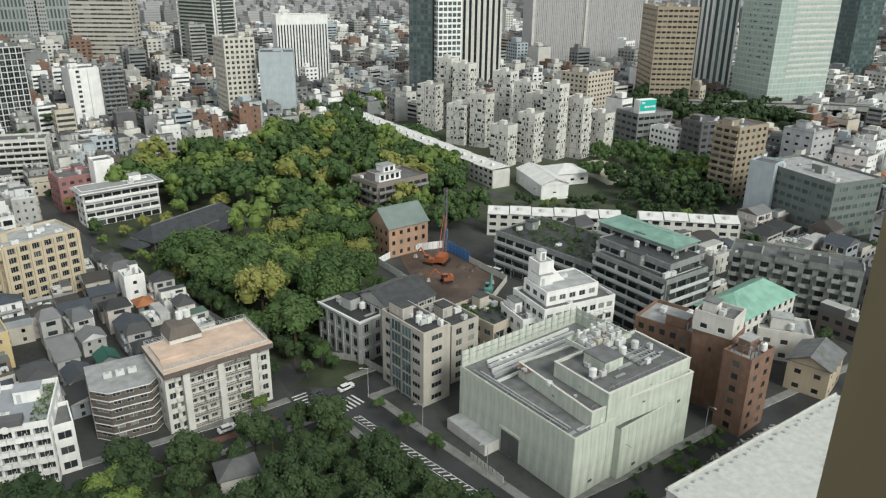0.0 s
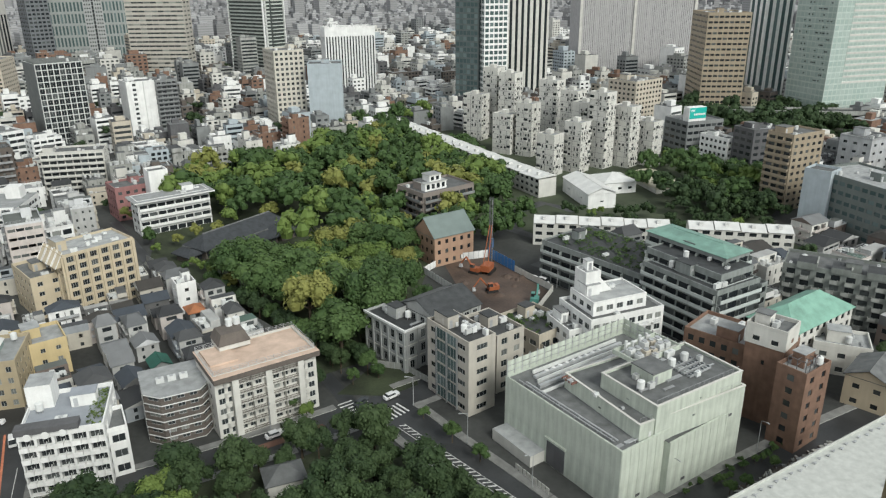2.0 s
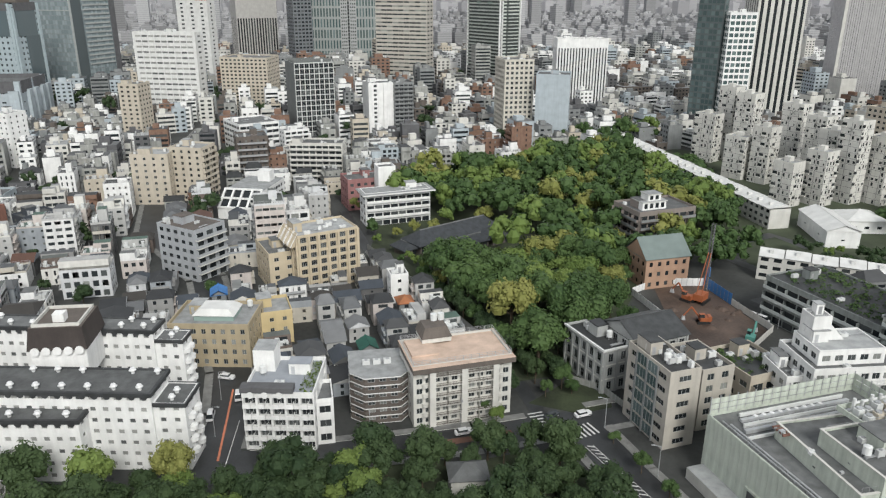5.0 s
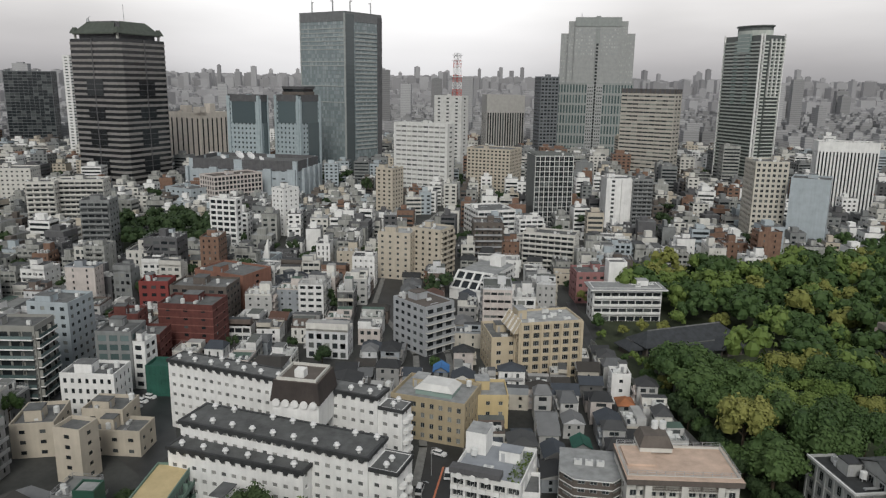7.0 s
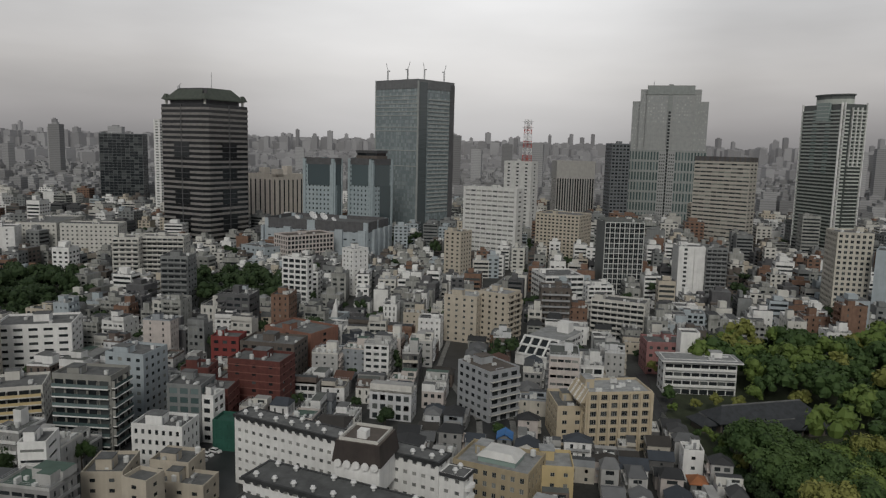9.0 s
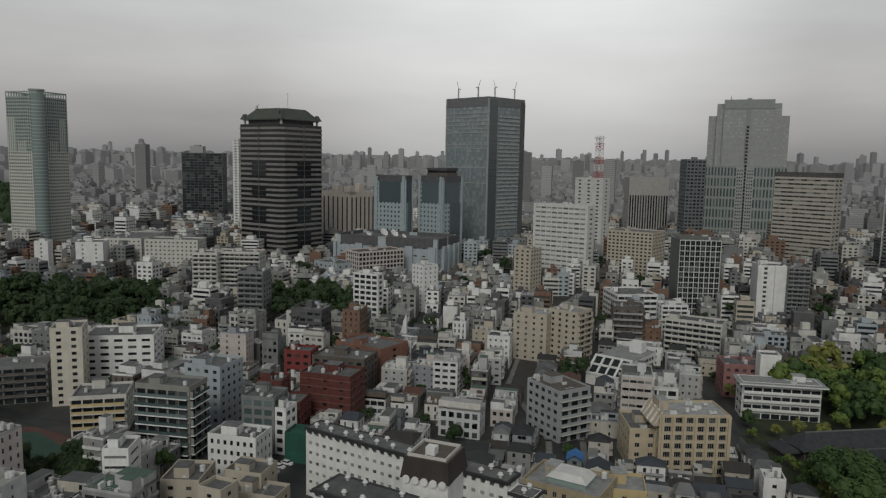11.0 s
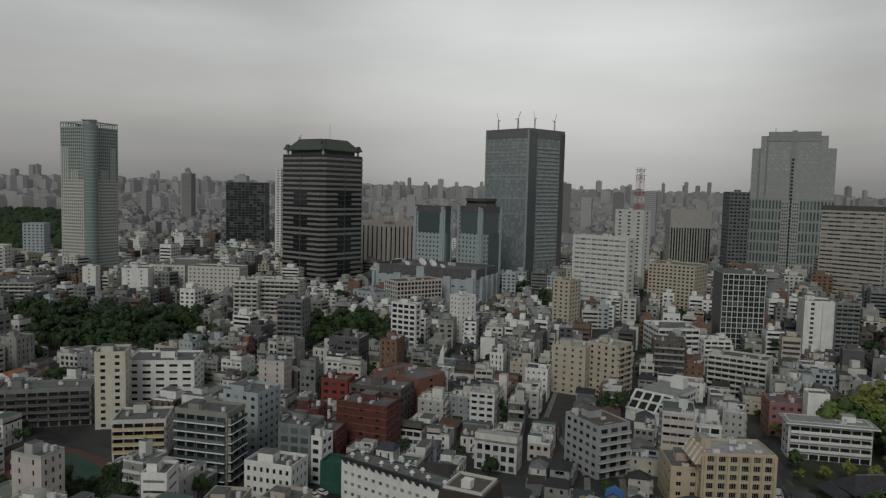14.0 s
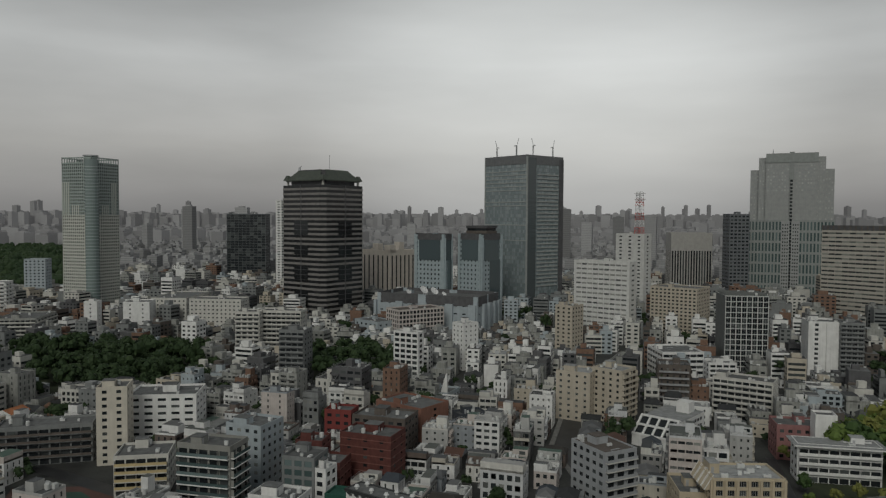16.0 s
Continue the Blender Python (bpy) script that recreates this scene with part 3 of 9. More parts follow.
def ring_tower(name, label, x, y, th, ring, h, fl, glass, wall, band):
    """A tower over any ring: glass core and one wall band a storey."""
    root = thing(name, label, "office tower", pose(x, y, 0, 0, 0, th))
    s = Shape()
    s.prism(ring, 0, h, glass, ROOF_GREY)
    part("glazing", s, root)
    cx, cy = sum(p[0] for p in ring) / len(ring), sum(p[1] for p in ring) / len(ring)
    wide = [(cx + (px - cx) * 1.012, cy + (py - cy) * 1.012) for px, py in ring]
    for k in range(int(h / fl)):
        s = Shape()
        s.prism(wide, k * fl, k * fl + band, wall)
        part("storey_band", s, root)
    return root


def dark_banded_tower(x, y, th, wr, wl, h):
    """Dark tower with cut corners, storey bands, sunk black bays and a hat of four flared roof slopes."""
    cut = 4.5
    x, y = x - cut * 0.71 * math.cos(radians(th + 45)), y - cut * 0.71 * math.sin(radians(th + 45))
    wr, wl = wr + cut, wl + cut
    ring = chamfered(wr, wl, cut)
    black = glazing("black_bay_glass", (0.016, 0.018, 0.02), (0.03, 0.034, 0.036), 0.2)
    fl = 4.85
    root = ring_tower("dark_banded_tower", "dark brown grey banded office tower with a hat-shaped green roof", x, y, th, ring, h, fl, black,
                      weathered("dark_stone_band", (0.235, 0.225, 0.215), spread=0.15), 2.2)
    hat = weathered("dull_green_metal", (0.075, 0.088, 0.07), 0.5, spread=0.25)
    for key, (length, m) in sides(wr, wl).items():
        for k0, k1 in ((3, 6), (8, 11), (13, 15), (17, 20)):
            s = Shape()
            s.box(length * 0.34, -0.55, k0 * fl + 0.2, length * 0.66, 0.2, k1 * fl, black, True, m)
            for k in range(k0 + 1, k1):
                s.box(length * 0.34, -0.7, k * fl, length * 0.66, -0.5, k * fl + 0.4, DARK, True, m)
            part("sunk_bay", s, root, "black glass bay")
        s = Shape()
        s.box(length * 0.5 - 0.35, -0.8, 0, length * 0.5 + 0.35, 0.1, h, DARK, False, m)
        part("fin", s, root, "dark upright fin")
        # one flared slope of the hat, with its fascia and soffit
        slope = Shape()
        lo, hi = [(0.10, 0.03), (0.90, 0.03)], [(0.24, 0.20), (0.76, 0.20)]
        a = [m @ Vector((fx * length, fy * length, h + 5.2)) for fx, fy in lo]
        b = [m @ Vector((fx * length, fy * length, h + 15.5)) for fx, fy in hi]
        drop = Vector((0, 0, -1.2))
        slope.face([a[0], a[1], b[1], b[0]], hat)
        slope.face([a[0] + drop, b[0] + drop * 3, b[1] + drop * 3, a[1] + drop], DARK)
        slope.face([a[0] + drop, a[1] + drop, a[1], a[0]], hat)
        slope.face([a[1] + drop, b[1] + drop * 3, b[1], a[1]], DARK)
        slope.face([a[0], b[0], b[0] + drop * 3, a[0] + drop], DARK)
        part("hat_slope", slope, root, "dull green flared roof slope")
    s = Shape()
    s.prism([(q[0] * 0.80 + wr * 0.10, q[1] * 0.80 + wl * 0.10) for q in ring], h, h + 5.5, DARK)
    s.prism([(q[0] * 0.62 + wr * 0.19, q[1] * 0.62 + wl * 0.19) for q in ring], h + 5.4, h + 15.2, DARK, hat)
    part("crown", s, root, "dark core under the hat roof")
    for fx, fy in ((0.09, 0.09), (0.91, 0.09), (0.09, 0.91), (0.91, 0.91)):
        s = Shape()
        s.box(wr * fx - 0.8, wl * fy - 0.8, h, wr * fx + 0.8, wl * fy + 0.8, h + 4.8, OFFWHITE)
        s.prism([(wr * fx - 3.4, wl * fy - 3.4), (wr * fx + 3.4, wl * fy - 3.4), (wr * fx + 3.4, wl * fy + 3.4), (wr * fx - 3.4, wl * fy + 3.4)], h + 4.8, h + 10, hat, None, 0.35)
        part("corner_hood", s, root, "green corner hood on a pale post")
    s = Shape()
    s.tube((wr * 0.5, wl * 0.35, h + 15), (wr * 0.5, wl * 0.35, h + 31), 0.22, METAL)
    part("aerial", s, root)
    s = Shape()
    s.drum(wr * 0.2, wl * 0.75, h + 15, h + 18, 1.6, METAL, 8, 0.6)
    s.tube((wr * 0.2, wl * 0.75, h + 18), (wr * 0.2 + 3, wl * 0.75, h + 20), 0.3, METAL, 4)
    part("roof_gondola", s, root)
    return root


def rounded_tower(x, y, th, wr, wl, h):
    """Pale residential tower: close window columns on two fronts, a tall round glass bay at the corner between them and an open frame crown."""
    tile = weathered("pale_grey_tile", (0.55, 0.56, 0.51), spread=0.1)
    upper = weathered("grey_green_tile", (0.33, 0.38, 0.36), spread=0.1)
    root = block("pale_residential_tower", "pale residential tower with window columns and open frame crown", "apartment tower", x, y, th, wr, wl, h * 0.66,
                 tile, GLASS_DARK, fl=3.3, bay=2.5, ww=1.35, wh=1.75, sill=0.8, near=False, clutter=0, lip=0.0, edge=0.3)
    join_into(root, block("tower_top", "upper storeys", "apartment tower", x, y, th, wr, wl, h * 0.34, upper, GLASS_DARK, fl=3.3, bay=2.5, ww=1.35, wh=1.75, sill=0.8,
                          near=False, clutter=3, lip=0.6, edge=0.3, z=h * 0.66))
    for key, (length, m) in sides(wr, wl).items():
        s = Shape()
        for f0, f1, z1 in ((0.36, 0.66, 0.74), (0.72, 0.98, 0.88)) if key == "A" else ((0.34, 0.64, 0.74), (0.02, 0.28, 0.88)):
            for k in range(int((z1 - 0.66) * h / 3.3)):
                for q in range(int((f1 - f0) * length / 2.5)):
                    s.box(f0 * length + q * 2.5, -0.12, h * 0.66 + k * 3.3 - 0.1, f0 * length + q * 2.5 + 1.0, 0.05, h * 0.66 + k * 3.3 + 3.2, tile, True, m)
        if key in "AB":
            part("pale_panels", s, root, "paler stepped wall panels", kind="stuff")
    bay_glass = glazing("pale_bay_glass", (0.17, 0.22, 0.215), (0.30, 0.36, 0.35), 0.4, 0.1)
    s = Shape()
    s.drum(wr * 0.06, wl * 0.06, 0, h + 3, 6.4, bay_glass, 20)
    part("round_bay", s, root, "round pale green glass bay")
    band = weathered("bay_band", (0.40, 0.45, 0.44))
    for k in range(1, int(h / 3.3), 1):
        s = Shape()
        s.drum(wr * 0.06, wl * 0.06, k * 3.3, k * 3.3 + 0.55, 6.55, band, 20)
        part("bay_band", s, root)
    s = Shape()
    for key, (length, m) in sides(wr, wl).items():
        n = int(length / 3.2)
        for i in range(n + 1):
            s.box(i * (length - 0.8) / n, 0, h + 0.5, i * (length - 0.8) / n + 0.8, 0.6, h + 4.6, upper, True, m)
        s.box(0, 0, h + 4.6, length, 0.6, h + 5.8, upper, True, m)
    part("frame_crown", s, root)
    s = Shape()
    s.drum(wr * 0.35, wl * 0.35, h, h + 7.5, 6.5, upper, 14)
    s.drum(wr * 0.35, wl * 0.35, h + 7.5, h + 8.6, 7.5, METAL, 14)
    part("roof_drum", s, root)
    return root


def ribbed_tower(x, y, th, wr, wl, h):
    """Huge grey slab office whose fronts are close vertical ribs, split by pale shafts."""
    root = block("ribbed_skyscraper", "huge grey skyscraper with close vertical ribs and pale shafts", "office tower", x, y, th, wr * 2.2, wl * 0.42, h,
                 weathered("rib_grey", (0.47, 0.46, 0.46)), GLASS_CURTAIN, fl=h, bay=1.8, ww=0.5, wh=h - 8, sill=6, near=False, clutter=0, depth=0.5)
    for f in (0.0, 0.46, 0.98):
        s = Shape()
        s.box(wr * 2.2 * f, -1.2, 0, wr * 2.2 * f + 2.6, 0.0, h + 2, OFFWHITE)
        part("shaft", s, root, "pale shaft")
    return root


def dish_podium(x, y, th, wr, wl, h):
    root = block("panel_podium", "broad blue grey podium with satellite dishes on its roof", "building", x, y, th, wr, wl, h, BLUEGREY, GLASS_DARK, fl=7, bay=8, ww=3, wh=1.2,
                 near=False, clutter=4, lip=3.0, roof=ROOF_GREY)
    for key, (length, m) in sides(wr, wl).items():
        for f0, f1 in ((0.04, 0.42), (0.5, 0.96)):
            s = Shape()
            s.box(length * f0, -0.5, h - 5.5, length * f1, 0.4, h + 3.3, DARK, True, m)
            part("dark_band", s, root, "dark roof band")
        for f in (0.2, 0.44, 0.7, 0.92):
            s = Shape()
            s.box(length * f, -2.5, 0, length * f + 7, 0.1, h - 4, BLUEGREY, True, m)
            part("buttress", s, root)
    for k, (px, py, r) in enumerate(((6, wl * 0.45, 4.0), (7, wl * 0.56, 4.2), (8, wl * 0.72, 2.6), (8, wl * 0.36, 2.4))):
        dish = thing("satellite_dish", "white satellite dish on a broad roof", "dish", pose(x, y, 0, 0, 0, th) @ pose(px, py, h - 0.02), "satellite dishes")
        s = Shape()
        s.drum(0, 0, 0, r * 1.1, 0.5, METAL, 8)
        part("mount", s, dish)
        s = Shape()
        m = pose(0, 0, r * 1.4, 0, -48, 70)
        for i in range(4):
            r0, r1 = r * i / 4, r * (i + 1) / 4
            for j in range(16):
                a, b = 2 * math.pi * j / 16, 2 * math.pi * (j + 1) / 16
                pts = [(r0 * math.cos(a), r0 * math.sin(a), 0.3 * r0 * r0 / r), (r1 * math.cos(a), r1 * math.sin(a), 0.3 * r1 * r1 / r),
                       (r1 * math.cos(b), r1 * math.sin(b), 0.3 * r1 * r1 / r), (r0 * math.cos(b), r0 * math.sin(b), 0.3 * r0 * r0 / r)]
                s.face([m @ Vector(q) for q in (pts if i else pts[1:])], DISH)
        bowl = part("reflector", s, dish)
        s = Shape()
        s.tube(tuple(m @ Vector((r * 0.7, 0, 0.2 * r))), tuple(m @ Vector((0, 0, r * 0.8))), 0.12, METAL, 4)
        s.tube(tuple(m @ Vector((-r * 0.7, 0, 0.2 * r))), tuple(m @ Vector((0, 0, r * 0.8))), 0.12, METAL, 4)
        s.drum(0, 0, r * 0.7, r * 0.9, 0.35, METAL, 8, 1.0, m)
        part("feed_horn", s, bowl, "grey feed horn on struts")
    return root


def lattice_building(x, y, th, wr, wl, h):
    """White house whose slanted front is a lattice of square frames."""
    root = thing("white_lattice_building", "white building with a slanted lattice of square skylight frames", "building", pose(x, y, 0, 0, 0, th))
    s = Shape()
    s.box(0, 0, 0, wr, wl, h * 0.45, WHITE)
    s.box(9, 0, h * 0.45, wr, wl, h, WHITE, top=ROOF_PALE)
    s.face([(0.6, 0.3, h * 0.45), (0.6, wl - 0.3, h * 0.45), (9, wl - 0.3, h), (9, 0.3, h)], GLASS_DARK)
    part("wall", s, root)
    n = max(2, int(wl / 4.2))
    for i in range(n + 1):
        s = Shape()
        yy = i * (wl - 0.8) / n
        s.face([(-0.4, yy, h * 0.45), (-0.4, yy + 0.8, h * 0.45), (8.6, yy + 0.8, h + 0.9), (8.6, yy, h + 0.9)], WHITE)
        for q in (yy, yy + 0.8):
            s.face([(-0.4, q, h * 0.45), (8.6, q, h + 0.9), (8.8, q, h), (0, q, h * 0.4)], WHITE)
        part("slant_rib", s, root)
    for k in range(3):
        s = Shape()
        f = k / 2.0
        s.box(-0.4 + f * 8.8, 0, h * 0.45 + f * h * 0.57, 0.5 + f * 8.8, wl, h * 0.45 + f * h * 0.57 + 0.8, WHITE, True)
        part("slant_beam", s, root)
    s = Shape()
    s.box(wr - 9, wl * 0.2, h, wr - 3, wl * 0.2 + 6, h + 5, WHITE)
    part("stair_head", s, root)
    s = Shape()
    s.box(0, -0.03, 0, 2.0, 0.02, 1.4, GLASS_DARK)
    data = s.data("window")
    for k in range(3):
        for i in range(int((wr - 10) / 3)):
            part("window", data, root, m=Matrix.Translation((9.5 + i * 3, 0, 2 + k * 3.0)))
    return root


def sign_building(x, y, th, wr, wl, h):
    root = block("sign_office", "grey office with a teal advertising board on its roof", "office", x, y, th, wr, wl, h, GREY, GLASS_DARK, fl=3.6, bay=4, ww=3.6, wh=1.6, near=False, clutter=4)
    s = Shape()
    s.box(1.0, 1.0, h, 13, 6, h + 8.5, WHITE)
    part("board_house", s, root)
    s = Shape()
    s.box(1.4, 0.8, h + 2.2, 12.8, 1.0, h + 8.3, TEAL)
    part("teal_board", s, root, "teal advertising board")
    s = Shape()
    for i in range(7):
        s.box(4.4 + i * 1.15, 0.74, h + 4.0, 5.3 + i * 1.15, 0.8, h + 5.1, WHITE)
    for i in range(3):
        s.box(2.2 + i * 0.9, 0.74, h + 6.3, 2.8 + i * 0.9, 0.8, h + 7.4, WHITE)
    part("board_bars", s, root, "white bars on the board")
    return root


def danchi_tower(x, y, th, wr, wl, h):
    """One of the white stair-like cluster of flats: panel joints, scattered windows, dark loggias and cross braces."""
    wr, wl = max(wr * 1.15, 9.5), max(wl * 1.1, 10.5)
    rnd = random.Random(int(x * 3 + y))
    root = thing("cluster_flats_tower", "white concrete flats tower with scattered dark windows and panel joints", "apartment tower", pose(x, y, 0, 0, 0, th), "cluster of white flats")
    s = Shape()
    s.box(0, 0, 0, wr, wl, h, OFFWHITE, top=ROOF_PALE)
    for a, b, c, d in ((0, 0, wr, 0.2), (0, wl - 0.2, wr, wl), (0, 0.2, 0.2, wl - 0.2), (wr - 0.2, 0.2, wr, wl - 0.2)):
        s.box(a, b, h, c, d, h + 0.8, OFFWHITE)
    part("wall", s, root)
    joint = bpy.data.materials.get("panel_joint") or weathered("panel_joint", (0.16, 0.16, 0.155), spread=0.3)
    floors = int(h / 2.8)
    for key, (length, m) in sides(wr, wl).items():
        n = max(2, round(length / 2.6))
        step = length / n
        lines, glass = Shape(), Shape()
        for q in range(0, n + 1, 2):
            lines.box(max(0.02, q * step - 0.09), -0.03, 0, min(length - 0.02, q * step + 0.09), 0.02, h, joint, True, m)
        for f in range(1, floors):
            lines.box(0.02, -0.025, f * 2.8 - 0.07, length - 0.02, 0.02, f * 2.8 + 0.07, joint, True, m)
        loggia_col = rnd.randrange(n)
        for f in range(floors):
            z = f * 2.8
            for q in range(n):
                x0 = q * step
                if q == loggia_col and f % 2 == 1 and key in "AB":
                    hole = Shape()
                    hole.box(x0 + 0.15, -0.05, z + 0.3, x0 + step - 0.1, 0.02, z + 2.5, GLASS_DARK, True, m)
                    part("loggia", hole, root, "dark loggia")
                    rail = Shape()
                    rail.box(x0, -0.6, z + 0.1, x0 + step, -0.05, z + 1.1, OFFWHITE, True, m)
                    part("loggia_rail", rail, root)
                elif rnd.random() < 0.62:
                    w, hh = rnd.choice(((0.7, 1.7), (1.3, 1.2), (0.6, 1.0), (1.0, 1.7)))
                    o = rnd.uniform(0.25, max(0.3, step - w - 0.25))
                    glass.face([m @ Vector(p) for p in ((x0 + o, -0.04, z + 0.6), (x0 + o + w, -0.04, z + 0.6), (x0 + o + w, -0.04, z + 0.6 + hh), (x0 + o, -0.04, z + 0.6 + hh))], GLASS_DARK)
        part("joint_grid", lines, root, "dark panel joints")
        part("glazing", glass, root, kind="stuff")
    if rnd.random() < 0.5:
        s = Shape()
        z = h - 5.6
        s.tube((-0.12, wl * 0.35, z + 0.2), (-0.12, wl * 0.35 + 2.6, z + 2.6), 0.12, joint, 4)
        s.tube((-0.12, wl * 0.35 + 2.6, z + 0.2), (-0.12, wl * 0.35, z + 2.6), 0.12, joint, 4)
        part("cross_brace", s, root, "dark cross brace")
    s = Shape()
    s.box(wr * 0.5, wl * 0.5, h, wr * 0.5 + 3.2, wl * 0.5 + 3.2, h + 2.2, OFFWHITE)
    part("lift_head", s, root)
    s = Shape()
    s.tube((wr * 0.75, wl * 0.3, h), (wr * 0.75, wl * 0.3, h + 3), 0.06, METAL, 4)
    part("aerial", s, root)
    return root


def terrace_row(x, y, th, wr, wl, h, front):
    """A long white row of houses under one pleated white roof."""
    long_x = wr > wl
    length = max(wr, wl)
    n = max(3, int(length / 8))
    root = thing("white_terrace_row", "long white row of terraced flats under a pleated white roof", "terrace", pose(x, y, 0, 0, 0, th), "white terrace rows")
    m0 = Matrix() if long_x else pose(wr, 0, 0, 0, 0, 90)
    d = min(wr, wl)
    fm = Matrix() if long_x else pose(0, wl, 0, 0, 0, -90)
    s = Shape()
    cells = facade(s, length, fm, h, OFFWHITE, GLASS_DARK, 3.0, 4.0, 2.6, 1.5, 1.0, 0.4)
    for key, (ln, m) in sides(wr, wl).items():
        if abs(ln - d) < 0.01 or key == ("C" if long_x else "D"):
            s.face([m @ Vector(q) for q in ((0, 0, 0), (ln, 0, 0), (ln, 0, h), (0, 0, h))], OFFWHITE)
    part("wall", s, root)
    rows = {}
    for k, cx, cz, w, hh in cells:
        rows.setdefault(k, []).append((cx, cz, w, hh))
    for k, row in rows.items():
        s = Shape()
        for cx, cz, w, hh in row:
            s.face([fm @ Vector(q) for q in ((cx, 0.38, cz), (cx + w, 0.38, cz), (cx + w, 0.38, cz + hh), (cx, 0.38, cz + hh))], GLASS_DARK)
        part("window_band", s, root, kind="stuff")
    data = None
    step = length / n
    s = Shape()
    s.face([(0, -0.5, 0), (step * 0.96, -0.5, 0), (step * 0.96, d * 0.6, 1.6), (0, d * 0.6, 1.6)], ROOF_WHITE)
    s.face([(0, d * 0.6, 1.6), (step * 0.96, d * 0.6, 1.6), (step * 0.96, d + 0.3, 0.3), (0, d + 0.3, 0.3)], ROOF_WHITE)
    s.face([(0, -0.5, 0), (0, d * 0.6, 1.6), (0, d + 0.3, 0.3)], ROOF_WHITE)
    s.face([(step * 0.96, -0.5, 0), (step * 0.96, d + 0.3, 0.3), (step * 0.96, d * 0.6, 1.6)], ROOF_WHITE)
    s.box(step * 0.4, d * 0.2, 0.3, step * 0.55, d * 0.4, 2.0, ROOF_WHITE)
    data = s.data("roof_bay")
    for i in range(n):
        part("roof_bay", data, root, m=fm @ Matrix.Translation((i * step, 0, h + (0.25 if i % 2 else 0.0))))
    return root


def vaulted_hall(x, y, th, wr, wl, h):
    root = thing("vaulted_hall", "long low hall under a sand coloured vaulted roof", "hall", pose(x, y, 0, 0, 0, th))
    s = Shape()
    s.box(0, 0, 0, wr, wl, h, OFFWHITE)
    part("wall", s, root)
    s = Shape()
    mat = weathered("sand_membrane", (0.50, 0.47, 0.36), 0.6, streak=0.0)
    for i in range(10):
        a, b = math.pi * i / 10, math.pi * (i + 1) / 10
        xa, xb = wr / 2 - wr / 2 * math.cos(a), wr / 2 - wr / 2 * math.cos(b)
        s.face([(xa, 0, h + 3 * math.sin(a)), (xb, 0, h + 3 * math.sin(b)), (xb, wl, h + 3 * math.sin(b)), (xa, wl, h + 3 * math.sin(a))], mat)
        for yy in (0, wl):
            s.face([(xa, yy, h), (xb, yy, h), (xb, yy, h + 3 * math.sin(b)), (xa, yy, h + 3 * math.sin(a))], mat)
    part("vault", s, root)
    return root


def white_deck(x, y, th, wr, wl, h):
    """Long white flat roof of the neighbouring low building, with fixings along its edge and a roof hatch."""
    wl = abs(wl)
    root = thing("white_roof_building", "long low building with a white flat roof and roof hatch", "building", pose(x, y, 0, 0, 0, th) @ pose(0, -wl, 0))
    s = Shape()
    cells = facade(s, wr, pose(wr, wl, 0, 0, 0, 180), h, OFFWHITE, GLASS_DARK, 3.4, 3.4, 2.2, 1.5, 1.0, 0.2)
    for key in "ABD":
        ln, m = sides(wr, wl)[key]
        s.face([m @ Vector(q) for q in ((0, 0, 0), (ln, 0, 0), (ln, 0, h), (0, 0, h))], OFFWHITE)
    part("wall", s, root)
    s = Shape()
    s.box(-0.2, -0.2, h, wr + 0.2, wl + 0.2, h + 0.35, DECK_WHITE, True)
    part("roof", s, root)
    s = Shape()
    s.box(0, wl - 0.25, h + 0.35, wr, wl, h + 0.75, DECK_WHITE)
    part("parapet", s, root)
    anchor = Shape()
    anchor.box(-0.22, -0.22, 0, 0.22, 0.22, 0.25, METAL)
    anchor.box(-0.5, -0.05, 0.25, 0.5, 0.05, 0.35, METAL, True)
    data = anchor.data("roof_anchor")
    for i in range(26):
        part("roof_anchor", data, root, m=Matrix.Translation((1 + i * (wr - 2) / 25, wl - 1.4 - 0.4 * (i % 2), h + 0.35)))
    s = Shape()
    hx, hy = wr * 0.52, wl * 0.42
    s.box(hx, hy, h + 0.35, hx + 7, hy + 5, h + 1.5, DECK_WHITE)
    for i in range(5):
        s.box(hx + 0.5 + i * 1.25, hy + 0.6, h + 1.5, hx + 1.2 + i * 1.25, hy + 4.4, h + 1.75, METAL)
    part("roof_hatch", s, root)
    return root


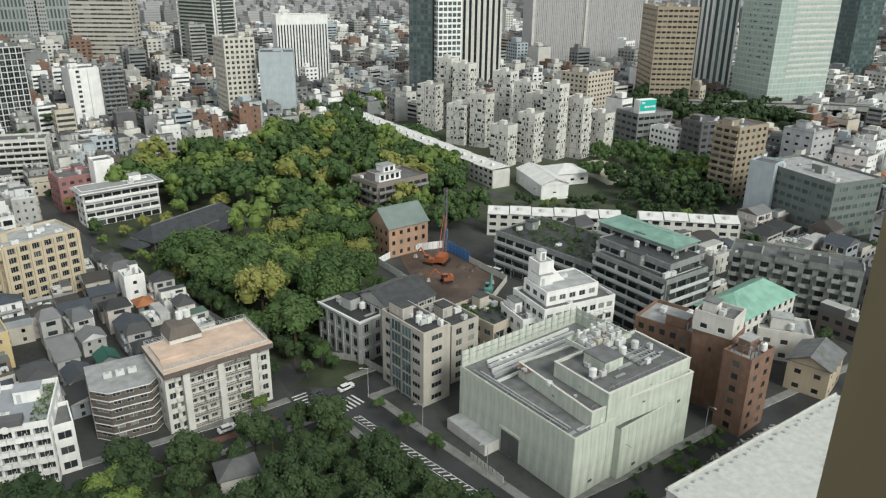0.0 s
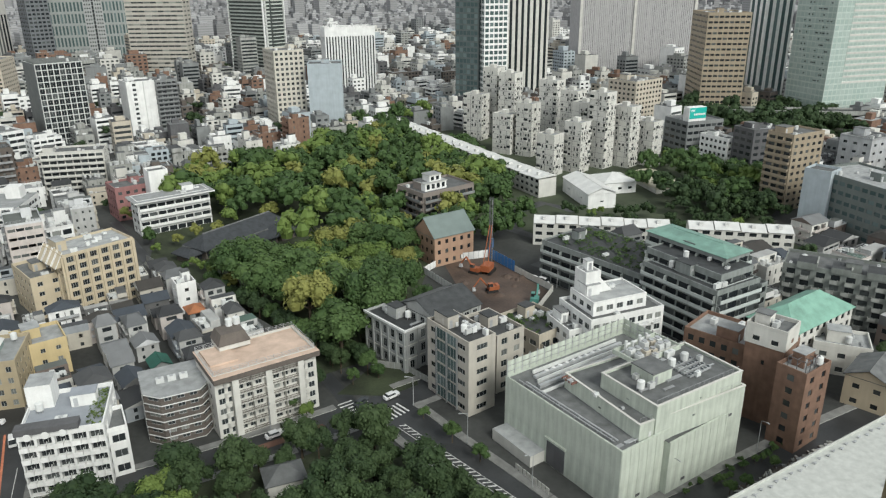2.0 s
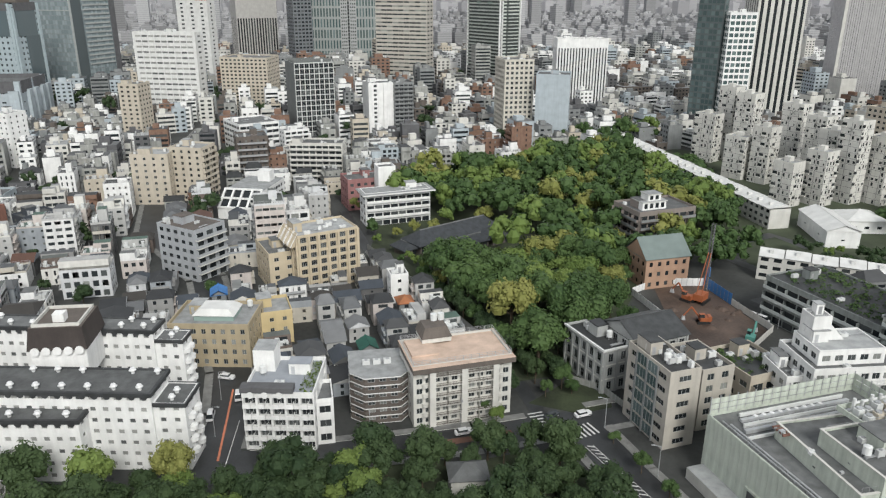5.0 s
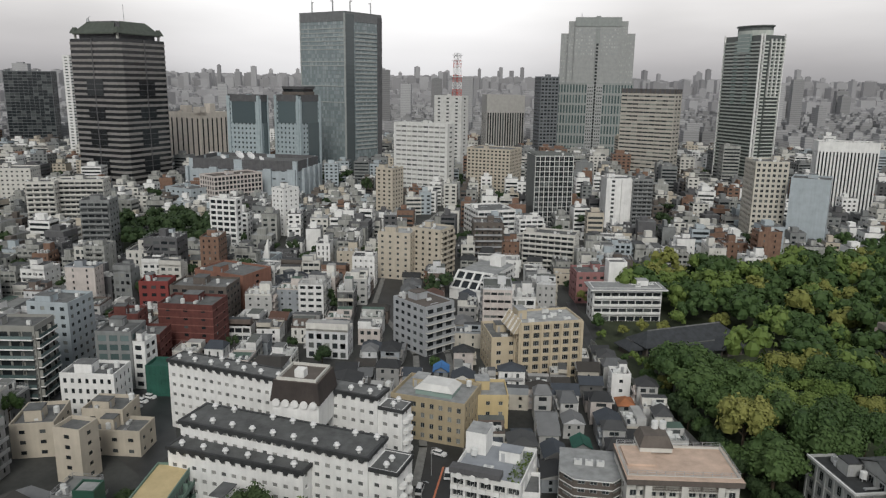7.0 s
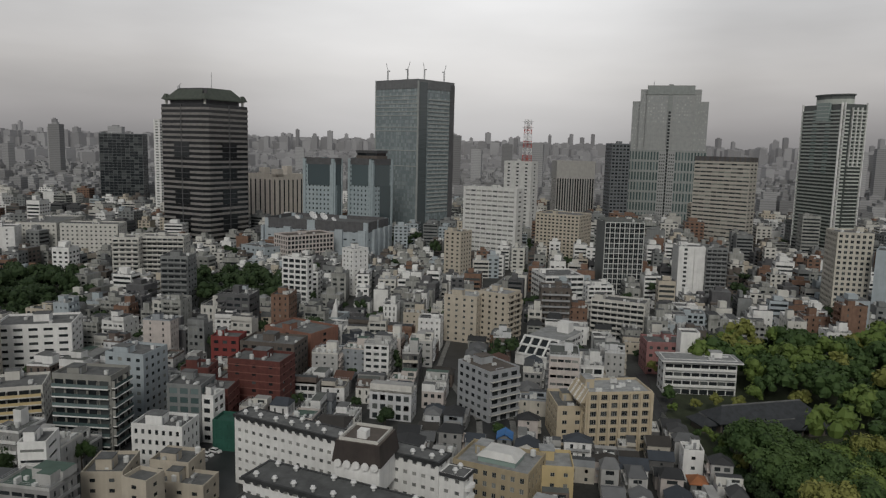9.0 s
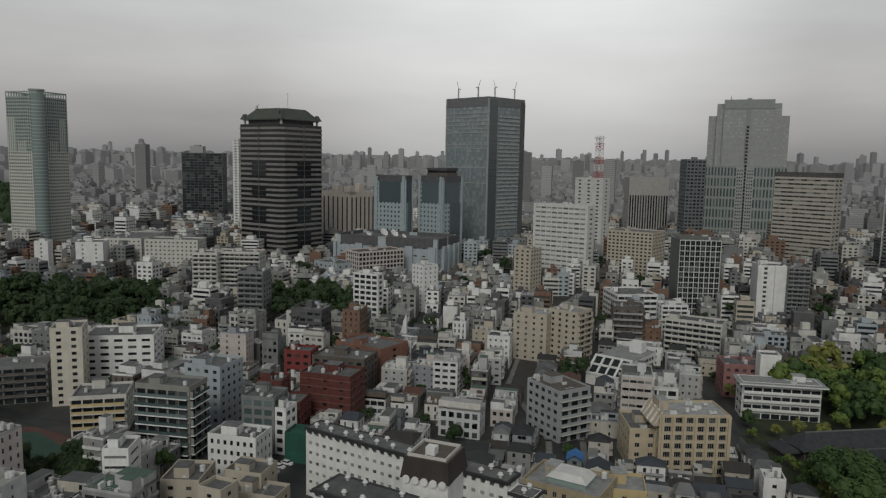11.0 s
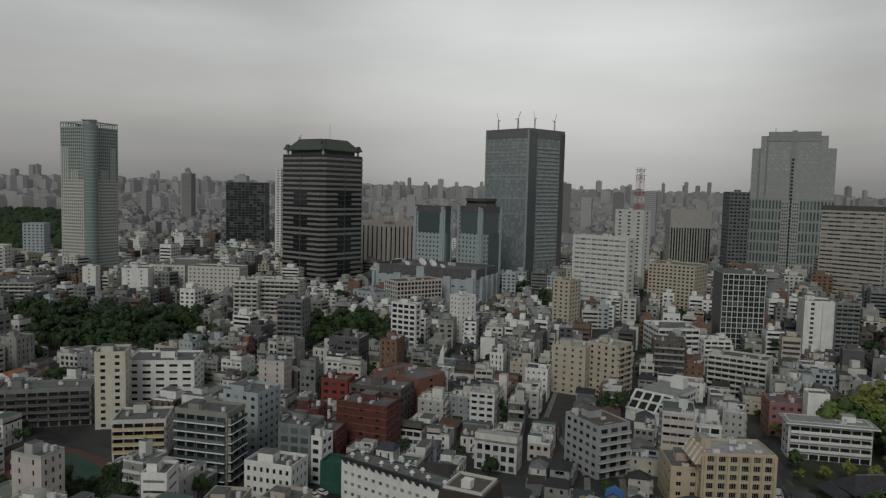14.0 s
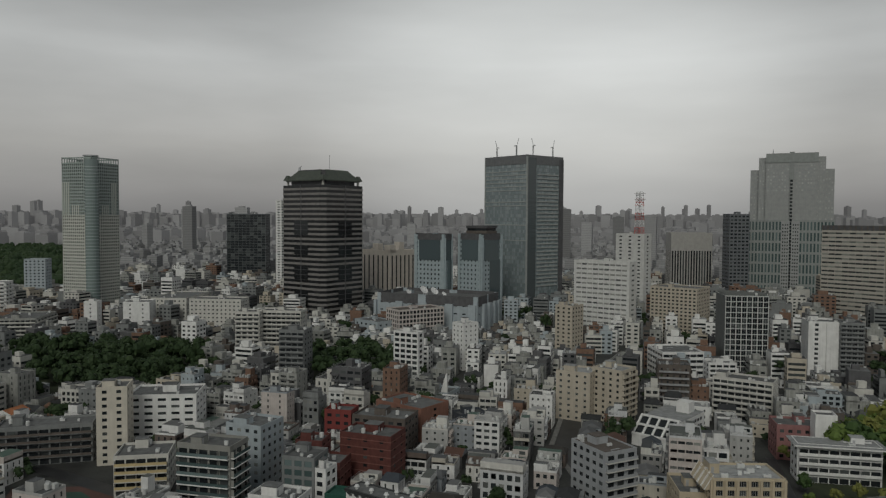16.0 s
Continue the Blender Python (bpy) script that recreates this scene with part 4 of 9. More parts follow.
def banded_flats(x, y, th, wr, wl, h):
    """Dark brown flats with cut front corners and a white ledge at each floor."""
    root = thing("brown_apartment_building", "dark brown tiled flats with white floor ledges and grey roof", "apartment", pose(x, y, 0, 0, 0, th))
    cut = 3.2
    ring = [(cut, 0), (wr, 0), (wr + 2.5, 3.0), (wr + 2.5, wl), (0, wl), (0, cut)]
    s = Shape()
    s.prism(ring, 0, h, BROWN, ROOF_PALE)
    part("wall", s, root)
    cx, cy = sum(p[0] for p in ring) / 6, sum(p[1] for p in ring) / 6
    floors = 6
    fh = h / floors
    for k in range(floors + 1):
        f = 1.05
        s = Shape()
        big = [(cx + (a - cx) * f, cy + (b - cy) * f) for a, b in ring]
        s.prism(big, k * fh - 0.12, k * fh + 0.14, WHITE, ROOF_PALE if k == floors else None)
        part("floor_ledge", s, root, "white ledge")
        if k < floors:
            s = Shape()
            s.prism([(cx + (a - cx) * 1.045, cy + (b - cy) * 1.045) for a, b in ring], k * fh + 0.14, k * fh + 0.95, BROWN)
            part("balcony_front", s, root, "brown tiled balcony front")
            for a, b in zip(ring, ring[1:] + ring[:1]):
                d = Vector(b) - Vector(a)
                n = int(d.length / 2.7)
                ang = math.degrees(math.atan2(d.y, d.x))
                for i in range(n):
                    p = Vector(a).lerp(Vector(b), (i + 0.22) / n)
                    part("window", pane(d.length / n * 0.6, 1.1, GLASS, FRAME, 2), root, m=pose(p.x, p.y, k * fh + 1.0, 0, 0, ang) @ Matrix.Translation((0, -0.03, 0)))
    for i in range(3):
        s = Shape()
        s.box(3 + i * 2.6, wl * 0.45, h + 0.1, 4.8 + i * 2.6, wl * 0.45 + 1.1, h + 1.3, UNIT, True)
        s.drum(3.9 + i * 2.6, wl * 0.45 + 0.55, h + 1.3, h + 1.42, 0.42, METAL)
        part("air_conditioner", s, root)
    return root


def glass_roof_house(root, x0, y0, x1, y1, h):
    """A pale hipped roof house with a glazed storey, on a flat roof."""
    s = Shape()
    s.box(x0, y0, h, x1, y1, h + 1.6, GLASS_PALE)
    part("glazed_storey", s, root, "pale glazed top storey")
    s = Shape()
    s.prism([(x0 - 0.4, y0 - 0.4), (x1 + 0.4, y0 - 0.4), (x1 + 0.4, y1 + 0.4), (x0 - 0.4, y1 + 0.4)], h + 1.6, h + 3.2, ROOF_WHITE, None, 0.68)
    part("hipped_cap", s, root, "white hipped cap")


def hall_machines(root, x0, y0, x1, y1, h):
    """Fans, ducts, cooling boxes and walkways crowded on the top of the hall."""
    rnd = random.Random(3)
    s = Shape()
    for a, b, c, d in ((x0, y0, x1, y0 + 0.25), (x0, y1 - 0.25, x1, y1), (x0, y0 + 0.25, x0 + 0.25, y1 - 0.25), (x1 - 0.25, y0 + 0.25, x1, y1 - 0.25)):
        s.box(a, b, h - 0.02, c, d, h + 1.1, PALE_CONCRETE)
    part("machine_yard_wall", s, root)
    for i in range(5):
        for j in range(2):
            cx, cy = x0 + 1.6 + i * (x1 - x0 - 3) / 5, y0 + 1.2 + j * 2.4
            s = Shape()
            z = rnd.uniform(1.3, 2.2)
            s.box(cx, cy, h, cx + 1.5, cy + 1.5, h + z, BEIGE if rnd.random() < 0.4 else UNIT)
            s.drum(cx + 0.75, cy + 0.75, h + z, h + z + 0.35, 0.6, METAL, 12)
            part("cooling_unit", s, root)
    for i in range(4):
        s = Shape()
        cx = x0 + 2.5 + i * 2.2
        s.drum(cx, y1 - 1.6, h, h + rnd.uniform(2.2, 3.4), 0.35, UNIT, 10)
        s.tube((cx, y1 - 1.6, h + 2.0), (cx + 1.2, y1 - 1.6, h + 2.0), 0.3, UNIT, 8)
        part("vent_pipe", s, root)


def hall_screen(root, pts, z, high):
    """A steel screen of posts and pale panels along the roof edge."""
    post = Shape()
    post.box(-0.09, -0.09, 0, 0.09, 0.09, high + 0.4, METAL)
    post_d = post.data("screen_post")
    for a, b in zip(pts, pts[1:]):
        a, b = Vector(a), Vector(b)
        n = max(1, round((b - a).length / 2.2))
        d = (b - a) / n
        ang = math.degrees(math.atan2(d.y, d.x))
        panel = Shape()
        w = d.length
        for q in range(3):
            panel.box(0.1, -0.03, q * high / 3 + 0.15, w - 0.1, 0.03, (q + 1) * high / 3 - 0.08, PALE_CONCRETE, True)
        panel.box(0, -0.05, high * 0.33, w, 0.05, high * 0.33 + 0.12, METAL, True)
        panel.box(0, -0.05, high * 0.68, w, 0.05, high * 0.68 + 0.12, METAL, True)
        panel_d = panel.data("screen_panel")
        for i in range(n):
            p = a + d * i
            part("screen_post", post_d, root, m=pose(p.x, p.y, z, 0, 0, ang))
            part("screen_panel", panel_d, root, m=pose(p.x, p.y, z, 0, 0, ang))


def hall_gate(root):
    """Dark gateway, pale low annex and long roof ducts of the hall."""
    s = Shape()
    s.box(-0.12, 15.0, 0.1, 0.05, 20.5, 6.2, DARK, True)
    s.box(-0.5, 14.6, 6.2, 0.0, 20.9, 6.7, PALE_CONCRETE, True)
    part("gate", s, root, "dark gateway")
    s = Shape()
    s.box(-4.2, 21.0, 0, -0.02, 34.0, 2.8, OFFWHITE, top=ROOF_PALE)
    part("annex", s, root, "pale low annex")
    s = Shape()
    for q in range(9):
        s.box(-7.0, 12 + q * 1.2, 0, -6.9, 12.9 + q * 1.2, 1.6, OFFWHITE, True)
    part("gate_fence", s, root, kind="stuff")
    for q in range(5):
        s = Shape()
        yy = 24.6 + q * 1.9
        s.box(2.0 + q, yy, 14.3, 33.0, yy + (0.8 if q % 2 else 0.4), 14.9 + 0.2 * (q % 3), METAL if q % 2 else UNIT, True)
        part("roof_duct", s, root)
    for q in range(6):
        s = Shape()
        s.drum(13.5 + q * 2.0, 24.0, 14.2, 15.0, 0.75, UNIT, 10, 0.7)
        part("roof_vent", s, root)
    s = Shape()
    for q in range(4):
        s.box(24.0, 4.0 + q * 1.5, 20.6, 31.0, 4.9 + q * 1.5, 21.1, METAL, True)
        for c in range(7):
            s.box(24.1 + c, 4.1 + q * 1.5, 21.1, 24.8 + c, 4.8 + q * 1.5, 21.16, GLASS, True)
    part("condenser_rows", s, root, "rows of condensers", kind="stuff")
    for q in range(5):
        s = Shape()
        s.box(8 + q * 6, 0.6, 14.2, 9.2 + q * 6, 1.6, 15.6, UNIT, True)
        s.drum(8.6 + q * 6, 1.1, 15.6, 16.1, 0.4, UNIT, 8)
        part("fan_box", s, root)


def hall_tiers(root):
    """Dark copings along the tier edges, a gutter walk with stains, steel stairs and rails on the hall's steps."""
    top = pose(24.3, 119.9, 0, 0, 0, 39.2).inverted()
    for x, y, th, wr, wl, z in ((28.0, 124.1, 33.6, 29.7, 23.2, 17.9), (31.4, 126.0, 36.5, 25.5, 15.5, 21.0)):
        m = top @ pose(x, y, 0, 0, 0, th)
        for x0, y0, x1, y1 in ((-0.1, -0.1, wr + 0.1, 0.4), (-0.1, wl - 0.4, wr + 0.1, wl + 0.1), (-0.1, 0.4, 0.4, wl - 0.4), (wr - 0.4, 0.4, wr + 0.1, wl - 0.4)):
            s = Shape()
            s.box(x0, y0, z, x1, y1, z + 0.12, OFFWHITE, True, m)
            part("coping", s, root, "pale coping")
        s = Shape()
        for yy in (0.6, wl - 0.7):
            for q in range(int(wr / 1.5)):
                s.tube(tuple(m @ Vector((0.6 + q * 1.5, yy, z))), tuple(m @ Vector((0.6 + q * 1.5, yy, z + 1.0))), 0.035, METAL, 4)
            s.tube(tuple(m @ Vector((0.6, yy, z + 1.0))), tuple(m @ Vector((wr - 0.6, yy, z + 1.0))), 0.035, METAL, 4)
        part("railing", s, root, "thin steel roof rail")
    for k in range(12):
        s = Shape()
        s.box(-0.02 + k * 3.1, 1.7, 14.16, 2.4 + k * 3.1, 2.5, 14.3, METAL, True)
        part("walk_grating", s, root, "steel walkway grating")


def hall_panels(root, wr, wl, h):
    """Tall concrete panels over both seen fronts, a shallow projecting bay on one of them, and small dark hatches."""
    def panels(n, width, m, high, z=0.0):
        s = Shape()
        s.box(0.035, -0.07, 0, width - 0.035, 0.0, high, PALE_CONCRETE, True)
        data = s.data("wall_panel")
        for i in range(n):
            part("wall_panel", data, root, m=m @ Matrix.Translation((i * width, 0, z)))
    faces = sides(wr, wl)
    first, bay, top = 12.3, 23.2, 12.3
    panels(5, first / 5, Matrix(), h + 0.3)
    s = Shape()
    s.box(first, -1.5, 0, first + bay, 0.0, top, PALE_CONCRETE, top=ROOF_GREY)
    s.box(first, -1.5, top, first + bay, -1.3, top + 0.35, PALE_CONCRETE)
    part("projecting_bay", s, root, "shallow projecting wall bay")
    panels(9, bay / 9, Matrix.Translation((first, -1.5, 0)), top + 0.2)
    panels(13, wl / 13, faces["B"][1], h + 0.3)
    for px, pz in ((5.0, 2.0), (17.0, 1.6), (31.0, 11.6)):
        s = Shape()
        s.box(px, -1.68 if px > first else -0.16, pz, px + 1.1, -1.4 if px > first else 0.0, pz + 0.6, DARK, True)
        part("hatch", s, root, "small dark hatch")


def peach_flats(x, y, th, wr, wl, h):
    """White flats with a peach roof: broad piers, stacked balconies between them, small bow balconies at the ends."""
    floors = 6
    fh = h / floors
    root = block("apartment_building", "white apartment house with peach painted roof and stacked balconies", "apartment", x, y, th, wr, wl, h, OFFWHITE, GLASS, fl=fh, bay=2.05, bay_b=4.6,
                 ww=1.5, wh=1.5, sill=0.75, clutter=0, lip=0.5, rail=True, roof=PEACH)
    for f0, f1 in ((0.15, 0.21), (0.47, 0.53), (0.79, 0.85)):
        s = Shape()
        s.box(wr * f0, -1.5, 0, wr * f1, 0.0, h - 0.9, OFFWHITE)
        part("pier", s, root, "white pier")
    for f0, f1 in ((0.21, 0.47), (0.53, 0.79)):
        for k in range(floors):
            s = Shape()
            z = k * fh
            x0, x1 = wr * f0, wr * f1
            s.box(x0, -1.35, z, x1, 0.0, z + 0.16, OFFWHITE, True)
            s.box(x0, -1.35, z + 0.5, x1, -1.3, z + 0.62, BROWN, True)
            s.box(x0, -1.35, z + 1.05, x1, -1.27, z + 1.15, BROWN, True)
            n = 18
            for i in range(n + 1):
                px = x0 + (x1 - x0 - 0.05) * i / n
                s.box(px, -1.34, z + 0.16, px + 0.05, -1.3, z + 1.05, BROWN, True)
            s.box((x0 + x1) / 2 - 0.06, -1.3, z + 0.16, (x0 + x1) / 2 + 0.06, 0.0, z + fh - 0.1, OFFWHITE, True)
            part("balcony", s, root, "brown railed balcony")
    for cx in (wr * 0.115, wr * 0.885):
        for k in range(1, floors):
            s = Shape()
            z = k * fh
            s.drum(cx, -0.05, z, z + 0.9, 0.8, OFFWHITE, 12, 1.05)
            part("bow_balcony", s, root)
    s = Shape()
    for fx0, fy0, fx1, fy1 in ((-0.4, -1.7, wr + 0.4, 0.0), (-0.4, wl, wr + 0.4, wl + 0.4), (-0.4, 0.0, 0.0, wl), (wr, 0.0, wr + 0.4, wl)):
        s.box(fx0, fy0, h - 0.95, fx1, fy1, h + 0.35, BROWN, True, None, PEACH)
    part("fascia", s, root, "brown roof fascia")
    s = Shape()
    s.box(-0.38, -1.68, h + 0.36, wr + 0.38, 0.3, h + 0.42, PEACH)
    s.box(1.0, wl * 0.35, h, 7.5, wl - 0.6, h + 0.5, PEACH)
    part("roof_step", s, root, "paler peach roof step")
    s = Shape()
    s.box(5.0, wl * 0.75, h + 0.4, 12.5, wl + 3.0, h + 1.6, OFFWHITE)
    s.prism([(4.8, wl * 0.75 - 0.2), (12.7, wl * 0.75 - 0.2), (12.7, wl + 3.2), (4.8, wl + 3.2)], h + 1.6, h + 4.2, BROWN, None, 0.72)
    part("roof_cabin", s, root, "dark brown mansard cabin")
    for q in range(2):
        s = Shape()
        s.drum(9.3 + q * 1.9, wl + 1.5, h + 4.2, h + 5.9, 0.85, UNIT, 12)
        part("water_tank", s, root)
    return root


def balcony_grid(x, y, th, wr, wl, h):
    """White house: deep dark cells in a white grid, each with a small balcony; black hood with round holes; planted roof."""
    floors, bays = 5, 5
    fh = h / floors
    root = block("white_balcony_building", "white building with a grid of small balconies and planted roof", "apartment", x, y, th, wr, wl, h, WHITE, GLASS_DARK, fl=fh, bay=wr / bays - 0.01,
                 bay_b=4.4, ww=wr / bays - 0.55, wh=2.0, sill=0.3, depth=1.1, clutter=2, roof=weathered("blue_grey_deck", (0.30, 0.32, 0.35), streak=0.0, scale=0.5), lip=0.9, edge=0.0, halves=3)
    step = wr / bays
    for i in range(bays):
        for k in range(1, floors):
            s = Shape()
            x0, z = i * step + 0.15, k * fh
            s.box(x0, -0.75, z - 0.1, x0 + step * 0.52, 1.0, z + 0.06, WHITE, True)
            s.box(x0, -0.75, z + 0.06, x0 + step * 0.52, -0.65, z + 1.0, WHITE, True)
            s.box(x0, -0.65, z + 0.06, x0 + 0.1, 0.9, z + 1.0, WHITE, True)
            s.box(x0 + step * 0.52 - 0.1, -0.65, z + 0.06, x0 + step * 0.52, 0.9, z + 1.0, WHITE, True)
            part("balcony", s, root)
    s = Shape()
    s.box(-0.3, -0.5, h + 0.9, wr * 0.72, 2.2, h + 2.2, DARK, True)
    part("hood", s, root, "black roof hood")
    for i in range(3):
        s = Shape()
        s.drum(0, 0, 0, 0.5, 0.8, WHITE, 14, 1.0, pose(2 + i * step, -0.1, h + 0.4, 90, 0, 0))
        part("round_window", s, root)
    s = Shape()
    s.box(0.0, wl - 6, h, 5.0, wl, h + 5.5, WHITE, top=ROOF_PALE)
    part("stair_head", s, root)
    s = Shape()
    rnd = random.Random(4)
    for q in range(160):
        cx, cy = wr * 0.78 + rnd.uniform(0, wr * 0.2), rnd.uniform(1, wl - 2)
        r = rnd.uniform(0.15, 0.4)
        s.face([(cx - r, cy, h + rnd.uniform(0.2, 1.0)), (cx, cy - r, h + rnd.uniform(0.4, 1.2)), (cx + r, cy, h + rnd.uniform(0.2, 1.0)), (cx, cy + r, h + rnd.uniform(0.2, 0.9))], LEAF_LIGHT)
    part("roof_planting", s, root, "green roof planting", kind="stuff")
    return root


def sloped_frames(root, wl, h):
    """White-edged slanted roof lights stepping along the side of the cream house."""
    for q in range(4):
        s = Shape()
        y0 = 1.0 + q * wl / 4
        y1 = y0 + wl / 4 - 0.8
        s.face([(-2.2, y0, h - 3.4), (-2.2, y1, h - 3.4), (0.6, y1, h + 1.2), (0.6, y0, h + 1.2)], CREAM)
        for yy in (y0, y1):
            s.face([(-2.2, yy, h - 3.4), (0.6, yy, h + 1.2), (0.6, yy, h - 3.4)], CREAM)
            s.tube((-2.25, yy, h - 3.4), (0.6, yy, h + 1.3), 0.14, WHITE, 4)
        part("sloped_gable", s, root)


def own_tower():
    """The tower that carries the eye's room."""
    m = pose(0, 0, 0, 0, 0, 28)
    root = thing("own_tower", "plain beige hotel tower under the room", "hotel", m @ Matrix.Translation((-16, -22, 0)))
    s = Shape()
    wide, deep, h = 30.0, 22.4, 98.2
    for key, (ln, fm) in sides(wide, deep).items():
        cells = facade(s, ln, fm, h, BEIGE, GLASS, 3.2, 4.0, 2.4, 1.7, 0.9, 0.2)
        g = Shape()
        for k, cx, cz, w, hh in cells:
            g.face([fm @ Vector(q) for q in ((cx, 0.18, cz), (cx + w, 0.18, cz), (cx + w, 0.18, cz + hh), (cx, 0.18, cz + hh))], GLASS)
        part("glazing", g, root, kind="stuff")
    s.face([(0, 0, h), (wide, 0, h), (wide, deep, h), (0, deep, h)], ROOF_GREY)
    part("wall", s, root)


def office_glazing(root, wl, h):
    """Tall green glass bays between stone piers on the side front of the corner office."""
    for k in range(6):
        z = 0.6 + k * h / 6
        for y0, y1 in ((4.4, 8.2), (8.5, 12.4)):
            s = Shape()
            s.box(-0.14, y0, z, 0.02, y1, z + 2.5, GLASS_GREEN, True)
            for q in range(4):
                yy = y0 + (y1 - y0 - 0.08) * q / 3
                s.box(-0.2, yy, z, -0.13, yy + 0.08, z + 2.5, FRAME, True)
            part("glass_bay", s, root, "green glass bay")
    for yy in (4.1, 8.2, 12.4):
        s = Shape()
        s.box(-0.45, yy, 0, 0.0, yy + 0.35, h, GREY)
        part("stone_pier", s, root, "grey stone pier")


def glass_skyscraper(x, y, th, wr, wl, h):
    """Blue grey glass tower: smooth front, dark notched corner, slab-lined second front and a grey crown."""
    skin = glazing("blue_grey_glass", (0.19, 0.235, 0.245), (0.31, 0.36, 0.37), 0.5, 0.06)
    dull = weathered("steel_mullion", (0.20, 0.225, 0.235), 0.5, spread=0.1)
    pale = weathered("pale_edge_and_sheen", (0.36, 0.38, 0.37), 0.6, spread=0.12)
    root = block("glass_skyscraper", "blue grey glass skyscraper with a grey crown under roof cranes", "office tower", x, y, th, wr, wl, h, dull, skin,
                 fl=4.2, bay=2.6, ww=2.42, wh=3.55, sill=0.35, near=False, clutter=6, depth=0.08, edge=0.1)
    s = Shape()
    s.box(wr * 0.02, -0.5, 0, wr * 0.24, 0.1, h - 2, glazing("dark_notch_glass", (0.065, 0.08, 0.085), (0.12, 0.14, 0.145), 0.4, 0.1), True)
    part("notch", s, root, "dark recessed corner glass")
    s = Shape()
    s.box(-0.6, -0.6, 0, wr * 0.02, 0.6, h - 1, pale)
    part("corner_mullion", s, root, "pale corner strip")
    s = Shape()
    s.box(-0.5, wl - 0.8, 0, 0.4, wl + 0.5, h + 1, pale)
    part("corner_mullion", s, root, "pale corner strip")
    s = Shape()
    s.box(wr * 0.88, -0.45, 0, wr + 0.3, 0.1, h - 2, DARK)
    part("dark_edge", s, root, "dark end strip")
    for k in range(6, int(h / 4.2) - 3):
        s = Shape()
        s.box(wr * 0.28, -0.7, k * 4.2, wr * 0.85, 0.05, k * 4.2 + 1.5, pale, True)
        part("slab_edge", s, root)
    # sheen on the smooth front, painted as pale bands at some storeys
    for k in (18, 22, 27, 28, 31, 32, 33, 34, 35, 36):
        s = Shape()
        s.box(-0.25, 0.9, k * h / 40, 0.05, wl - 1, k * h / 40 + 0.9, pale, True)
        part("floor_line", s, root)
    grey = weathered("crown_panel", (0.17, 0.175, 0.18), 0.6, spread=0.15)
    for key, (length, m) in sides(wr, wl).items():
        s = Shape()
        s.box(0.7, -0.35, h - 9, length - 0.7, 0.2, h + 0.6, grey, True, m)
        part("crown_panel", s, root, "grey crown panel")
    return root


def panel_tower(x, y, th, wr, wl, h, crown):
    """Blue grey panel tower: square-windowed lower front, sunk dark glass above between pale pillars, dark hood."""
    slate = weathered("slate_blue_panel", (0.37, 0.435, 0.46), spread=0.12)
    teal = glazing("dark_teal_glass", (0.08, 0.105, 0.115), (0.13, 0.165, 0.175), 0.4, 0.08)
    root = block("panel_office_tower", "blue grey panel tower with square windows and dark hood", "office tower", x, y, th, wr, wl, h, slate, GLASS_DARK,
                 fl=4.6, bay=4.2, ww=1.7, wh=1.9, sill=1.4, near=False, clutter=2, lip=1.0)
    for key, (length, m) in sides(wr, wl).items():
        s = Shape()
        s.box(length * 0.14, -0.4, h * 0.70, length * 0.86, 0.2, h * 0.95, teal, True, m)
        part("sunk_glazing", s, root, "dark teal glazing")
        s = Shape()
        s.box(length * 0.1, -0.6, h * 0.95, length * 0.9, 0.3, h + 2.2, DARK, True, m)
        part("hood", s, root, "dark roof hood")
        for f in (0.0, 0.92):
            s = Shape()
            s.box(length * f, -1.2, 0, length * (f + 0.08), 0.1, h + (1.5 if f else -2), slate, True, m)
            part("pillar", s, root)
    s = Shape()
    s.box(wr * 0.4, -0.6, 0, wr * 0.9, 0.1, h * 0.7, teal, True)
    part("side_glazing", s, root, "dark teal glazing")
    if crown:
        s = Shape()
        ring = [(q[0] * 1.0 + 1, q[1] * 0.9 + 1) for q in chamfered(wr, wl, 8)]
        s.prism(ring, h + 2.2, h + 5, BROWN, None, 1.0)
        s.prism([(q[0] * 0.94 + wr * 0.03, q[1] * 0.94 + wl * 0.03) for q in ring], h + 5, h + 7.5, GLASS_DARK)
        s.prism(ring, h + 7.5, h + 10, DARK, None, 1.04)
        part("octagon_crown", s, root, "dark eight-sided crown")
    return root


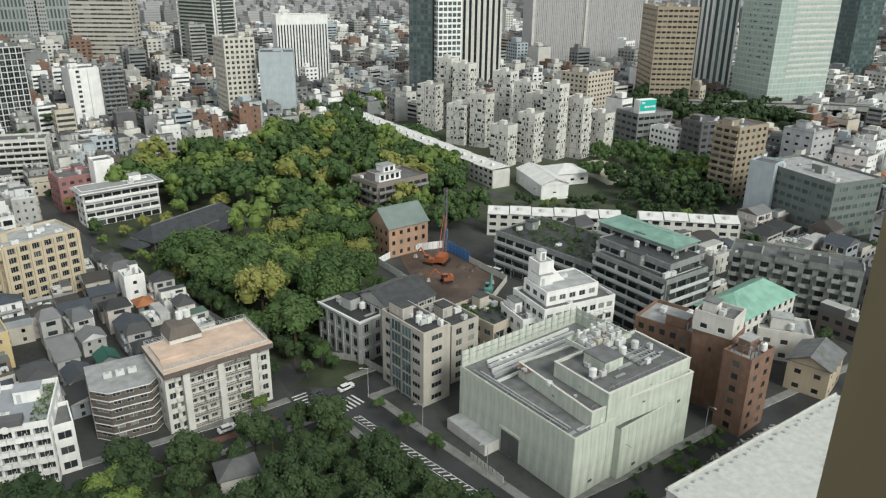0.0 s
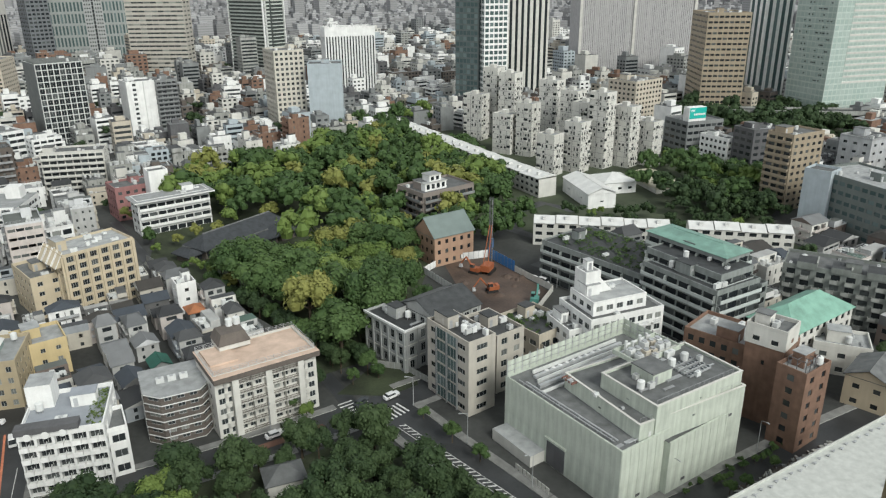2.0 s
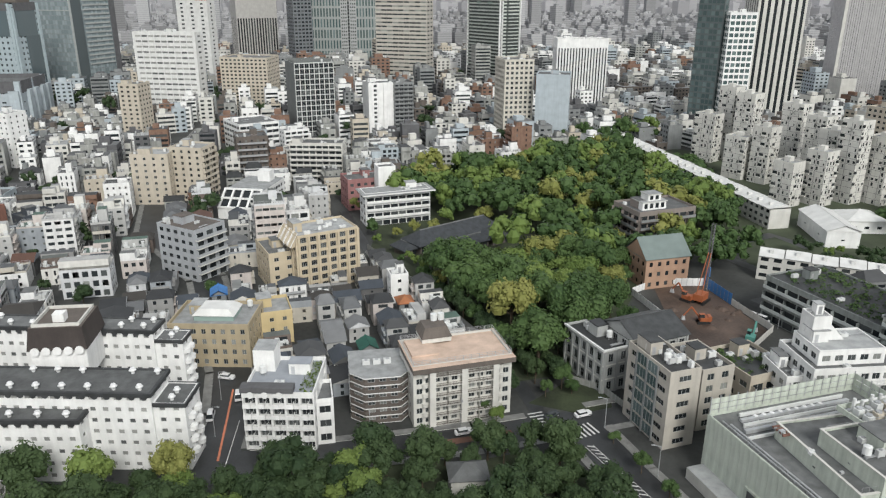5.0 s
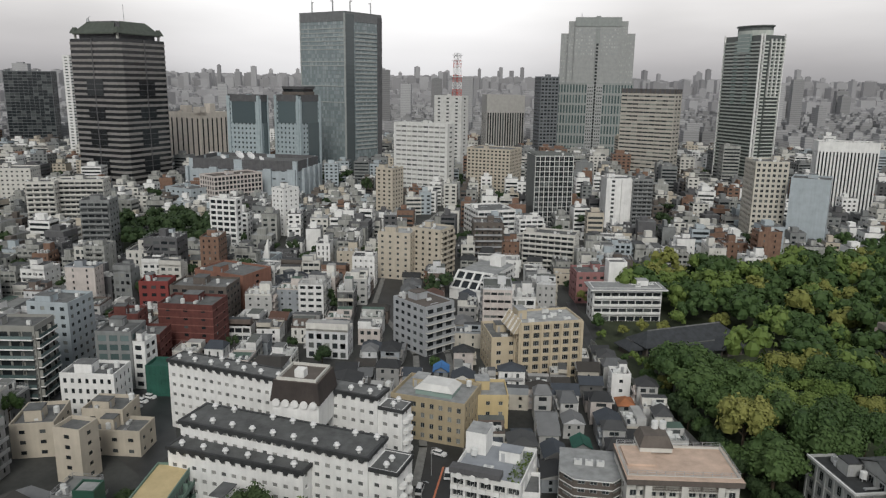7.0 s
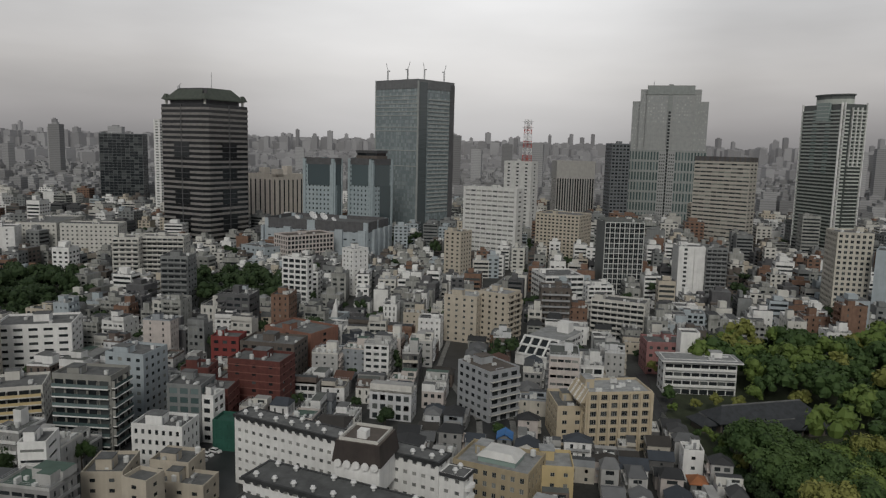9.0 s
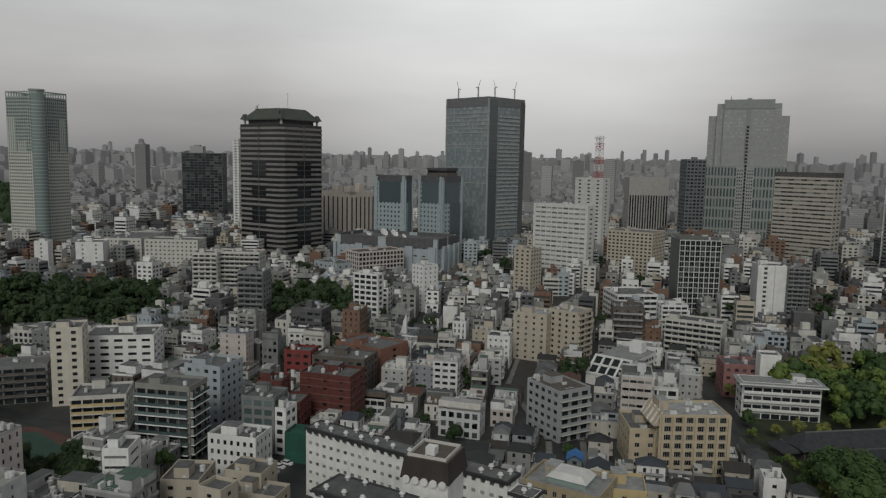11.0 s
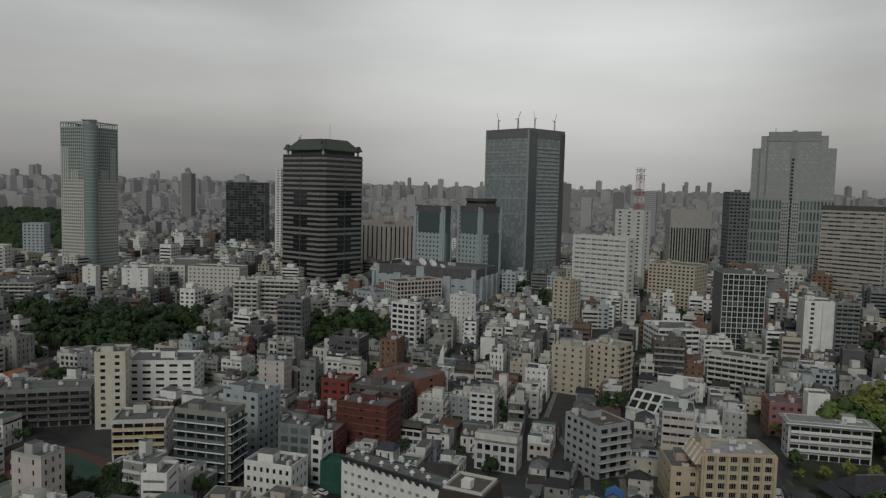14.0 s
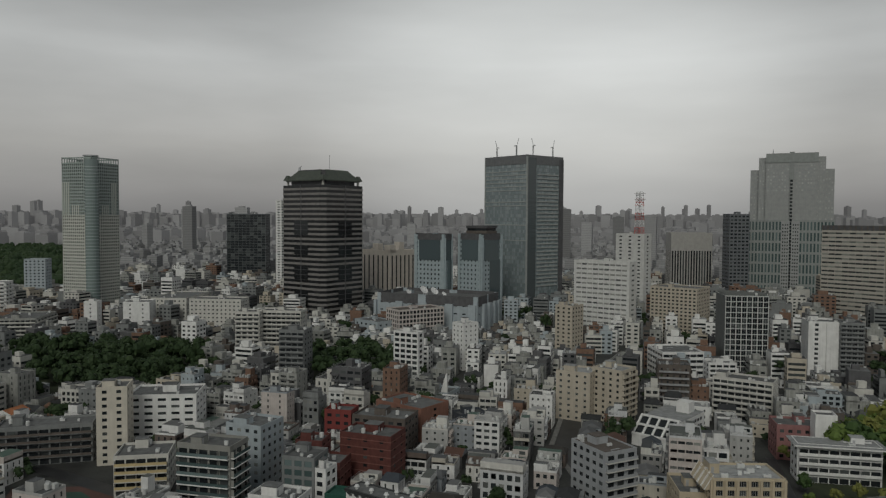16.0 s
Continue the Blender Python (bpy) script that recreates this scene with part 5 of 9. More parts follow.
def balcony_skyscraper(x, y, th, wr, wl, h):
    """Greenish apartment tower: thin pale balcony lines between white piers, white bowed corner balconies, dark drum on top."""
    tile = weathered("greenish_white_tile", (0.52, 0.55, 0.51), spread=0.1)
    rail = weathered("grey_green_rail", (0.36, 0.40, 0.37), 0.4, spread=0.12)
    panel = glazing("pale_balcony_glass", (0.20, 0.26, 0.245), (0.34, 0.40, 0.38), 0.4, 0.1)
    root = thing("residential_tower", "tall greenish residential tower with thin balcony lines and white piers", "apartment tower", pose(x, y, 0, 0, 0, th))
    s = Shape()
    s.box(0, 0, 0, wr, wl, h, glazing("grey_tower_glass", (0.065, 0.075, 0.072), (0.085, 0.098, 0.094), 0.4), top=ROOF_GREY)
    part("glazing", s, root)
    fl = 3.3
    for key, (length, m) in sides(wr, wl).items():
        for f in ((0.0, 0.97) if key in "BD" else (0.0, 0.97)):
            s = Shape()
            s.box(length * f, -1.7, 0, length * f + 0.9, 0.0, h + 1.2, WHITE, True, m)
            part("pier", s, root, "white pier")
        for k in range(1, int(h / fl)):
            z, f = k * fl, k / (h / fl)
            s = Shape()
            if key in "BD":
                s.box(0.9, -1.5, z - 0.28, length * 0.97, 0.0, z + 0.1, tile, True, m)
                s.box(0.9, -1.5, z + 0.1, length * 0.97, -1.4, z + 1.1, rail, True, m)
                if f > 0.55:
                    for q0, q1 in ((0.30, 0.42), (0.62, 0.74)):
                        s.box(length * q0, -1.6, z + 0.1, length * q1, -1.38, z + 1.9, panel, True, m)
            else:
                s.box(0.0, -1.7, z - 0.25, length * 0.22, 0.0, z + 1.1, tile, True, m)
                s.box(length * 0.36, -1.5, z - 0.25, length * 0.97, 0.0, z + (1.0 if f > 0.5 else 0.5), tile, True, m)
                if f > 0.6:
                    for q in (0.36, 0.56, 0.76):
                        s.box(length * q, -1.6, z, length * q + 0.7, 0.0, z + fl, WHITE, True, m)
            part("balcony", s, root)
    s = Shape()
    s.box(-1.9, wl * 0.30, h - 15, 0.1, wl * 0.62, h + 1.5, panel, True)
    for q in range(5):
        s.box(-2.0, wl * 0.30, h - 15 + q * 3.3, -1.85, wl * 0.62, h - 14.6 + q * 3.3, tile, True)
    part("top_glazing", s, root, "pale green glass of the top storeys")
    drum = weathered("dark_drum_panel", (0.15, 0.165, 0.16), spread=0.15)
    s = Shape()
    ring = [(wr * 0.5 + wr * 0.46 * math.cos(k * math.pi / 8), wl * 0.5 + wl * 0.40 * math.sin(k * math.pi / 8)) for k in range(16)]
    s.prism(ring, h, h + 5, tile)
    s.prism(ring, h + 5, h + 8.5, drum)
    s.prism([((q[0] - wr / 2) * 1.08 + wr / 2, (q[1] - wl / 2) * 1.08 + wl / 2) for q in ring], h + 8.5, h + 9.5, drum, ROOF_GREY)
    part("roof_drum", s, root, "dark roof drum")
    return root


def stepped_tower(x, y, th, w):
    """Pale stone skyscraper seen square on: slotted lower storeys, chamfer-like shoulders in steps, punched square windows, and a dark slot up a central spine."""
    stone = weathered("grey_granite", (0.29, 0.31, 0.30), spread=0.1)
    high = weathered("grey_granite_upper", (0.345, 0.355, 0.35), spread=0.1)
    # the sky's reflection in the upper windows is painted in as pale colour
    sky_pale = glazing("painted_sky_glass", (0.34, 0.36, 0.36), (0.50, 0.51, 0.50), 0.5, 0.1)
    root = block("stepped_skyscraper", "pale grey stone skyscraper with stepped shoulders and slit windows", "office tower", x, y, th, w, 58, 99, stone, GLASS_GREEN,
                 fl=12.4, bay=3.5, ww=1.9, wh=9.6, sill=1.4, near=False, clutter=0)
    m0 = pose(x, y, 0, 0, 0, th)
    for f0, f1, back, z0, z1, wall, glass, sill in ((0.015, 0.985, 9.0, 99, 157, high, sky_pale, 1.2), (0.115, 0.885, 4.5, 99, 171, high, sky_pale, 1.2), (0.20, 0.80, 1.0, 99, 175.5, high, high, 1.2)):
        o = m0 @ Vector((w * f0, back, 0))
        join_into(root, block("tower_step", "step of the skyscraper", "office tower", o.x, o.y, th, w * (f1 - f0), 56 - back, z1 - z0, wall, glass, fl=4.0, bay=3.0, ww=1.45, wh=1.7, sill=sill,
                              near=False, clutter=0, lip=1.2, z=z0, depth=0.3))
    # punched windows over the upper third of the main front, then a blank crown band
    s = Shape()
    for k in range(8):
        for q in range(17):
            x0 = w * 0.22 + q * w * 0.56 / 17
            if abs(x0 + 0.8 - w / 2) > 3.4:
                s.face([(x0, 0.94, 133 + k * 4), (x0 + 1.6, 0.94, 133 + k * 4), (x0 + 1.6, 0.94, 134.9 + k * 4), (x0, 0.94, 134.9 + k * 4)], sky_pale)
    part("glazing", s, root, kind="stuff")
    for side in (-1, 1):
        s = Shape()
        s.box(w / 2 + side * 5.4 - 4.4, -1.4, 0, w / 2 + side * 5.4 + 4.4, 0.9, 99 if side else 0, high, False)
        part("spine", s, root, "pale stone spine beside the slot")
        s = Shape()
        for k in range(24):
            for q in (-2.4, 0.0, 2.4):
                x0 = w / 2 + side * 5.4 + q - 0.6
                s.face([(x0, -1.44, k * 4 + 1.3), (x0 + 1.2, -1.44, k * 4 + 1.3), (x0 + 1.2, -1.44, k * 4 + 3.0), (x0, -1.44, k * 4 + 3.0)], GLASS_DARK)
        part("glazing", s, root, kind="stuff")
    s = Shape()
    s.box(w / 2 - 1.3, -1.2, 0, w / 2 + 1.3, 1.2, 146, GLASS_DARK)
    for k in range(36):
        s.box(w / 2 - 1.3, -1.5, k * 4.05, w / 2 + 1.3, -1.1, k * 4.05 + (1.5 if k > 24 else 0.6), high, True)
    part("slot", s, root, "dark slot with rungs up the spine")
    s = Shape()
    s.box(w / 2 - 2.6, 0.3, 146, w / 2 + 2.6, 1.2, 178, stone, True)
    part("spine_head", s, root, "grey head of the spine")
    s = Shape()
    s.box(w * 0.20, 0.5, 166, w * 0.80, 1.1, 176, stone, True)
    part("crown_band", s, root, "blank grey crown band")
    s = Shape()
    s.tube((w * 0.28, 4, 175), (w * 0.28, 4, 182), 0.8, METAL, 5, 0.2)
    part("aerial", s, root)
    return root


def roof_house(root, x0, y0, x1, y1, z, high):
    """A white room on a flat roof, with dark openings and a flat lid."""
    s = Shape()
    s.box(x0, y0, z, x1, y1, z + high, WHITE)
    s.box(x0 - 0.4, y0 - 0.4, z + high, x1 + 0.4, y1 + 0.4, z + high + 0.25, OFFWHITE, True, top=ROOF_PALE)
    house = part("roof_house", s, root, "white roof house")
    for k in range(int((x1 - x0) / 2.6)):
        s = Shape()
        s.box(x0 + 0.8 + k * 2.6, y0 - 0.05, z + 0.7, x0 + 2.3 + k * 2.6, y0 + 0.1, z + high - 0.5, GLASS_DARK, True)
        part("window", s, root)
    return house


def roof_plants(root, x0, y0, x1, y1, z, count):
    """Low planting along a roof terrace."""
    rnd = random.Random(int(x0 * 7 + y0))
    s = Shape()
    for k in range(count):
        cx, cy, r = rnd.uniform(x0, x1), rnd.uniform(y0, y1), rnd.uniform(0.4, 1.1)
        for q in range(14):
            a, e = rnd.uniform(0, 6.28), rnd.uniform(0, 1.4)
            p = Vector((cx + r * math.cos(a) * math.cos(e), cy + r * math.sin(a) * math.cos(e), z + r * math.sin(e) * 0.9))
            u, v = Vector((rnd.uniform(-1, 1), rnd.uniform(-1, 1), rnd.uniform(-0.5, 0.5))).normalized() * 0.35, Vector((rnd.uniform(-1, 1), rnd.uniform(-1, 1), rnd.uniform(-0.3, 0.3))).normalized() * 0.35
            s.face([p - u, p - v, p + u, p + v], LEAF)
    part("roof_planting", s, root, "low green roof planting", kind="stuff")


def park_hall(x, y, th):
    """Low wooden park hall: a long hipped slate roof with a lower one before it and a cross wing, each with a ridge cap."""
    root = thing("dark_roofed_hall", "low wooden hall under long dark slate roofs in the park", "hall", pose(x, y, 0, 0, 0, th))
    slate = weathered("blue_black_slate", (0.045, 0.05, 0.056), 0.75, spread=0.3, streak=0.0, scale=0.6)
    for x0, y0, a, b, h, rise in ((0, 6, 42, 12, 4.2, 4.2), (4, -2, 26, 7.5, 3.2, 2.4), (30, -3, 9, 10, 3.4, 2.8), (-6, 8, 6, 9, 3.0, 2.2)):
        s = Shape()
        s.box(x0 + 0.8, y0 + 0.8, 0, x0 + a - 0.8, y0 + b - 0.8, h, BROWN)
        for q in range(int(a / 3)):
            s.box(x0 + 1.4 + q * 3, y0 + 0.75, 0.5, x0 + 3.4 + q * 3, y0 + 0.82, h - 0.6, GLASS_DARK, True)
        part("wall", s, root)
        s = Shape()
        lo = [(x0 - 0.6, y0 - 0.6, h), (x0 + a + 0.6, y0 - 0.6, h), (x0 + a + 0.6, y0 + b + 0.6, h), (x0 - 0.6, y0 + b + 0.6, h)]
        cut = min(a, b) * 0.35
        if a >= b:
            r0, r1 = (x0 + cut, y0 + b / 2, h + rise), (x0 + a - cut, y0 + b / 2, h + rise)
            quads = ((lo[0], lo[1], r1, r0), (lo[2], lo[3], r0, r1), (lo[1], lo[2], r1), (lo[3], lo[0], r0))
        else:
            r0, r1 = (x0 + a / 2, y0 + cut, h + rise), (x0 + a / 2, y0 + b - cut, h + rise)
            quads = ((lo[1], lo[2], r1, r0), (lo[3], lo[0], r0, r1), (lo[0], lo[1], r0), (lo[2], lo[3], r1))
        for q in quads:
            s.face(q, slate)
        for i in range(4):
            p, q = lo[i], lo[(i + 1) % 4]
            s.face([(p[0], p[1], h - 0.35), (q[0], q[1], h - 0.35), q, p], slate)
        roof = part("roof", s, root, "dark slate roof")
        s = Shape()
        s.tube(r0, r1, 0.3, ROOF_GREY, 5)
        part("ridge_cap", s, roof, "grey ridge cap")
    return root


def hall_pipes(root):
    """Skylights, pipe runs, rails and walkways on the lower roofs of the hall."""
    for k in range(9):
        s = Shape()
        s.drum(9.0 + k * 2.1, 31.0, 14.15, 14.5, 0.75, METAL, 12)
        s.drum(9.0 + k * 2.1, 31.0, 14.5, 14.95, 0.7, DISH, 12, 0.6)
        part("roof_light", s, root, "white dome roof light")
    for k, (a, b) in enumerate((((1.2, 3.0), (1.2, 31.5)), ((2.0, 3.0), (2.0, 30.0)), ((3.0, 1.2), (36.5, 1.2)), ((4.5, 28.4), (34.0, 28.4)), ((4.5, 29.0), (30.0, 29.0)))):
        s = Shape()
        s.tube((*a, 14.75), (*b, 14.75), 0.13 + 0.05 * (k % 2), METAL, 6)
        n = 9
        for i in range(n):
            px, py = a[0] + (b[0] - a[0]) * (i + 0.5) / n, a[1] + (b[1] - a[1]) * (i + 0.5) / n
            s.box(px - 0.12, py - 0.12, 14.1, px + 0.12, py + 0.12, 14.7, METAL)
        part("pipe_run", s, root)
    rust = weathered("rusty_cable_tray", (0.20, 0.10, 0.075), 0.8, spread=0.35, scale=1.0)
    for x0, y0, x1, y1 in ((5.8, 21.6, 7.4, 22.0), (5.8, 22.6, 7.4, 23.0), (5.8, 20.6, 7.4, 21.0), (5.6, 19.6, 7.2, 20.0)):
        s = Shape()
        s.box(x0, y0, 17.6, x1, y1, 18.0, rust, True)
        part("cable_tray", s, root, "rusty cable tray")
    rnd = random.Random(12)
    for k in range(26):
        s = Shape()
        cx, cy, z = (rnd.uniform(9, 34), rnd.uniform(24.5, 27.5), 14.15) if k < 8 else (rnd.uniform(5.8, 8.2), rnd.uniform(6, 26), 17.45) if k < 16 else (rnd.uniform(12, 30), rnd.uniform(3.4, 5.4), 17.45)
        w, d, hh = rnd.uniform(0.4, 1.1), rnd.uniform(0.4, 0.9), rnd.uniform(0.3, 0.9)
        s.box(cx, cy, z, cx + w, cy + d, z + hh, UNIT if k % 3 else METAL)
        part("roof_unit", s, root)



# ---- the buildings, one by one ----
own_tower()
hall = block("exhibition_hall", "windowless pale green concrete hall with stepped roofs", "hall", 24.3, 119.9, 39.2, 38.3, 34.8, 14.2, PALE_CONCRETE, fl=14, bay=40, ww=0.9, wh=0.5, sill=1.5, edge=1.0, clutter=0, lip=0.5, roof=ROOF_GREY)
join_into(hall, block("hall_upper_tier", "middle tier of the pale concrete hall, with gutters", "hall", 28.0, 124.1, 33.6, 29.7, 23.2, 17.5, PALE_CONCRETE, fl=20, bay=40, ww=0.8, wh=0.5, sill=15.2, edge=1.0, clutter=0, lip=0.4, roof=ROOF_GREY))
join_into(hall, block("hall_top_tier", "top tier of the pale concrete hall, crowded with machines", "hall", 31.4, 126.0, 36.5, 25.5, 15.5, 20.5, PALE_CONCRETE, fl=22, bay=40, ww=0.7, wh=0.4, sill=18.5, edge=1.0, clutter=16, lip=0.5, roof=ROOF_GREY))
hall_pipes(hall)
hall_panels(hall, 38.3, 34.8, 14.2)
hall_tiers(hall)
hall_machines(hall, 19.0, 13.5, 33.0, 21.0, 20.5)
hall_gate(hall)
hall_screen(hall, [(0.2, 34.6), (38.1, 34.6), (38.1, 12.0)], 14.2, 4.2)
office = block("office_building", "pale stone corner office with dark window strips", "office", -6.3, 152.0, 41.0, 8.2, 16.6, 19.3, weathered("warm_office_stone", (0.46, 0.43, 0.38), spread=0.14), GLASS_DARK, fl=3.2, bay=4.0, bay_b=4.1, ww=3.2, wh=1.4, sill=1.0, clutter=16, lip=0.7, roof=ROOF_DARK, halves=3)
office_glazing(office, 16.6, 19.3)
join_into(office, block("office_wing", "beige wing with narrow tall windows", "office", 0.2, 162.9, 41.0, 9.0, 14.0, 15.5, bpy.data.materials["warm_office_stone"], fl=3.1, bay=3.4, ww=1.9, wh=1.7, clutter=7, roof=ROOF_DARK))
garden_house = block("low_apartment_house", "beige low house with roof garden", "apartment", 11.1, 172.5, 43.2, 13.7, 16.0, 11.0, BEIGE, fl=3.2, bay=3.6, ww=2.4, wh=1.5, clutter=5, lip=1.0, balconies="A", roof=ROOF_DARK)
roof_plants(garden_house, 1, 1, 12, 15, 11.0, 42)
mansion = block("grey_mansion", "grey stone mansion with pale trim and dark slate roof", "mansion", -23.8, 171.7, 46.3, 8.6, 17.6, 12.0, weathered("pale_grey_stone", (0.38, 0.39, 0.38)), GLASS_DARK, fl=4, bay=3.0, ww=1.5, wh=2.4, sill=0.7, clutter=4, lip=0.6, fins=0.3, roof=ROOF_DARK)
join_into(mansion, block("grey_mansion", "grey stone mansion with dark hipped slate roof", "mansion", -15.7, 173.9, 46.0, 16.0, 15.5, 14.5, weathered("pale_grey_stone", (0.38, 0.39, 0.38)), GLASS_DARK, fl=3.6, bay=3.0, ww=1.7, wh=1.8, top="gable", rise=3.6, fins=0.3, roof=ROOF_DARK))
storey_lines(mansion, 8.6, 17.6, 12.0, 4.0, OFFWHITE, 0.3)
for x0, y0, x1, y1 in ((-0.45, -0.45, 9.05, -0.1), (-0.45, -0.1, -0.1, 17.7), (8.7, -0.1, 9.05, 17.7)):
    s = Shape()
    s.box(x0, y0, 12.2, x1, y1, 12.75, WHITE, True)
    part("cornice", s, mansion, "white cornice")
stepped = block("white_stepped_building", "white apartment house stepping back at its top", "apartment", 23.8, 170.2, 27.5, 22.6, 15.3, 17.0, WHITE, fl=3.2, bay=2.7, ww=1.9, wh=1.6, clutter=7, balconies="", lip=0.8)
join_into(stepped, block("white_penthouse", "white top storey set back on the stepped apartment house", "apartment", 24.6, 174.0, 27.5, 16.5, 11.0, 20.5, WHITE, fl=20.5, bay=3.1, ww=2.0, wh=1.5, sill=18.0, clutter=4, lip=0.4, roof=ROOF_PALE))
join_into(stepped, block("white_stair_tower", "slim white stair and lift tower on a roof", "tower", 22.9, 179.2, 27.5, 4.6, 5.2, 26.5, WHITE, fl=29, bay=4, ww=0.7, wh=1.0, sill=22, clutter=1, lip=0.4, roof=ROOF_PALE))
join_into(stepped, block("white_terrace_step", "lower terrace step", "apartment", 18.6, 171.6, 27.5, 5.4, 11.0, 13.4, WHITE, fl=3.3, bay=2.7, ww=1.7, wh=1.5, clutter=4, lip=0.7))
s = Shape()
for q in (0.0, 4.2):
    s.face([(6.4, 8.6 + q, 20.6), (12.0, 8.6 + q, 20.6), (8.2, 8.6 + q, 24.6), (6.4, 8.6 + q, 24.6)] if not q else [(6.4, 12.8, 24.6), (8.2, 12.8, 24.6), (12.0, 12.8, 20.6), (6.4, 12.8, 20.6)], WHITE)
s.face([(12.0, 8.6, 20.6), (12.0, 12.8, 20.6), (8.2, 12.8, 24.6), (8.2, 8.6, 24.6)], WHITE)
s.face([(8.2, 8.6, 24.6), (8.2, 12.8, 24.6), (6.4, 12.8, 24.6), (6.4, 8.6, 24.6)], ROOF_PALE)
part("wedge_house", s, stepped, "white wedge-shaped roof house")
for k in range(1, 5):
    for q in range(3):
        s = Shape()
        x0 = 11.5 + q * 3.7
        s.box(x0, -0.9, k * 3.4 - 0.12, x0 + 2.3, 0.0, k * 3.4, WHITE, True)
        for i in range(9):
            s.box(x0 + i * 0.28, -0.9, k * 3.4, x0 + i * 0.28 + 0.05, -0.86, k * 3.4 + 0.95, METAL, True)
        s.box(x0, -0.92, k * 3.4 + 0.95, x0 + 2.3, -0.84, k * 3.4 + 1.02, METAL, True)
        part("balcony", s, stepped, "small balcony with a thin metal rail")
peach_house = peach_flats(-62.6, 139.3, 37.9, 24.6, 14.3, 15.8)
banded_flats(-76.5, 134.7, 31.1, 11.4, 14.0, 12.3)
balcony_house = balcony_grid(-94.2, 116.7, 20.8, 16.0, 17.0, 14.0)
join_into(balcony_house, block("white_annex", "white annex with deep openings", "apartment", -80.0, 124.4, 33.2, 3.9, 9.0, 11.0, WHITE, GLASS_DARK, fl=3.6, bay=3.6, ww=2.6, wh=1.8, clutter=0))
cream_house = block("cream_apartment_building", "cream tiled apartment house with chamfered top corners", "apartment", -131.7, 199.3, 52.4, 22.3, 14.8, 19.9, CREAM, GLASS_DARK, fl=2.85, bay=3.55, ww=2.2, wh=1.95, sill=0.6, depth=0.6, halves=3, fins=0.5, clutter=10, lip=0.7, roof=ROOF_PALE)
sloped_frames(cream_house, 14.8, 19.9)
join_into(cream_house, block("cream_low_wing", "cream wing stepping down in zigzag gables", "apartment", -141.5, 196.4, 49.2, 9.6, 18.0, 13.0, CREAM, GLASS_DARK, fl=3, bay=3.2, ww=1.6, wh=1.4, clutter=2))
ochre_house = block("ochre_office", "ochre tiled office with pale glazed roof house", "office", -136.7, 141.4, 20.6, 22.2, 16.0, 12.1, OCHRE, GLASS, fl=3.0, bay=2.6, ww=1.2, wh=1.5, clutter=2, roof=ROOF_PALE, lip=1.0)
glass_roof_house(ochre_house, 6.0, 4.0, 17.0, 12.0, 12.1)
block("yellow_building", "yellow painted house beside the ochre office", "apartment", -122.7, 159.2, 40.9, 12.0, 12.0, 9.7, YELLOW, GLASS, fl=3.0, bay=3.2, ww=1.2, wh=1.2, clutter=2, roof=ROOF_PALE)
hotel = hotel_wing("white_hotel", -124.6, 123.9, 108.6, 6.6, 66.7, 21.0)
join_into(hotel, hotel_wing("hotel_middle_wing", -106.9, 103.2, 110.1, 10.3, 50.0, 19.0))
join_into(hotel, hotel_wing("hotel_front_wing", -118.4, 94.4, -247.9, 12.0, 35.6, 15.0))
join_into(hotel, hotel_crown(-131.2, 110.2, 118.9, 6.2, 12.1, 27.0))
block("yellow_roofed_building", "low grey green building with pale yellow roof", "building", -132.0, 65.5, 128.2, 24.8, 8.5, 10.0, weathered("grey_green_paint", (0.16, 0.24, 0.20)), GLASS, fl=3.0, bay=3.0, ww=1.6, wh=1.4, clutter=0, roof=YELLOW, lip=0.5, balconies="A")
block("green_clad_shaft", "dark green clad stair shaft with a pale roof", "tower", -142.5, 59.5, 128.0, 4.6, 4.6, 16.0, weathered("dark_green_cladding", (0.02, 0.075, 0.05), 0.6), GLASS_DARK, fl=19, bay=8, ww=0.5, wh=0.5, clutter=0, lip=0.4, roof=ROOF_PALE)
block("small_white_building", "small white building with roof machines", "building", -120.3, 74.0, 114.3, 14.0, 7.8, 9.0, WHITE, GLASS, fl=3.0, bay=3.0, ww=1.6, wh=1.4, clutter=5)
grid_tower = block("grid_tower", "dark glass office tower with white square grid", "office tower", -280.2, 434.0, 46.8, 27.4, 25.2, 49.8, weathered("white_grid_tile", (0.62, 0.63, 0.61)), GLASS_DARK, fl=3.6, bay=3.3, ww=2.95, wh=3.2, sill=0.2, depth=0.25, clutter=9, edge=0.2, lip=0.4, blank="BCD", roof=ROOF_DARK)
blank_grey = weathered("dark_grey_green_wall", (0.15, 0.16, 0.155), spread=0.15)
for key, (length, m) in sides(27.4, 25.2).items():
    if key != "A":
        s = Shape()
        s.box(0, -0.12, 0, length, 0.05, 50.2, blank_grey, False, m)
        part("blank_wall", s, grid_tower, "blank dark grey side wall")
for k in range(9):
    s = Shape()
    s.box(1.0, 2.0 + k * 2.5, 50.2, 26.4, 2.5 + k * 2.5, 51.6, blank_grey, True)
    part("roof_louvre", s, grid_tower)
white_slab = block("white_slab_tower", "white slab tower with a column of small windows", "apartment tower", -242.5, 468.1, 41.4, 18.7, 18.0, 34.2, WHITE, GLASS_DARK, fl=3.0, bay=6.0, ww=2.2, wh=1.7, clutter=4, blank="B")
s = Shape()
s.box(10.5, -1.4, 0, 18.7, 0.0, 34.9, WHITE)
part("blank_shaft", s, white_slab, "blank white shaft")
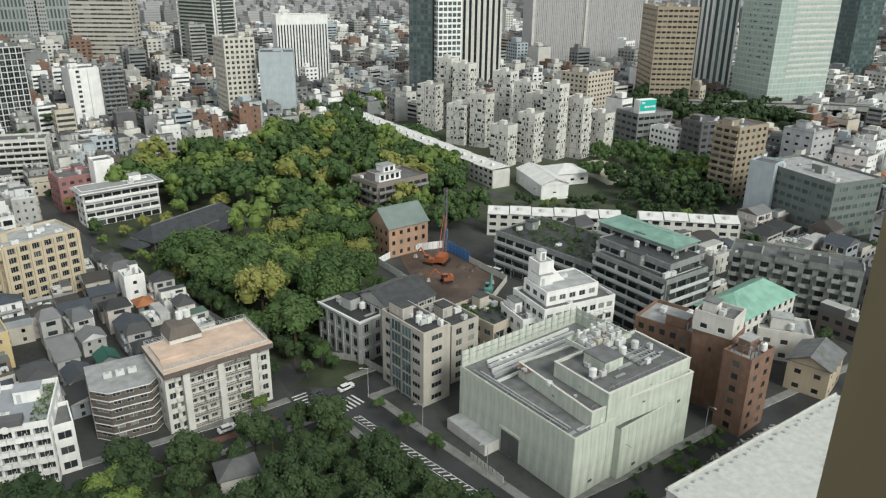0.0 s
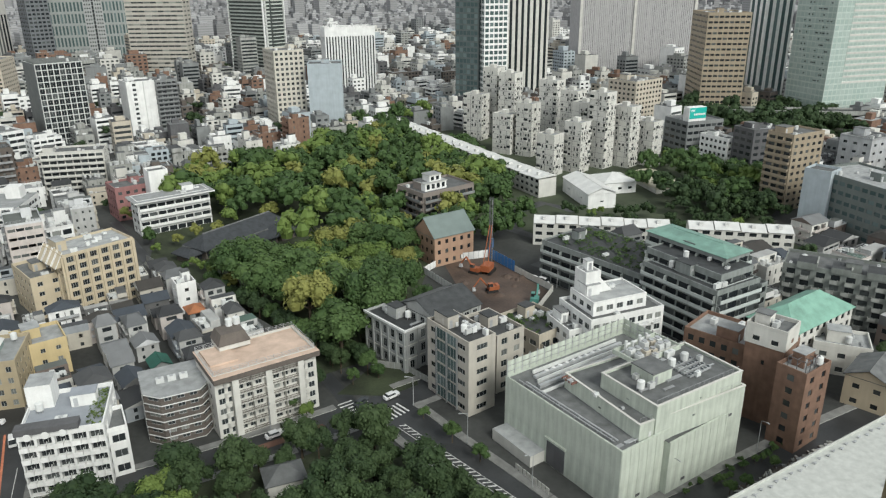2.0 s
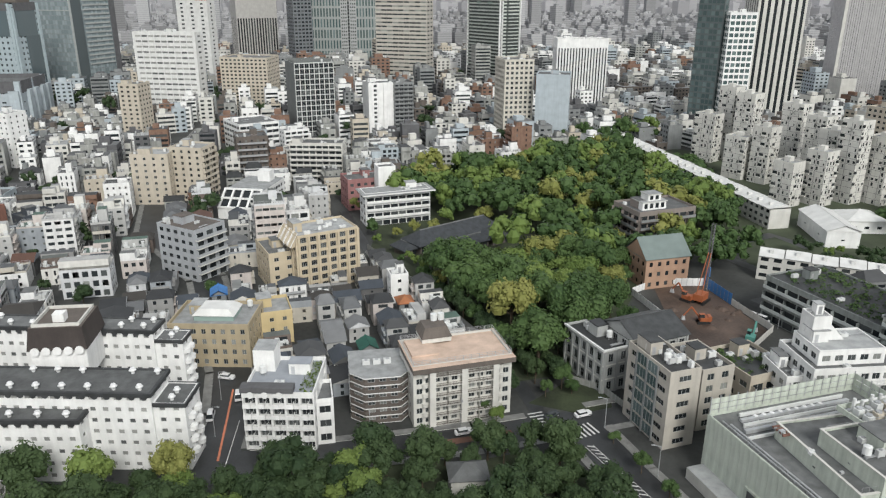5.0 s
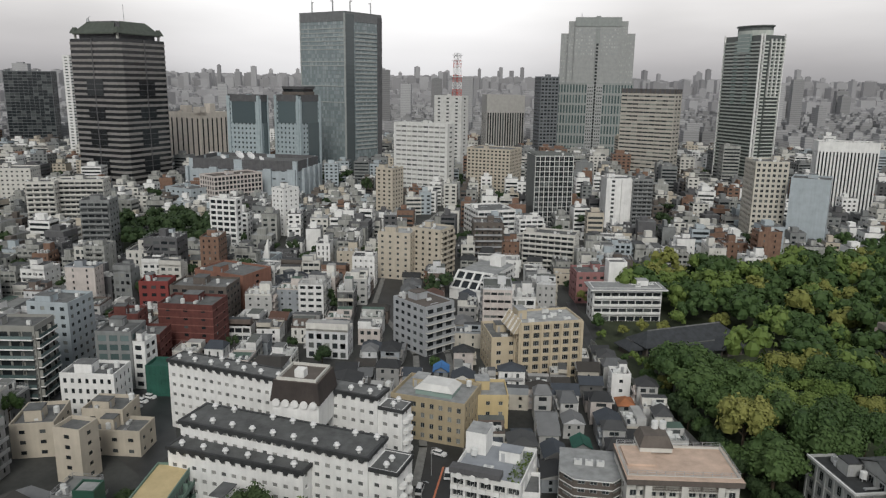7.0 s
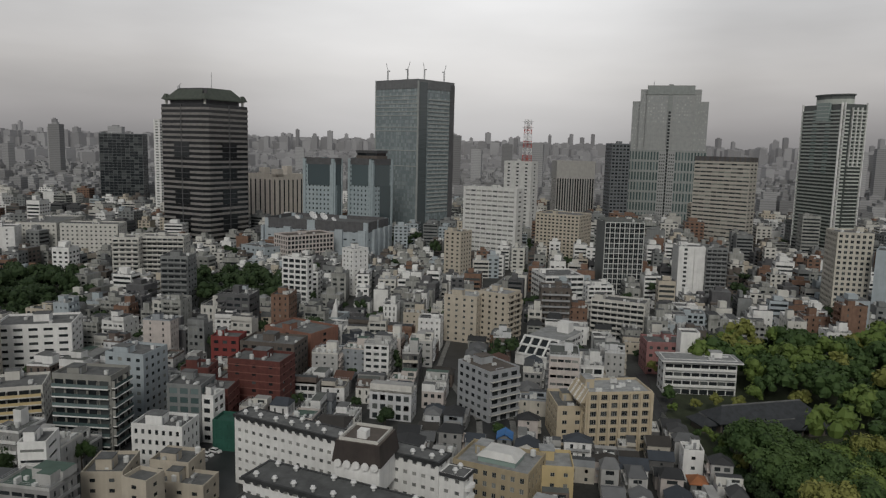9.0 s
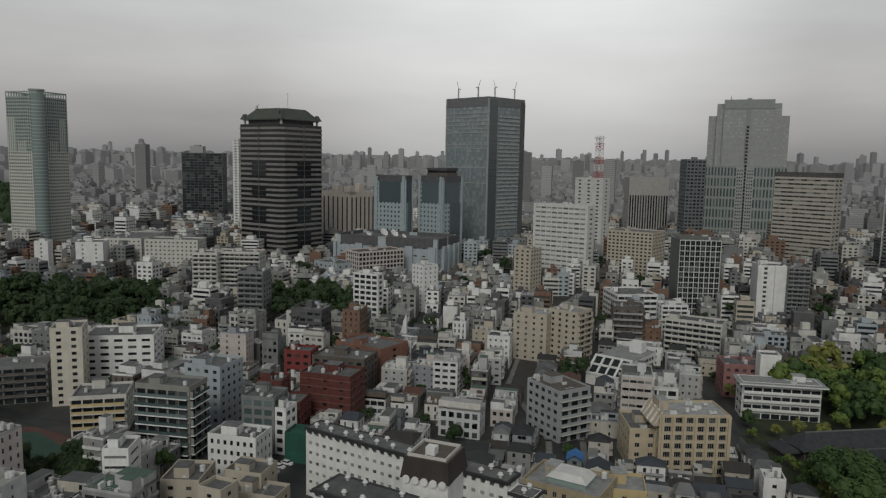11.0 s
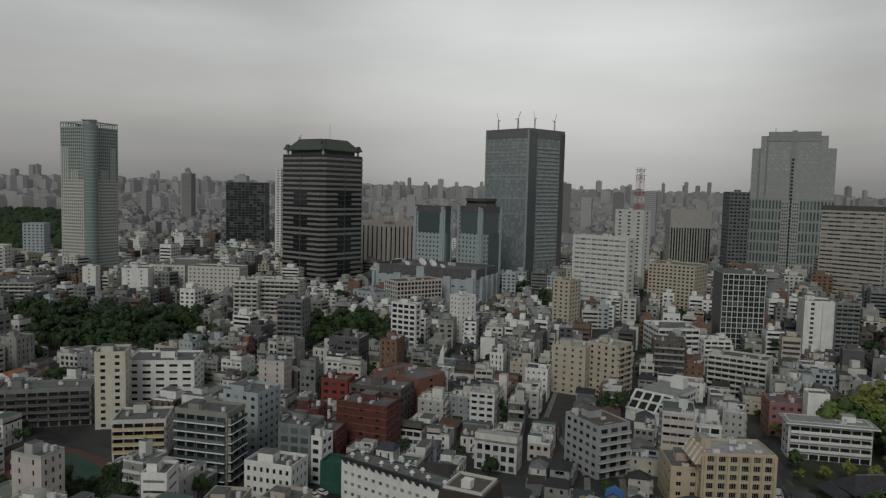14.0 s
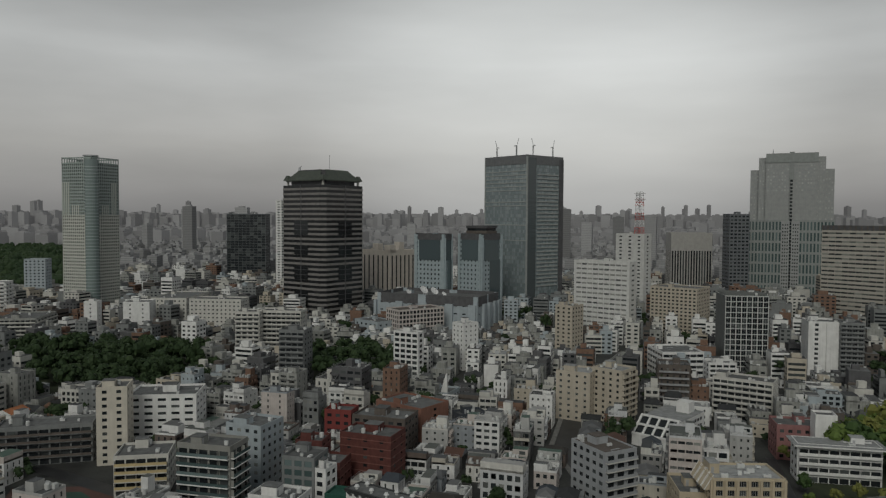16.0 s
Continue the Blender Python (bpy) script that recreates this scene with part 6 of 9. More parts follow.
block("dark_slab_tower", "grey apartment tower with glass balconies", "apartment tower", -226.8, 476.8, 39.4, 14.1, 18.0, 34.5, GREY, GLASS_DARK, fl=3.0, bay=3.0, ww=2.2, wh=1.4, clutter=4, balconies="A")
block("pale_tan_tower", "pale tan tower with a grid of square windows", "apartment tower", -148.6, 485.2, 33.0, 20.4, 25.1, 52.4, weathered("pale_tan_tile", (0.56, 0.53, 0.46)), GLASS_DARK, fl=3.25, bay=2.9, ww=1.9, wh=1.9, sill=0.8, depth=0.4, clutter=6)
block("grey_blank_slab", "windowless grey panel tower", "tower", -127.0, 485.8, 10.6, 22.2, 22.0, 44.0, BLUEGREY, GLASS_DARK, fl=44, bay=30, ww=0.6, wh=0.6, clutter=3)
block("white_fin_block", "white office block with close vertical fins", "office", -146.1, 623.0, 24.9, 42.8, 18.0, 58.0, WHITE, GLASS_DARK, fl=58, bay=2.4, ww=1.2, wh=47, sill=4, depth=0.8, near=False, clutter=7)
balcony_skyscraper(-227.4, 725.2, 59.4, 24.6, 51.0, 145.0)
stepped_tower(-491.3, 802.7, 28.7, 91.0)
banded_tower = block("banded_office", "pale grey office tower with thin dark window bands", "office tower", -296.1, 699.9, 92.9, 18.6, 55.0, 90.0, weathered("pale_grey_stone", (0.45, 0.425, 0.375), spread=0.1), GLASS, fl=3.9, bay=6, ww=5.8, wh=1.5, near=False, clutter=12, lip=0.5)
for key, (length, m) in sides(18.6, 55.0).items():
    s = Shape()
    s.box(0.5, 0.6, 90.4, length - 0.5, 1.2, 95.0, DARK, False, m)
    for q in range(int(length / 5) + 1):
        s.box(q * (length - 0.9) / int(length / 5), 0.0, 90.4, q * (length - 0.9) / int(length / 5) + 0.9, 0.6, 95.0, BROWN, True, m)
    part("roof_screen", s, banded_tower, "dark slatted roof screen")
block("dark_office_slab", "dark grey office slab", "office tower", -485.9, 757.6, 52.7, 22.6, 21.7, 105.5, weathered("slate_panel", (0.15, 0.16, 0.17)), GLASS_DARK, fl=4, bay=4, ww=3, wh=2, near=False, clutter=2)
block("ribbed_office", "broad office with dark ribs and pale crown", "office", -585.5, 785.8, 48.7, 50.6, 32.7, 77.8, weathered("pale_rib_concrete", (0.40, 0.39, 0.37)), GLASS_DARK, fl=70, bay=3.2, ww=1.9, wh=58, sill=2, near=False, clutter=4, lip=5)
block("broadcast_tower", "white tiled tower under a red and white mast", "office tower", -487.0, 609.3, 98.6, 14.6, 33.1, 83.8, weathered("white_tower_tile", (0.62, 0.62, 0.60)), GLASS_DARK, fl=3.8, bay=9, ww=3, wh=1.5, near=False, clutter=3)
block("white_office_slab", "white office slab with window bands", "office", -408.5, 492.7, 103.7, 13.9, 53.0, 62.8, weathered("white_office_tile", (0.66, 0.66, 0.64)), GLASS_CURTAIN, fl=4.2, bay=5.2, ww=4.7, wh=1.5, near=False, clutter=10, edge=2)
glass_skyscraper(-589.2, 541.2, 94.4, 59.2, 64.6, 167.5)
dark_banded_tower(-637.5, 323.7, 107.1, 54.1, 56.1, 131.0)
rounded_tower(-800.7, 151.9, 124.3, 36.0, 38.7, 152.8)
block("dark_broad_office", "dark broad office far off", "office", -1061.5, 442.4, 137.4, 19.8, 61.4, 103.4, weathered("charcoal_panel", (0.12, 0.13, 0.135)), GLASS_DARK, fl=4, bay=6, ww=5.7, wh=3.5, sill=0.2, depth=0.05, near=False, clutter=2)
panel_tower(-592.7, 434.7, 113.7, 14.9, 34.6, 81.9, False)
panel_tower(-566.4, 460.5, 100.9, 32.2, 29.9, 82.3, True)
dish_podium(-498.5, 401.4, 119.2, 52.0, 99.7, 28.0)
block("white_grid_building", "white building with a close window grid", "office", -515.3, 331.2, 87.3, 45.1, 22.0, 22.2, weathered("rosy_white_tile", (0.58, 0.53, 0.50)), GLASS_DARK, fl=3.7, bay=3.2, ww=2.75, wh=2.5, sill=0.6, depth=0.7, near=False, clutter=5, roof=BROWN)
block("low_panel_building", "low blue grey building with dishes", "building", -525.3, 316.5, 98.9, 20.0, 30.1, 12.3, BLUEGREY, GLASS_DARK, fl=4, bay=5, ww=2, wh=1.5, near=False, clutter=4)
block("cream_apartment_tower", "cream apartment tower with brown balconies", "apartment tower", -246.5, 269.3, 114.5, 16.0, 17.5, 23.7, BEIGE, GLASS_DARK, fl=2.95, bay=3.4, ww=1.3, wh=1.3, clutter=6, balconies="", group="cream apartment towers", roof=ROOF_PALE)
block("cream_apartment_tower", "cream apartment tower with brown balconies", "apartment tower", -234.9, 279.2, 102.1, 14.5, 16.4, 25.6, BEIGE, GLASS_DARK, fl=2.95, bay=3.4, ww=1.3, wh=1.3, clutter=6, balconies="A", group="cream apartment towers", roof=ROOF_PALE)
lattice_building(-194.3, 263.2, 102.4, 35.5, 18.3, 11.1)
block("grey_vaulted_building", "grey building with brown curved roof", "apartment", -170.0, 193.9, 81.2, 14.3, 19.0, 18.8, weathered("cool_grey_tile", (0.36, 0.375, 0.39)), GLASS_DARK, fl=3.0, bay=3.4, ww=2.0, wh=1.4, balconies="A", slab=OFFWHITE, clutter=5, roof=BROWN, lip=0.5)
block("banded_white_office", "white office with dark window bands under a long roof", "office", -284.4, 375.3, 57.2, 26.1, 28.0, 17.5, WHITE, GLASS_DARK, fl=3.5, bay=4.2, ww=4.0, wh=1.75, clutter=6, roof=ROOF_GREY)
block("white_terraced_block", "white small block with stepped balconies", "apartment", -251.2, 374.0, 51.9, 15.9, 10.1, 16.5, WHITE, GLASS_DARK, fl=2.8, bay=3.4, ww=2.4, wh=1.4, clutter=3, balconies="A")
block("white_low_block", "long low pale block with roof machines", "building", -220.0, 359.0, 81.5, 26.5, 30.0, 8.4, OFFWHITE, GLASS, fl=2.9, bay=3.0, ww=1.8, wh=1.3, clutter=8)
block("balcony_apartment_block", "white apartment block with deep balconies", "apartment", -192.3, 339.3, 109.6, 14.0, 28.5, 20.0, OFFWHITE, GLASS_DARK, fl=2.9, bay=3.4, ww=2, wh=1.4, clutter=5, balconies="B")
terrace_house = block("terrace_house", "white house with a flat overhanging roof at the park", "house", -145.0, 274.0, 41.9, 29.7, 10.1, 14.0, WHITE, GLASS_DARK, fl=3.5, bay=3.6, ww=2.8, wh=1.7, clutter=4, roof=ROOF_PALE, balconies="A")
s = Shape()
s.box(-1.6, -2.6, 14.2, 31.4, 10.8, 14.75, WHITE, True, top=ROOF_PALE)
part("roof_slab", s, terrace_house, "white overhanging roof slab")
block("pink_house", "dull pink house with black roof tank", "house", -163.6, 292.3, 43.2, 17.2, 14.0, 14.0, PINK, GLASS_DARK, fl=3.2, bay=3.2, ww=1.6, wh=1.4, clutter=4)
block("white_roof_tower", "blank white stair tower beside the pink house", "tower", -148.8, 294.6, 40.8, 8.1, 8.0, 21.0, WHITE, GLASS, fl=21, bay=9, ww=0.6, wh=0.6, clutter=0)
RED_LEDGE = weathered("pale_red_ledge", (0.20, 0.085, 0.07))
red_house = block("red_brick_building", "dark red brick building with paler storey ledges", "apartment", -227.3, 142.7, 123.9, 14.0, 20.8, 18.7, BRICK, GLASS_DARK, fl=2.9, bay=5.5, ww=1.6, wh=1.2, clutter=5, balconies="", group="red brick buildings", roof=ROOF_GREY)
storey_lines(red_house, 14.0, 20.8, 18.7, 2.9, RED_LEDGE)
red_house = block("red_brick_building", "dark red brick building with paler storey ledges", "apartment", -236.6, 119.4, 133.2, 10.0, 9.9, 19.0, BRICK, GLASS_DARK, fl=2.9, bay=4.6, ww=1.6, wh=1.2, clutter=5, balconies="", group="red brick buildings", roof=ROOF_GREY)
storey_lines(red_house, 10.0, 9.9, 19.0, 2.9, RED_LEDGE)
red_house = block("red_brick_building", "dark red brick building with paler storey ledges", "apartment", -227.4, 121.8, 131.8, 12.0, 14.2, 13.0, BRICK, GLASS_DARK, fl=2.9, bay=3.6, ww=1.6, wh=1.2, clutter=5, balconies="", group="red brick buildings", roof=ROOF_GREY)
storey_lines(red_house, 12.0, 14.2, 13.0, 2.9, RED_LEDGE)
block("red_brick_building", "salmon brown brick theatre block with blank walls", "apartment", -267.8, 184.1, 105.5, 19.7, 27.5, 14.3, weathered("salmon_brown_brick", (0.25, 0.125, 0.09), spread=0.2), GLASS_DARK, fl=2.9, bay=14, ww=2.2, wh=1.3, clutter=5, balconies="", group="red brick buildings", roof=ROOF_GREY)
block("red_brick_building", "brown brick building with small windows", "apartment", -255.2, 167.0, 124.8, 16.0, 24.1, 15.1, BROWN, GLASS_DARK, fl=2.9, bay=3.4, ww=2.2, wh=1.3, clutter=5, balconies="", group="red brick buildings", roof=ROOF_GREY)
block("bright_red_building", "bright red clad building with dark openings", "building", -275.4, 152.9, 131.0, 10.0, 12.1, 16.6, weathered("bright_red_panel", (0.21, 0.045, 0.04)), GLASS_DARK, fl=3.2, bay=3.0, ww=2.0, wh=1.4, clutter=3)
block("blue_black_building", "blue black tiled building with pale window rows", "building", -265.5, 204.2, 78.4, 13.9, 8.9, 9.1, weathered("blue_black_tile", (0.06, 0.07, 0.085)), GLASS, fl=3.4, bay=3.4, ww=1.8, wh=1.2, clutter=3)
spired = block("spired_hall", "pale blue building with white pointed spire", "building", -309.2, 229.4, 119.4, 16.0, 16.8, 7.0, BLUEGREY, GLASS_DARK, fl=3.4, bay=3.4, ww=1.8, wh=1.2, clutter=3)
s = Shape()
s.face([(0.5, 0.5, 2), (0.5, 6.0, 2), (0.5, 1.4, 18), (0.5, 0.9, 18)], WHITE)
s.face([(1.7, 0.5, 2), (1.7, 0.9, 18), (1.7, 1.4, 18), (1.7, 6.0, 2)], WHITE)
for a, b in (((0.5, 2), (0.9, 18)), ((6.0, 2), (1.4, 18))):
    s.face([(0.5, a[0], a[1]), (0.5, b[0], b[1]), (1.7, b[0], b[1]), (1.7, a[0], a[1])], WHITE)
part("spire", s, spired, "white spire")
block("netted_scaffold", "house wrapped in green building net", "building", -206.8, 113.6, 127.2, 8.0, 8.2, 9.5, NET_GREEN, NET_GREEN, fl=3, bay=3, ww=2, wh=1.5, clutter=0, near=False, roof=NET_GREEN)
cream_terraces = block("cream_terraced_building", "cream concrete house stepping down in terraces", "apartment", -174.9, 71.0, -242.2, 7.0, 7.5, 14.0, BEIGE, GLASS_DARK, fl=3.0, bay=3.6, ww=1.5, wh=1.1, clutter=0, lip=1.0)
join_into(cream_terraces, block("cream_terraced_building", "cream concrete house stepping down in terraces", "apartment", -194.8, 72.9, 139.5, 14.0, 11.1, 9.0, BEIGE, GLASS_DARK, fl=3.0, bay=3.6, ww=1.5, wh=1.1, clutter=4, lip=1.0))
join_into(cream_terraces, block("cream_terraced_building", "cream concrete house stepping down in terraces", "apartment", -186.4, 87.6, 126.8, 10.0, 11.6, 10.0, BEIGE, GLASS_DARK, fl=3.0, bay=3.6, ww=1.5, wh=1.1, clutter=4, lip=1.0))
join_into(cream_terraces, block("cream_terraced_building", "cream concrete house stepping down in terraces", "apartment", -177.6, 87.5, 125.8, 9.0, 14.3, 6.5, BEIGE, GLASS_DARK, fl=3.0, bay=3.6, ww=1.5, wh=1.1, clutter=4, lip=1.0))
block("white_side_house", "white house with a brown roof terrace", "house", -205.2, 94.7, 127.2, 11.0, 16.5, 13.0, WHITE, GLASS_DARK, fl=3.2, bay=2.2, ww=1.0, wh=1.5, clutter=4)
block("slim_glass_office", "slim grey office with greenish window bands", "office", -221.1, 108.8, 129.8, 12.0, 11.7, 18.9, GREY, GLASS_GREEN, fl=3.1, bay=3.0, ww=2.7, wh=2.0, sill=0.7, clutter=5)
block("white_slim_house", "slim white house with slanted dark windows", "house", -218.0, 111.5, 122.9, 7.6, 4.7, 15.5, WHITE, GLASS_DARK, fl=3.0, bay=3.4, ww=2.2, wh=1.6, clutter=2)
block("stepped_blue_grey_house", "pale blue grey house stepping down", "apartment", -250.0, 102.0, 122.8, 14.6, 15.1, 24.0, BLUEGREY, GLASS, fl=3.0, bay=3.2, ww=1.6, wh=1.3, clutter=5)
block("white_apartment_tower", "white apartment house with long window rows", "apartment", -314.6, 99.6, 150.4, 20.0, 28.5, 23.4, WHITE, GLASS_DARK, fl=2.9, bay=5.2, ww=3.4, wh=1.15, clutter=5, roof=ROOF_GREY)
block("cream_slim_tower", "slim cream apartment tower with window columns", "apartment tower", -312.0, 71.1, 157.2, 14.0, 11.6, 30.9, weathered("warm_white_tile", (0.62, 0.58, 0.50)), GLASS_DARK, fl=2.9, bay=4.6, ww=1.8, wh=1.3, clutter=4)
block("ochre_balcony_block", "cream block with ochre balcony fronts", "apartment", -269.7, 75.2, 154.4, 16.0, 18.6, 13.9, OFFWHITE, GLASS_DARK, fl=3.0, bay=3.4, ww=2, wh=1.4, clutter=4, balconies="B", balc_mat=YELLOW, slab=OFFWHITE)
block("grey_apartment_building", "grey apartment house with open balconies", "apartment", -230.3, 83.6, 130.0, 11.6, 19.4, 25.0, weathered("warm_grey_tile", (0.27, 0.27, 0.25)), GLASS_DARK, fl=3.0, bay=3.4, ww=2, wh=1.4, clutter=5, balconies="AB", roof=ROOF_GREY, slab=WHITE, balc_mat=GLASS_GREEN)
block("white_louvred_house", "white house with stacked louvre bands", "house", -207.1, 57.8, 144.4, 10.0, 7.2, 18.0, WHITE, GLASS, fl=3.0, bay=6.6, ww=6, wh=0.8, clutter=1)
block("long_brown_block", "long grey and brown apartment block with balconies", "apartment", -324.4, 60.6, 159.4, 14.0, 35.9, 15.0, GREY, GLASS_DARK, fl=3.0, bay=3.6, ww=2.4, wh=1.4, clutter=6, balconies="B", balc_mat=BROWN)
block("grey_mid_tower", "grey apartment tower with balconies", "apartment tower", -388.2, 184.9, 134.5, 14.0, 15.3, 34.0, GREY, GLASS_DARK, fl=3.0, bay=3.4, ww=2.0, wh=1.3, near=False, clutter=3, balconies="B")
block("black_glass_house", "dark glazed house with a white end wall", "office", -355.5, 241.9, 115.8, 6.8, 16.9, 32.0, WHITE, GLASS_DARK, fl=3.2, bay=3.4, ww=3.1, wh=1.9, near=False, clutter=3)
block("white_slim_tower", "slim white tower with small windows", "apartment tower", -379.4, 294.0, 94.2, 13.2, 11.2, 30.2, WHITE, GLASS_DARK, fl=3.1, bay=3.1, ww=1.1, wh=1.1, near=False, clutter=3)
block("tan_block", "tan apartment block with small windows", "apartment", -374.3, 389.2, 103.9, 16.4, 14.1, 36.0, BEIGE, GLASS_DARK, fl=3.1, bay=3.4, ww=1.8, wh=1.3, near=False, clutter=4)
block("broad_beige_block", "broad beige apartment slab", "apartment", -365.3, 525.5, 104.8, 30.3, 40.4, 42.0, BEIGE, GLASS_DARK, fl=3.1, bay=3.4, ww=2.0, wh=1.4, near=False, clutter=5)
block("mid_rise_apartment", "pale apartment house with dense balconies", "apartment", -481.6, 196.1, 141.8, 16.0, 17.1, 34.0, OFFWHITE, GLASS_DARK, fl=3.0, bay=3.4, ww=2.0, wh=1.3, near=False, clutter=4, balconies="B")
block("mid_rise_apartment", "broad pale apartment house", "apartment", -470.4, 221.6, 138.8, 16.0, 31.4, 34.0, OFFWHITE, GLASS_DARK, fl=3.0, bay=3.4, ww=2.0, wh=1.3, near=False, clutter=4, balconies="B")
block("white_slab_house", "blank white slab house among lower ones", "apartment", -619.9, 159.2, 151.6, 20.0, 20.4, 30.0, WHITE, GLASS_DARK, fl=3.2, bay=8, ww=1.2, wh=1.2, near=False, clutter=2)
block("white_flats", "white block of flats with window rows", "apartment", -631.4, 192.1, 143.1, 58.8, 30.4, 30.0, OFFWHITE, GLASS_DARK, fl=3.2, bay=3.4, ww=1.4, wh=1.15, near=False, clutter=5)
block("white_flats", "white block of flats with window rows", "apartment", -579.6, 220.1, 139.2, 20.0, 43.3, 32.0, OFFWHITE, GLASS_DARK, fl=3.2, bay=3.4, ww=1.4, wh=1.15, near=False, clutter=5)
block("white_slab_house", "blank white slab house among lower ones", "apartment", -628.3, 121.7, 149.0, 10.0, 10.1, 32.0, WHITE, GLASS_DARK, fl=3.2, bay=8, ww=1.2, wh=1.2, near=False, clutter=2)
block("white_flats", "long grey block of flats with balcony rows", "apartment", -634.9, 80.3, 152.8, 42.5, 30.6, 21.0, CONCRETE, GLASS_DARK, fl=3.2, bay=3.4, ww=2.0, wh=1.4, near=False, clutter=5, balconies="AB", balc_mat=OFFWHITE)
block("white_flats", "white block of flats with window rows", "apartment", -756.6, 71.3, 154.6, 20.0, 21.1, 40.0, WHITE, GLASS_DARK, fl=3.2, bay=3.4, ww=2.0, wh=1.4, near=False, clutter=5, balconies="AB")
high_rise = block("cream_high_rise", "cream high-rise flats with vertical shafts", "apartment tower", -703.7, 440.1, 103.0, 41.8, 45.4, 62.2, weathered("pale_cream_tile", (0.60, 0.55, 0.49)), GLASS_DARK, fl=62, bay=6.8, ww=2.2, wh=54, sill=3, near=False, clutter=4)
s = Shape()
s.box(0, 0, 60, 9, 9, 69, bpy.data.materials["pale_cream_tile"])
part("stair_shaft", s, high_rise)
s = Shape()
s.box(18, 3, 60, 26, 11, 72, bpy.data.materials["pale_cream_tile"])
part("stair_shaft", s, high_rise)
s = Shape()
s.box(3, 22, 60, 11, 31, 70, bpy.data.materials["pale_cream_tile"])
part("stair_shaft", s, high_rise)
block("far_white_tower", "slim white ladder tower far off", "office tower", -915.0, 403.5, 116.2, 4.6, 9.6, 121.7, WHITE, GLASS, fl=3.5, bay=5, ww=4, wh=1.4, near=False, clutter=0)
block("far_grey_tower", "grey tower far off over trees", "tower", -990.8, 135.6, 152.2, 20.0, 23.9, 47.3, BLUEGREY, GLASS_DARK, fl=3.6, bay=4, ww=2, wh=1.6, near=False, clutter=0)
ribbed_tower(73.1, 744.2, 8.4, 51.5, 93.5, 150.0)
block("dark_glass_tower", "dark green glass tower", "office tower", -17.6, 559.7, 61.8, 5.4, 19.6, 120.0, weathered("dark_mullion", (0.10, 0.12, 0.12)), GLASS_GREEN, fl=4, bay=3, ww=2.7, wh=2.8, near=False, clutter=2)
block("banded_glass_tower", "glass tower with white floor bands", "office tower", -13.1, 554.8, 21.4, 18.4, 30.0, 82.7, WHITE, GLASS_GREEN, fl=3.9, bay=3, ww=2.8, wh=2.5, sill=0.5, near=False, clutter=2)
block("slim_ribbed_tower", "pale tower with vertical dark window strips", "office tower", 3.6, 590.0, 17.7, 33.6, 30.0, 130.0, OFFWHITE, GLASS_DARK, fl=130, bay=4.2, ww=2.2, wh=122, sill=4, near=False, clutter=2)
block("brown_office_block", "brown stone office with window bands", "office", 140.3, 542.1, 1.5, 29.5, 39.8, 72.4, TAN, GLASS_DARK, fl=3.6, bay=3.4, ww=2.9, wh=1.4, near=False, clutter=6)
glass_tower = block("pale_glass_tower", "pale green glass tower with fine floor lines", "office tower", 218.1, 525.1, 23.4, 54.5, 35.0, 120.0, weathered("pale_mullion", (0.45, 0.52, 0.48)), glazing("even_pale_green_glass", (0.34, 0.42, 0.385), (0.40, 0.475, 0.44), 0.5, 0.15), fl=3.9, bay=3.4, ww=3.1, wh=3.0, sill=0.5, near=False, clutter=2, depth=0.08)
rnd_d = random.Random(8)
for k in range(7, 30):
    s = Shape()
    for q in range(rnd_d.randint(2, 8)):
        y0 = rnd_d.choice((3.0, 8.5, 20.0)) + q * 1.5
        s.box(-0.12, min(y0, 33.0), k * 3.9 + 1.2, 0.02, min(y0, 33.0) + 1.0, k * 3.9 + 2.1, GLASS_DARK, True)
    part("open_louvre", s, glass_tower, "row of dark open louvres")
    s = Shape()
    s.box(14.0, -0.25, k * 3.9, 54.0, 0.02, k * 3.9 + 1.3, OFFWHITE, True)
    part("floor_band", s, glass_tower, "pale floor band")
block("striped_tower", "white tower with dark vertical glass strips", "office tower", 195.4, 593.1, 21.8, 25.1, 18.8, 120.0, WHITE, GLASS_GREEN, fl=120, bay=5.5, ww=3.2, wh=112, sill=4, near=False, clutter=2)
# added block standing in for a dark green reflection in the window
block("dark_teal_tower", "dark teal glass tower", "office tower", 366.0, 711.0, 12.7, 25.4, 25.4, 134.0, weathered("reflection_teal", (0.08, 0.12, 0.12)), GLASS_GREEN, fl=4, bay=3, ww=2.7, wh=3, near=False, clutter=2)
block("grey_green_office", "dull grey green office block with wide roof", "office", 145.0, 272.8, 24.0, 25.9, 40.1, 22.5, weathered("grey_green_panel", (0.15, 0.17, 0.16)), GLASS_GREEN, fl=3.6, bay=3.4, ww=2.6, wh=1.6, clutter=8, roof=ROOF_PALE)
block("pale_shaft", "pale blank stair shaft", "tower", 131.3, 296.0, 46.1, 10.0, 10.5, 24.0, BLUEGREY, GLASS_DARK, fl=24, bay=12, ww=0.5, wh=0.5, clutter=0)
block("brown_apartment_tower", "tan apartment tower with curved balconies", "apartment tower", 124.9, 322.2, 33.8, 20.6, 13.0, 33.3, TAN, GLASS_DARK, fl=3.0, bay=3.4, ww=2.0, wh=1.4, near=False, clutter=6, balconies="B")
block("small_white_office", "white office with square windows", "office", 118.6, 391.7, 33.2, 7.7, 18.7, 16.9, WHITE, GLASS_DARK, fl=3.3, bay=2.8, ww=1.7, wh=1.5, near=False, clutter=4)
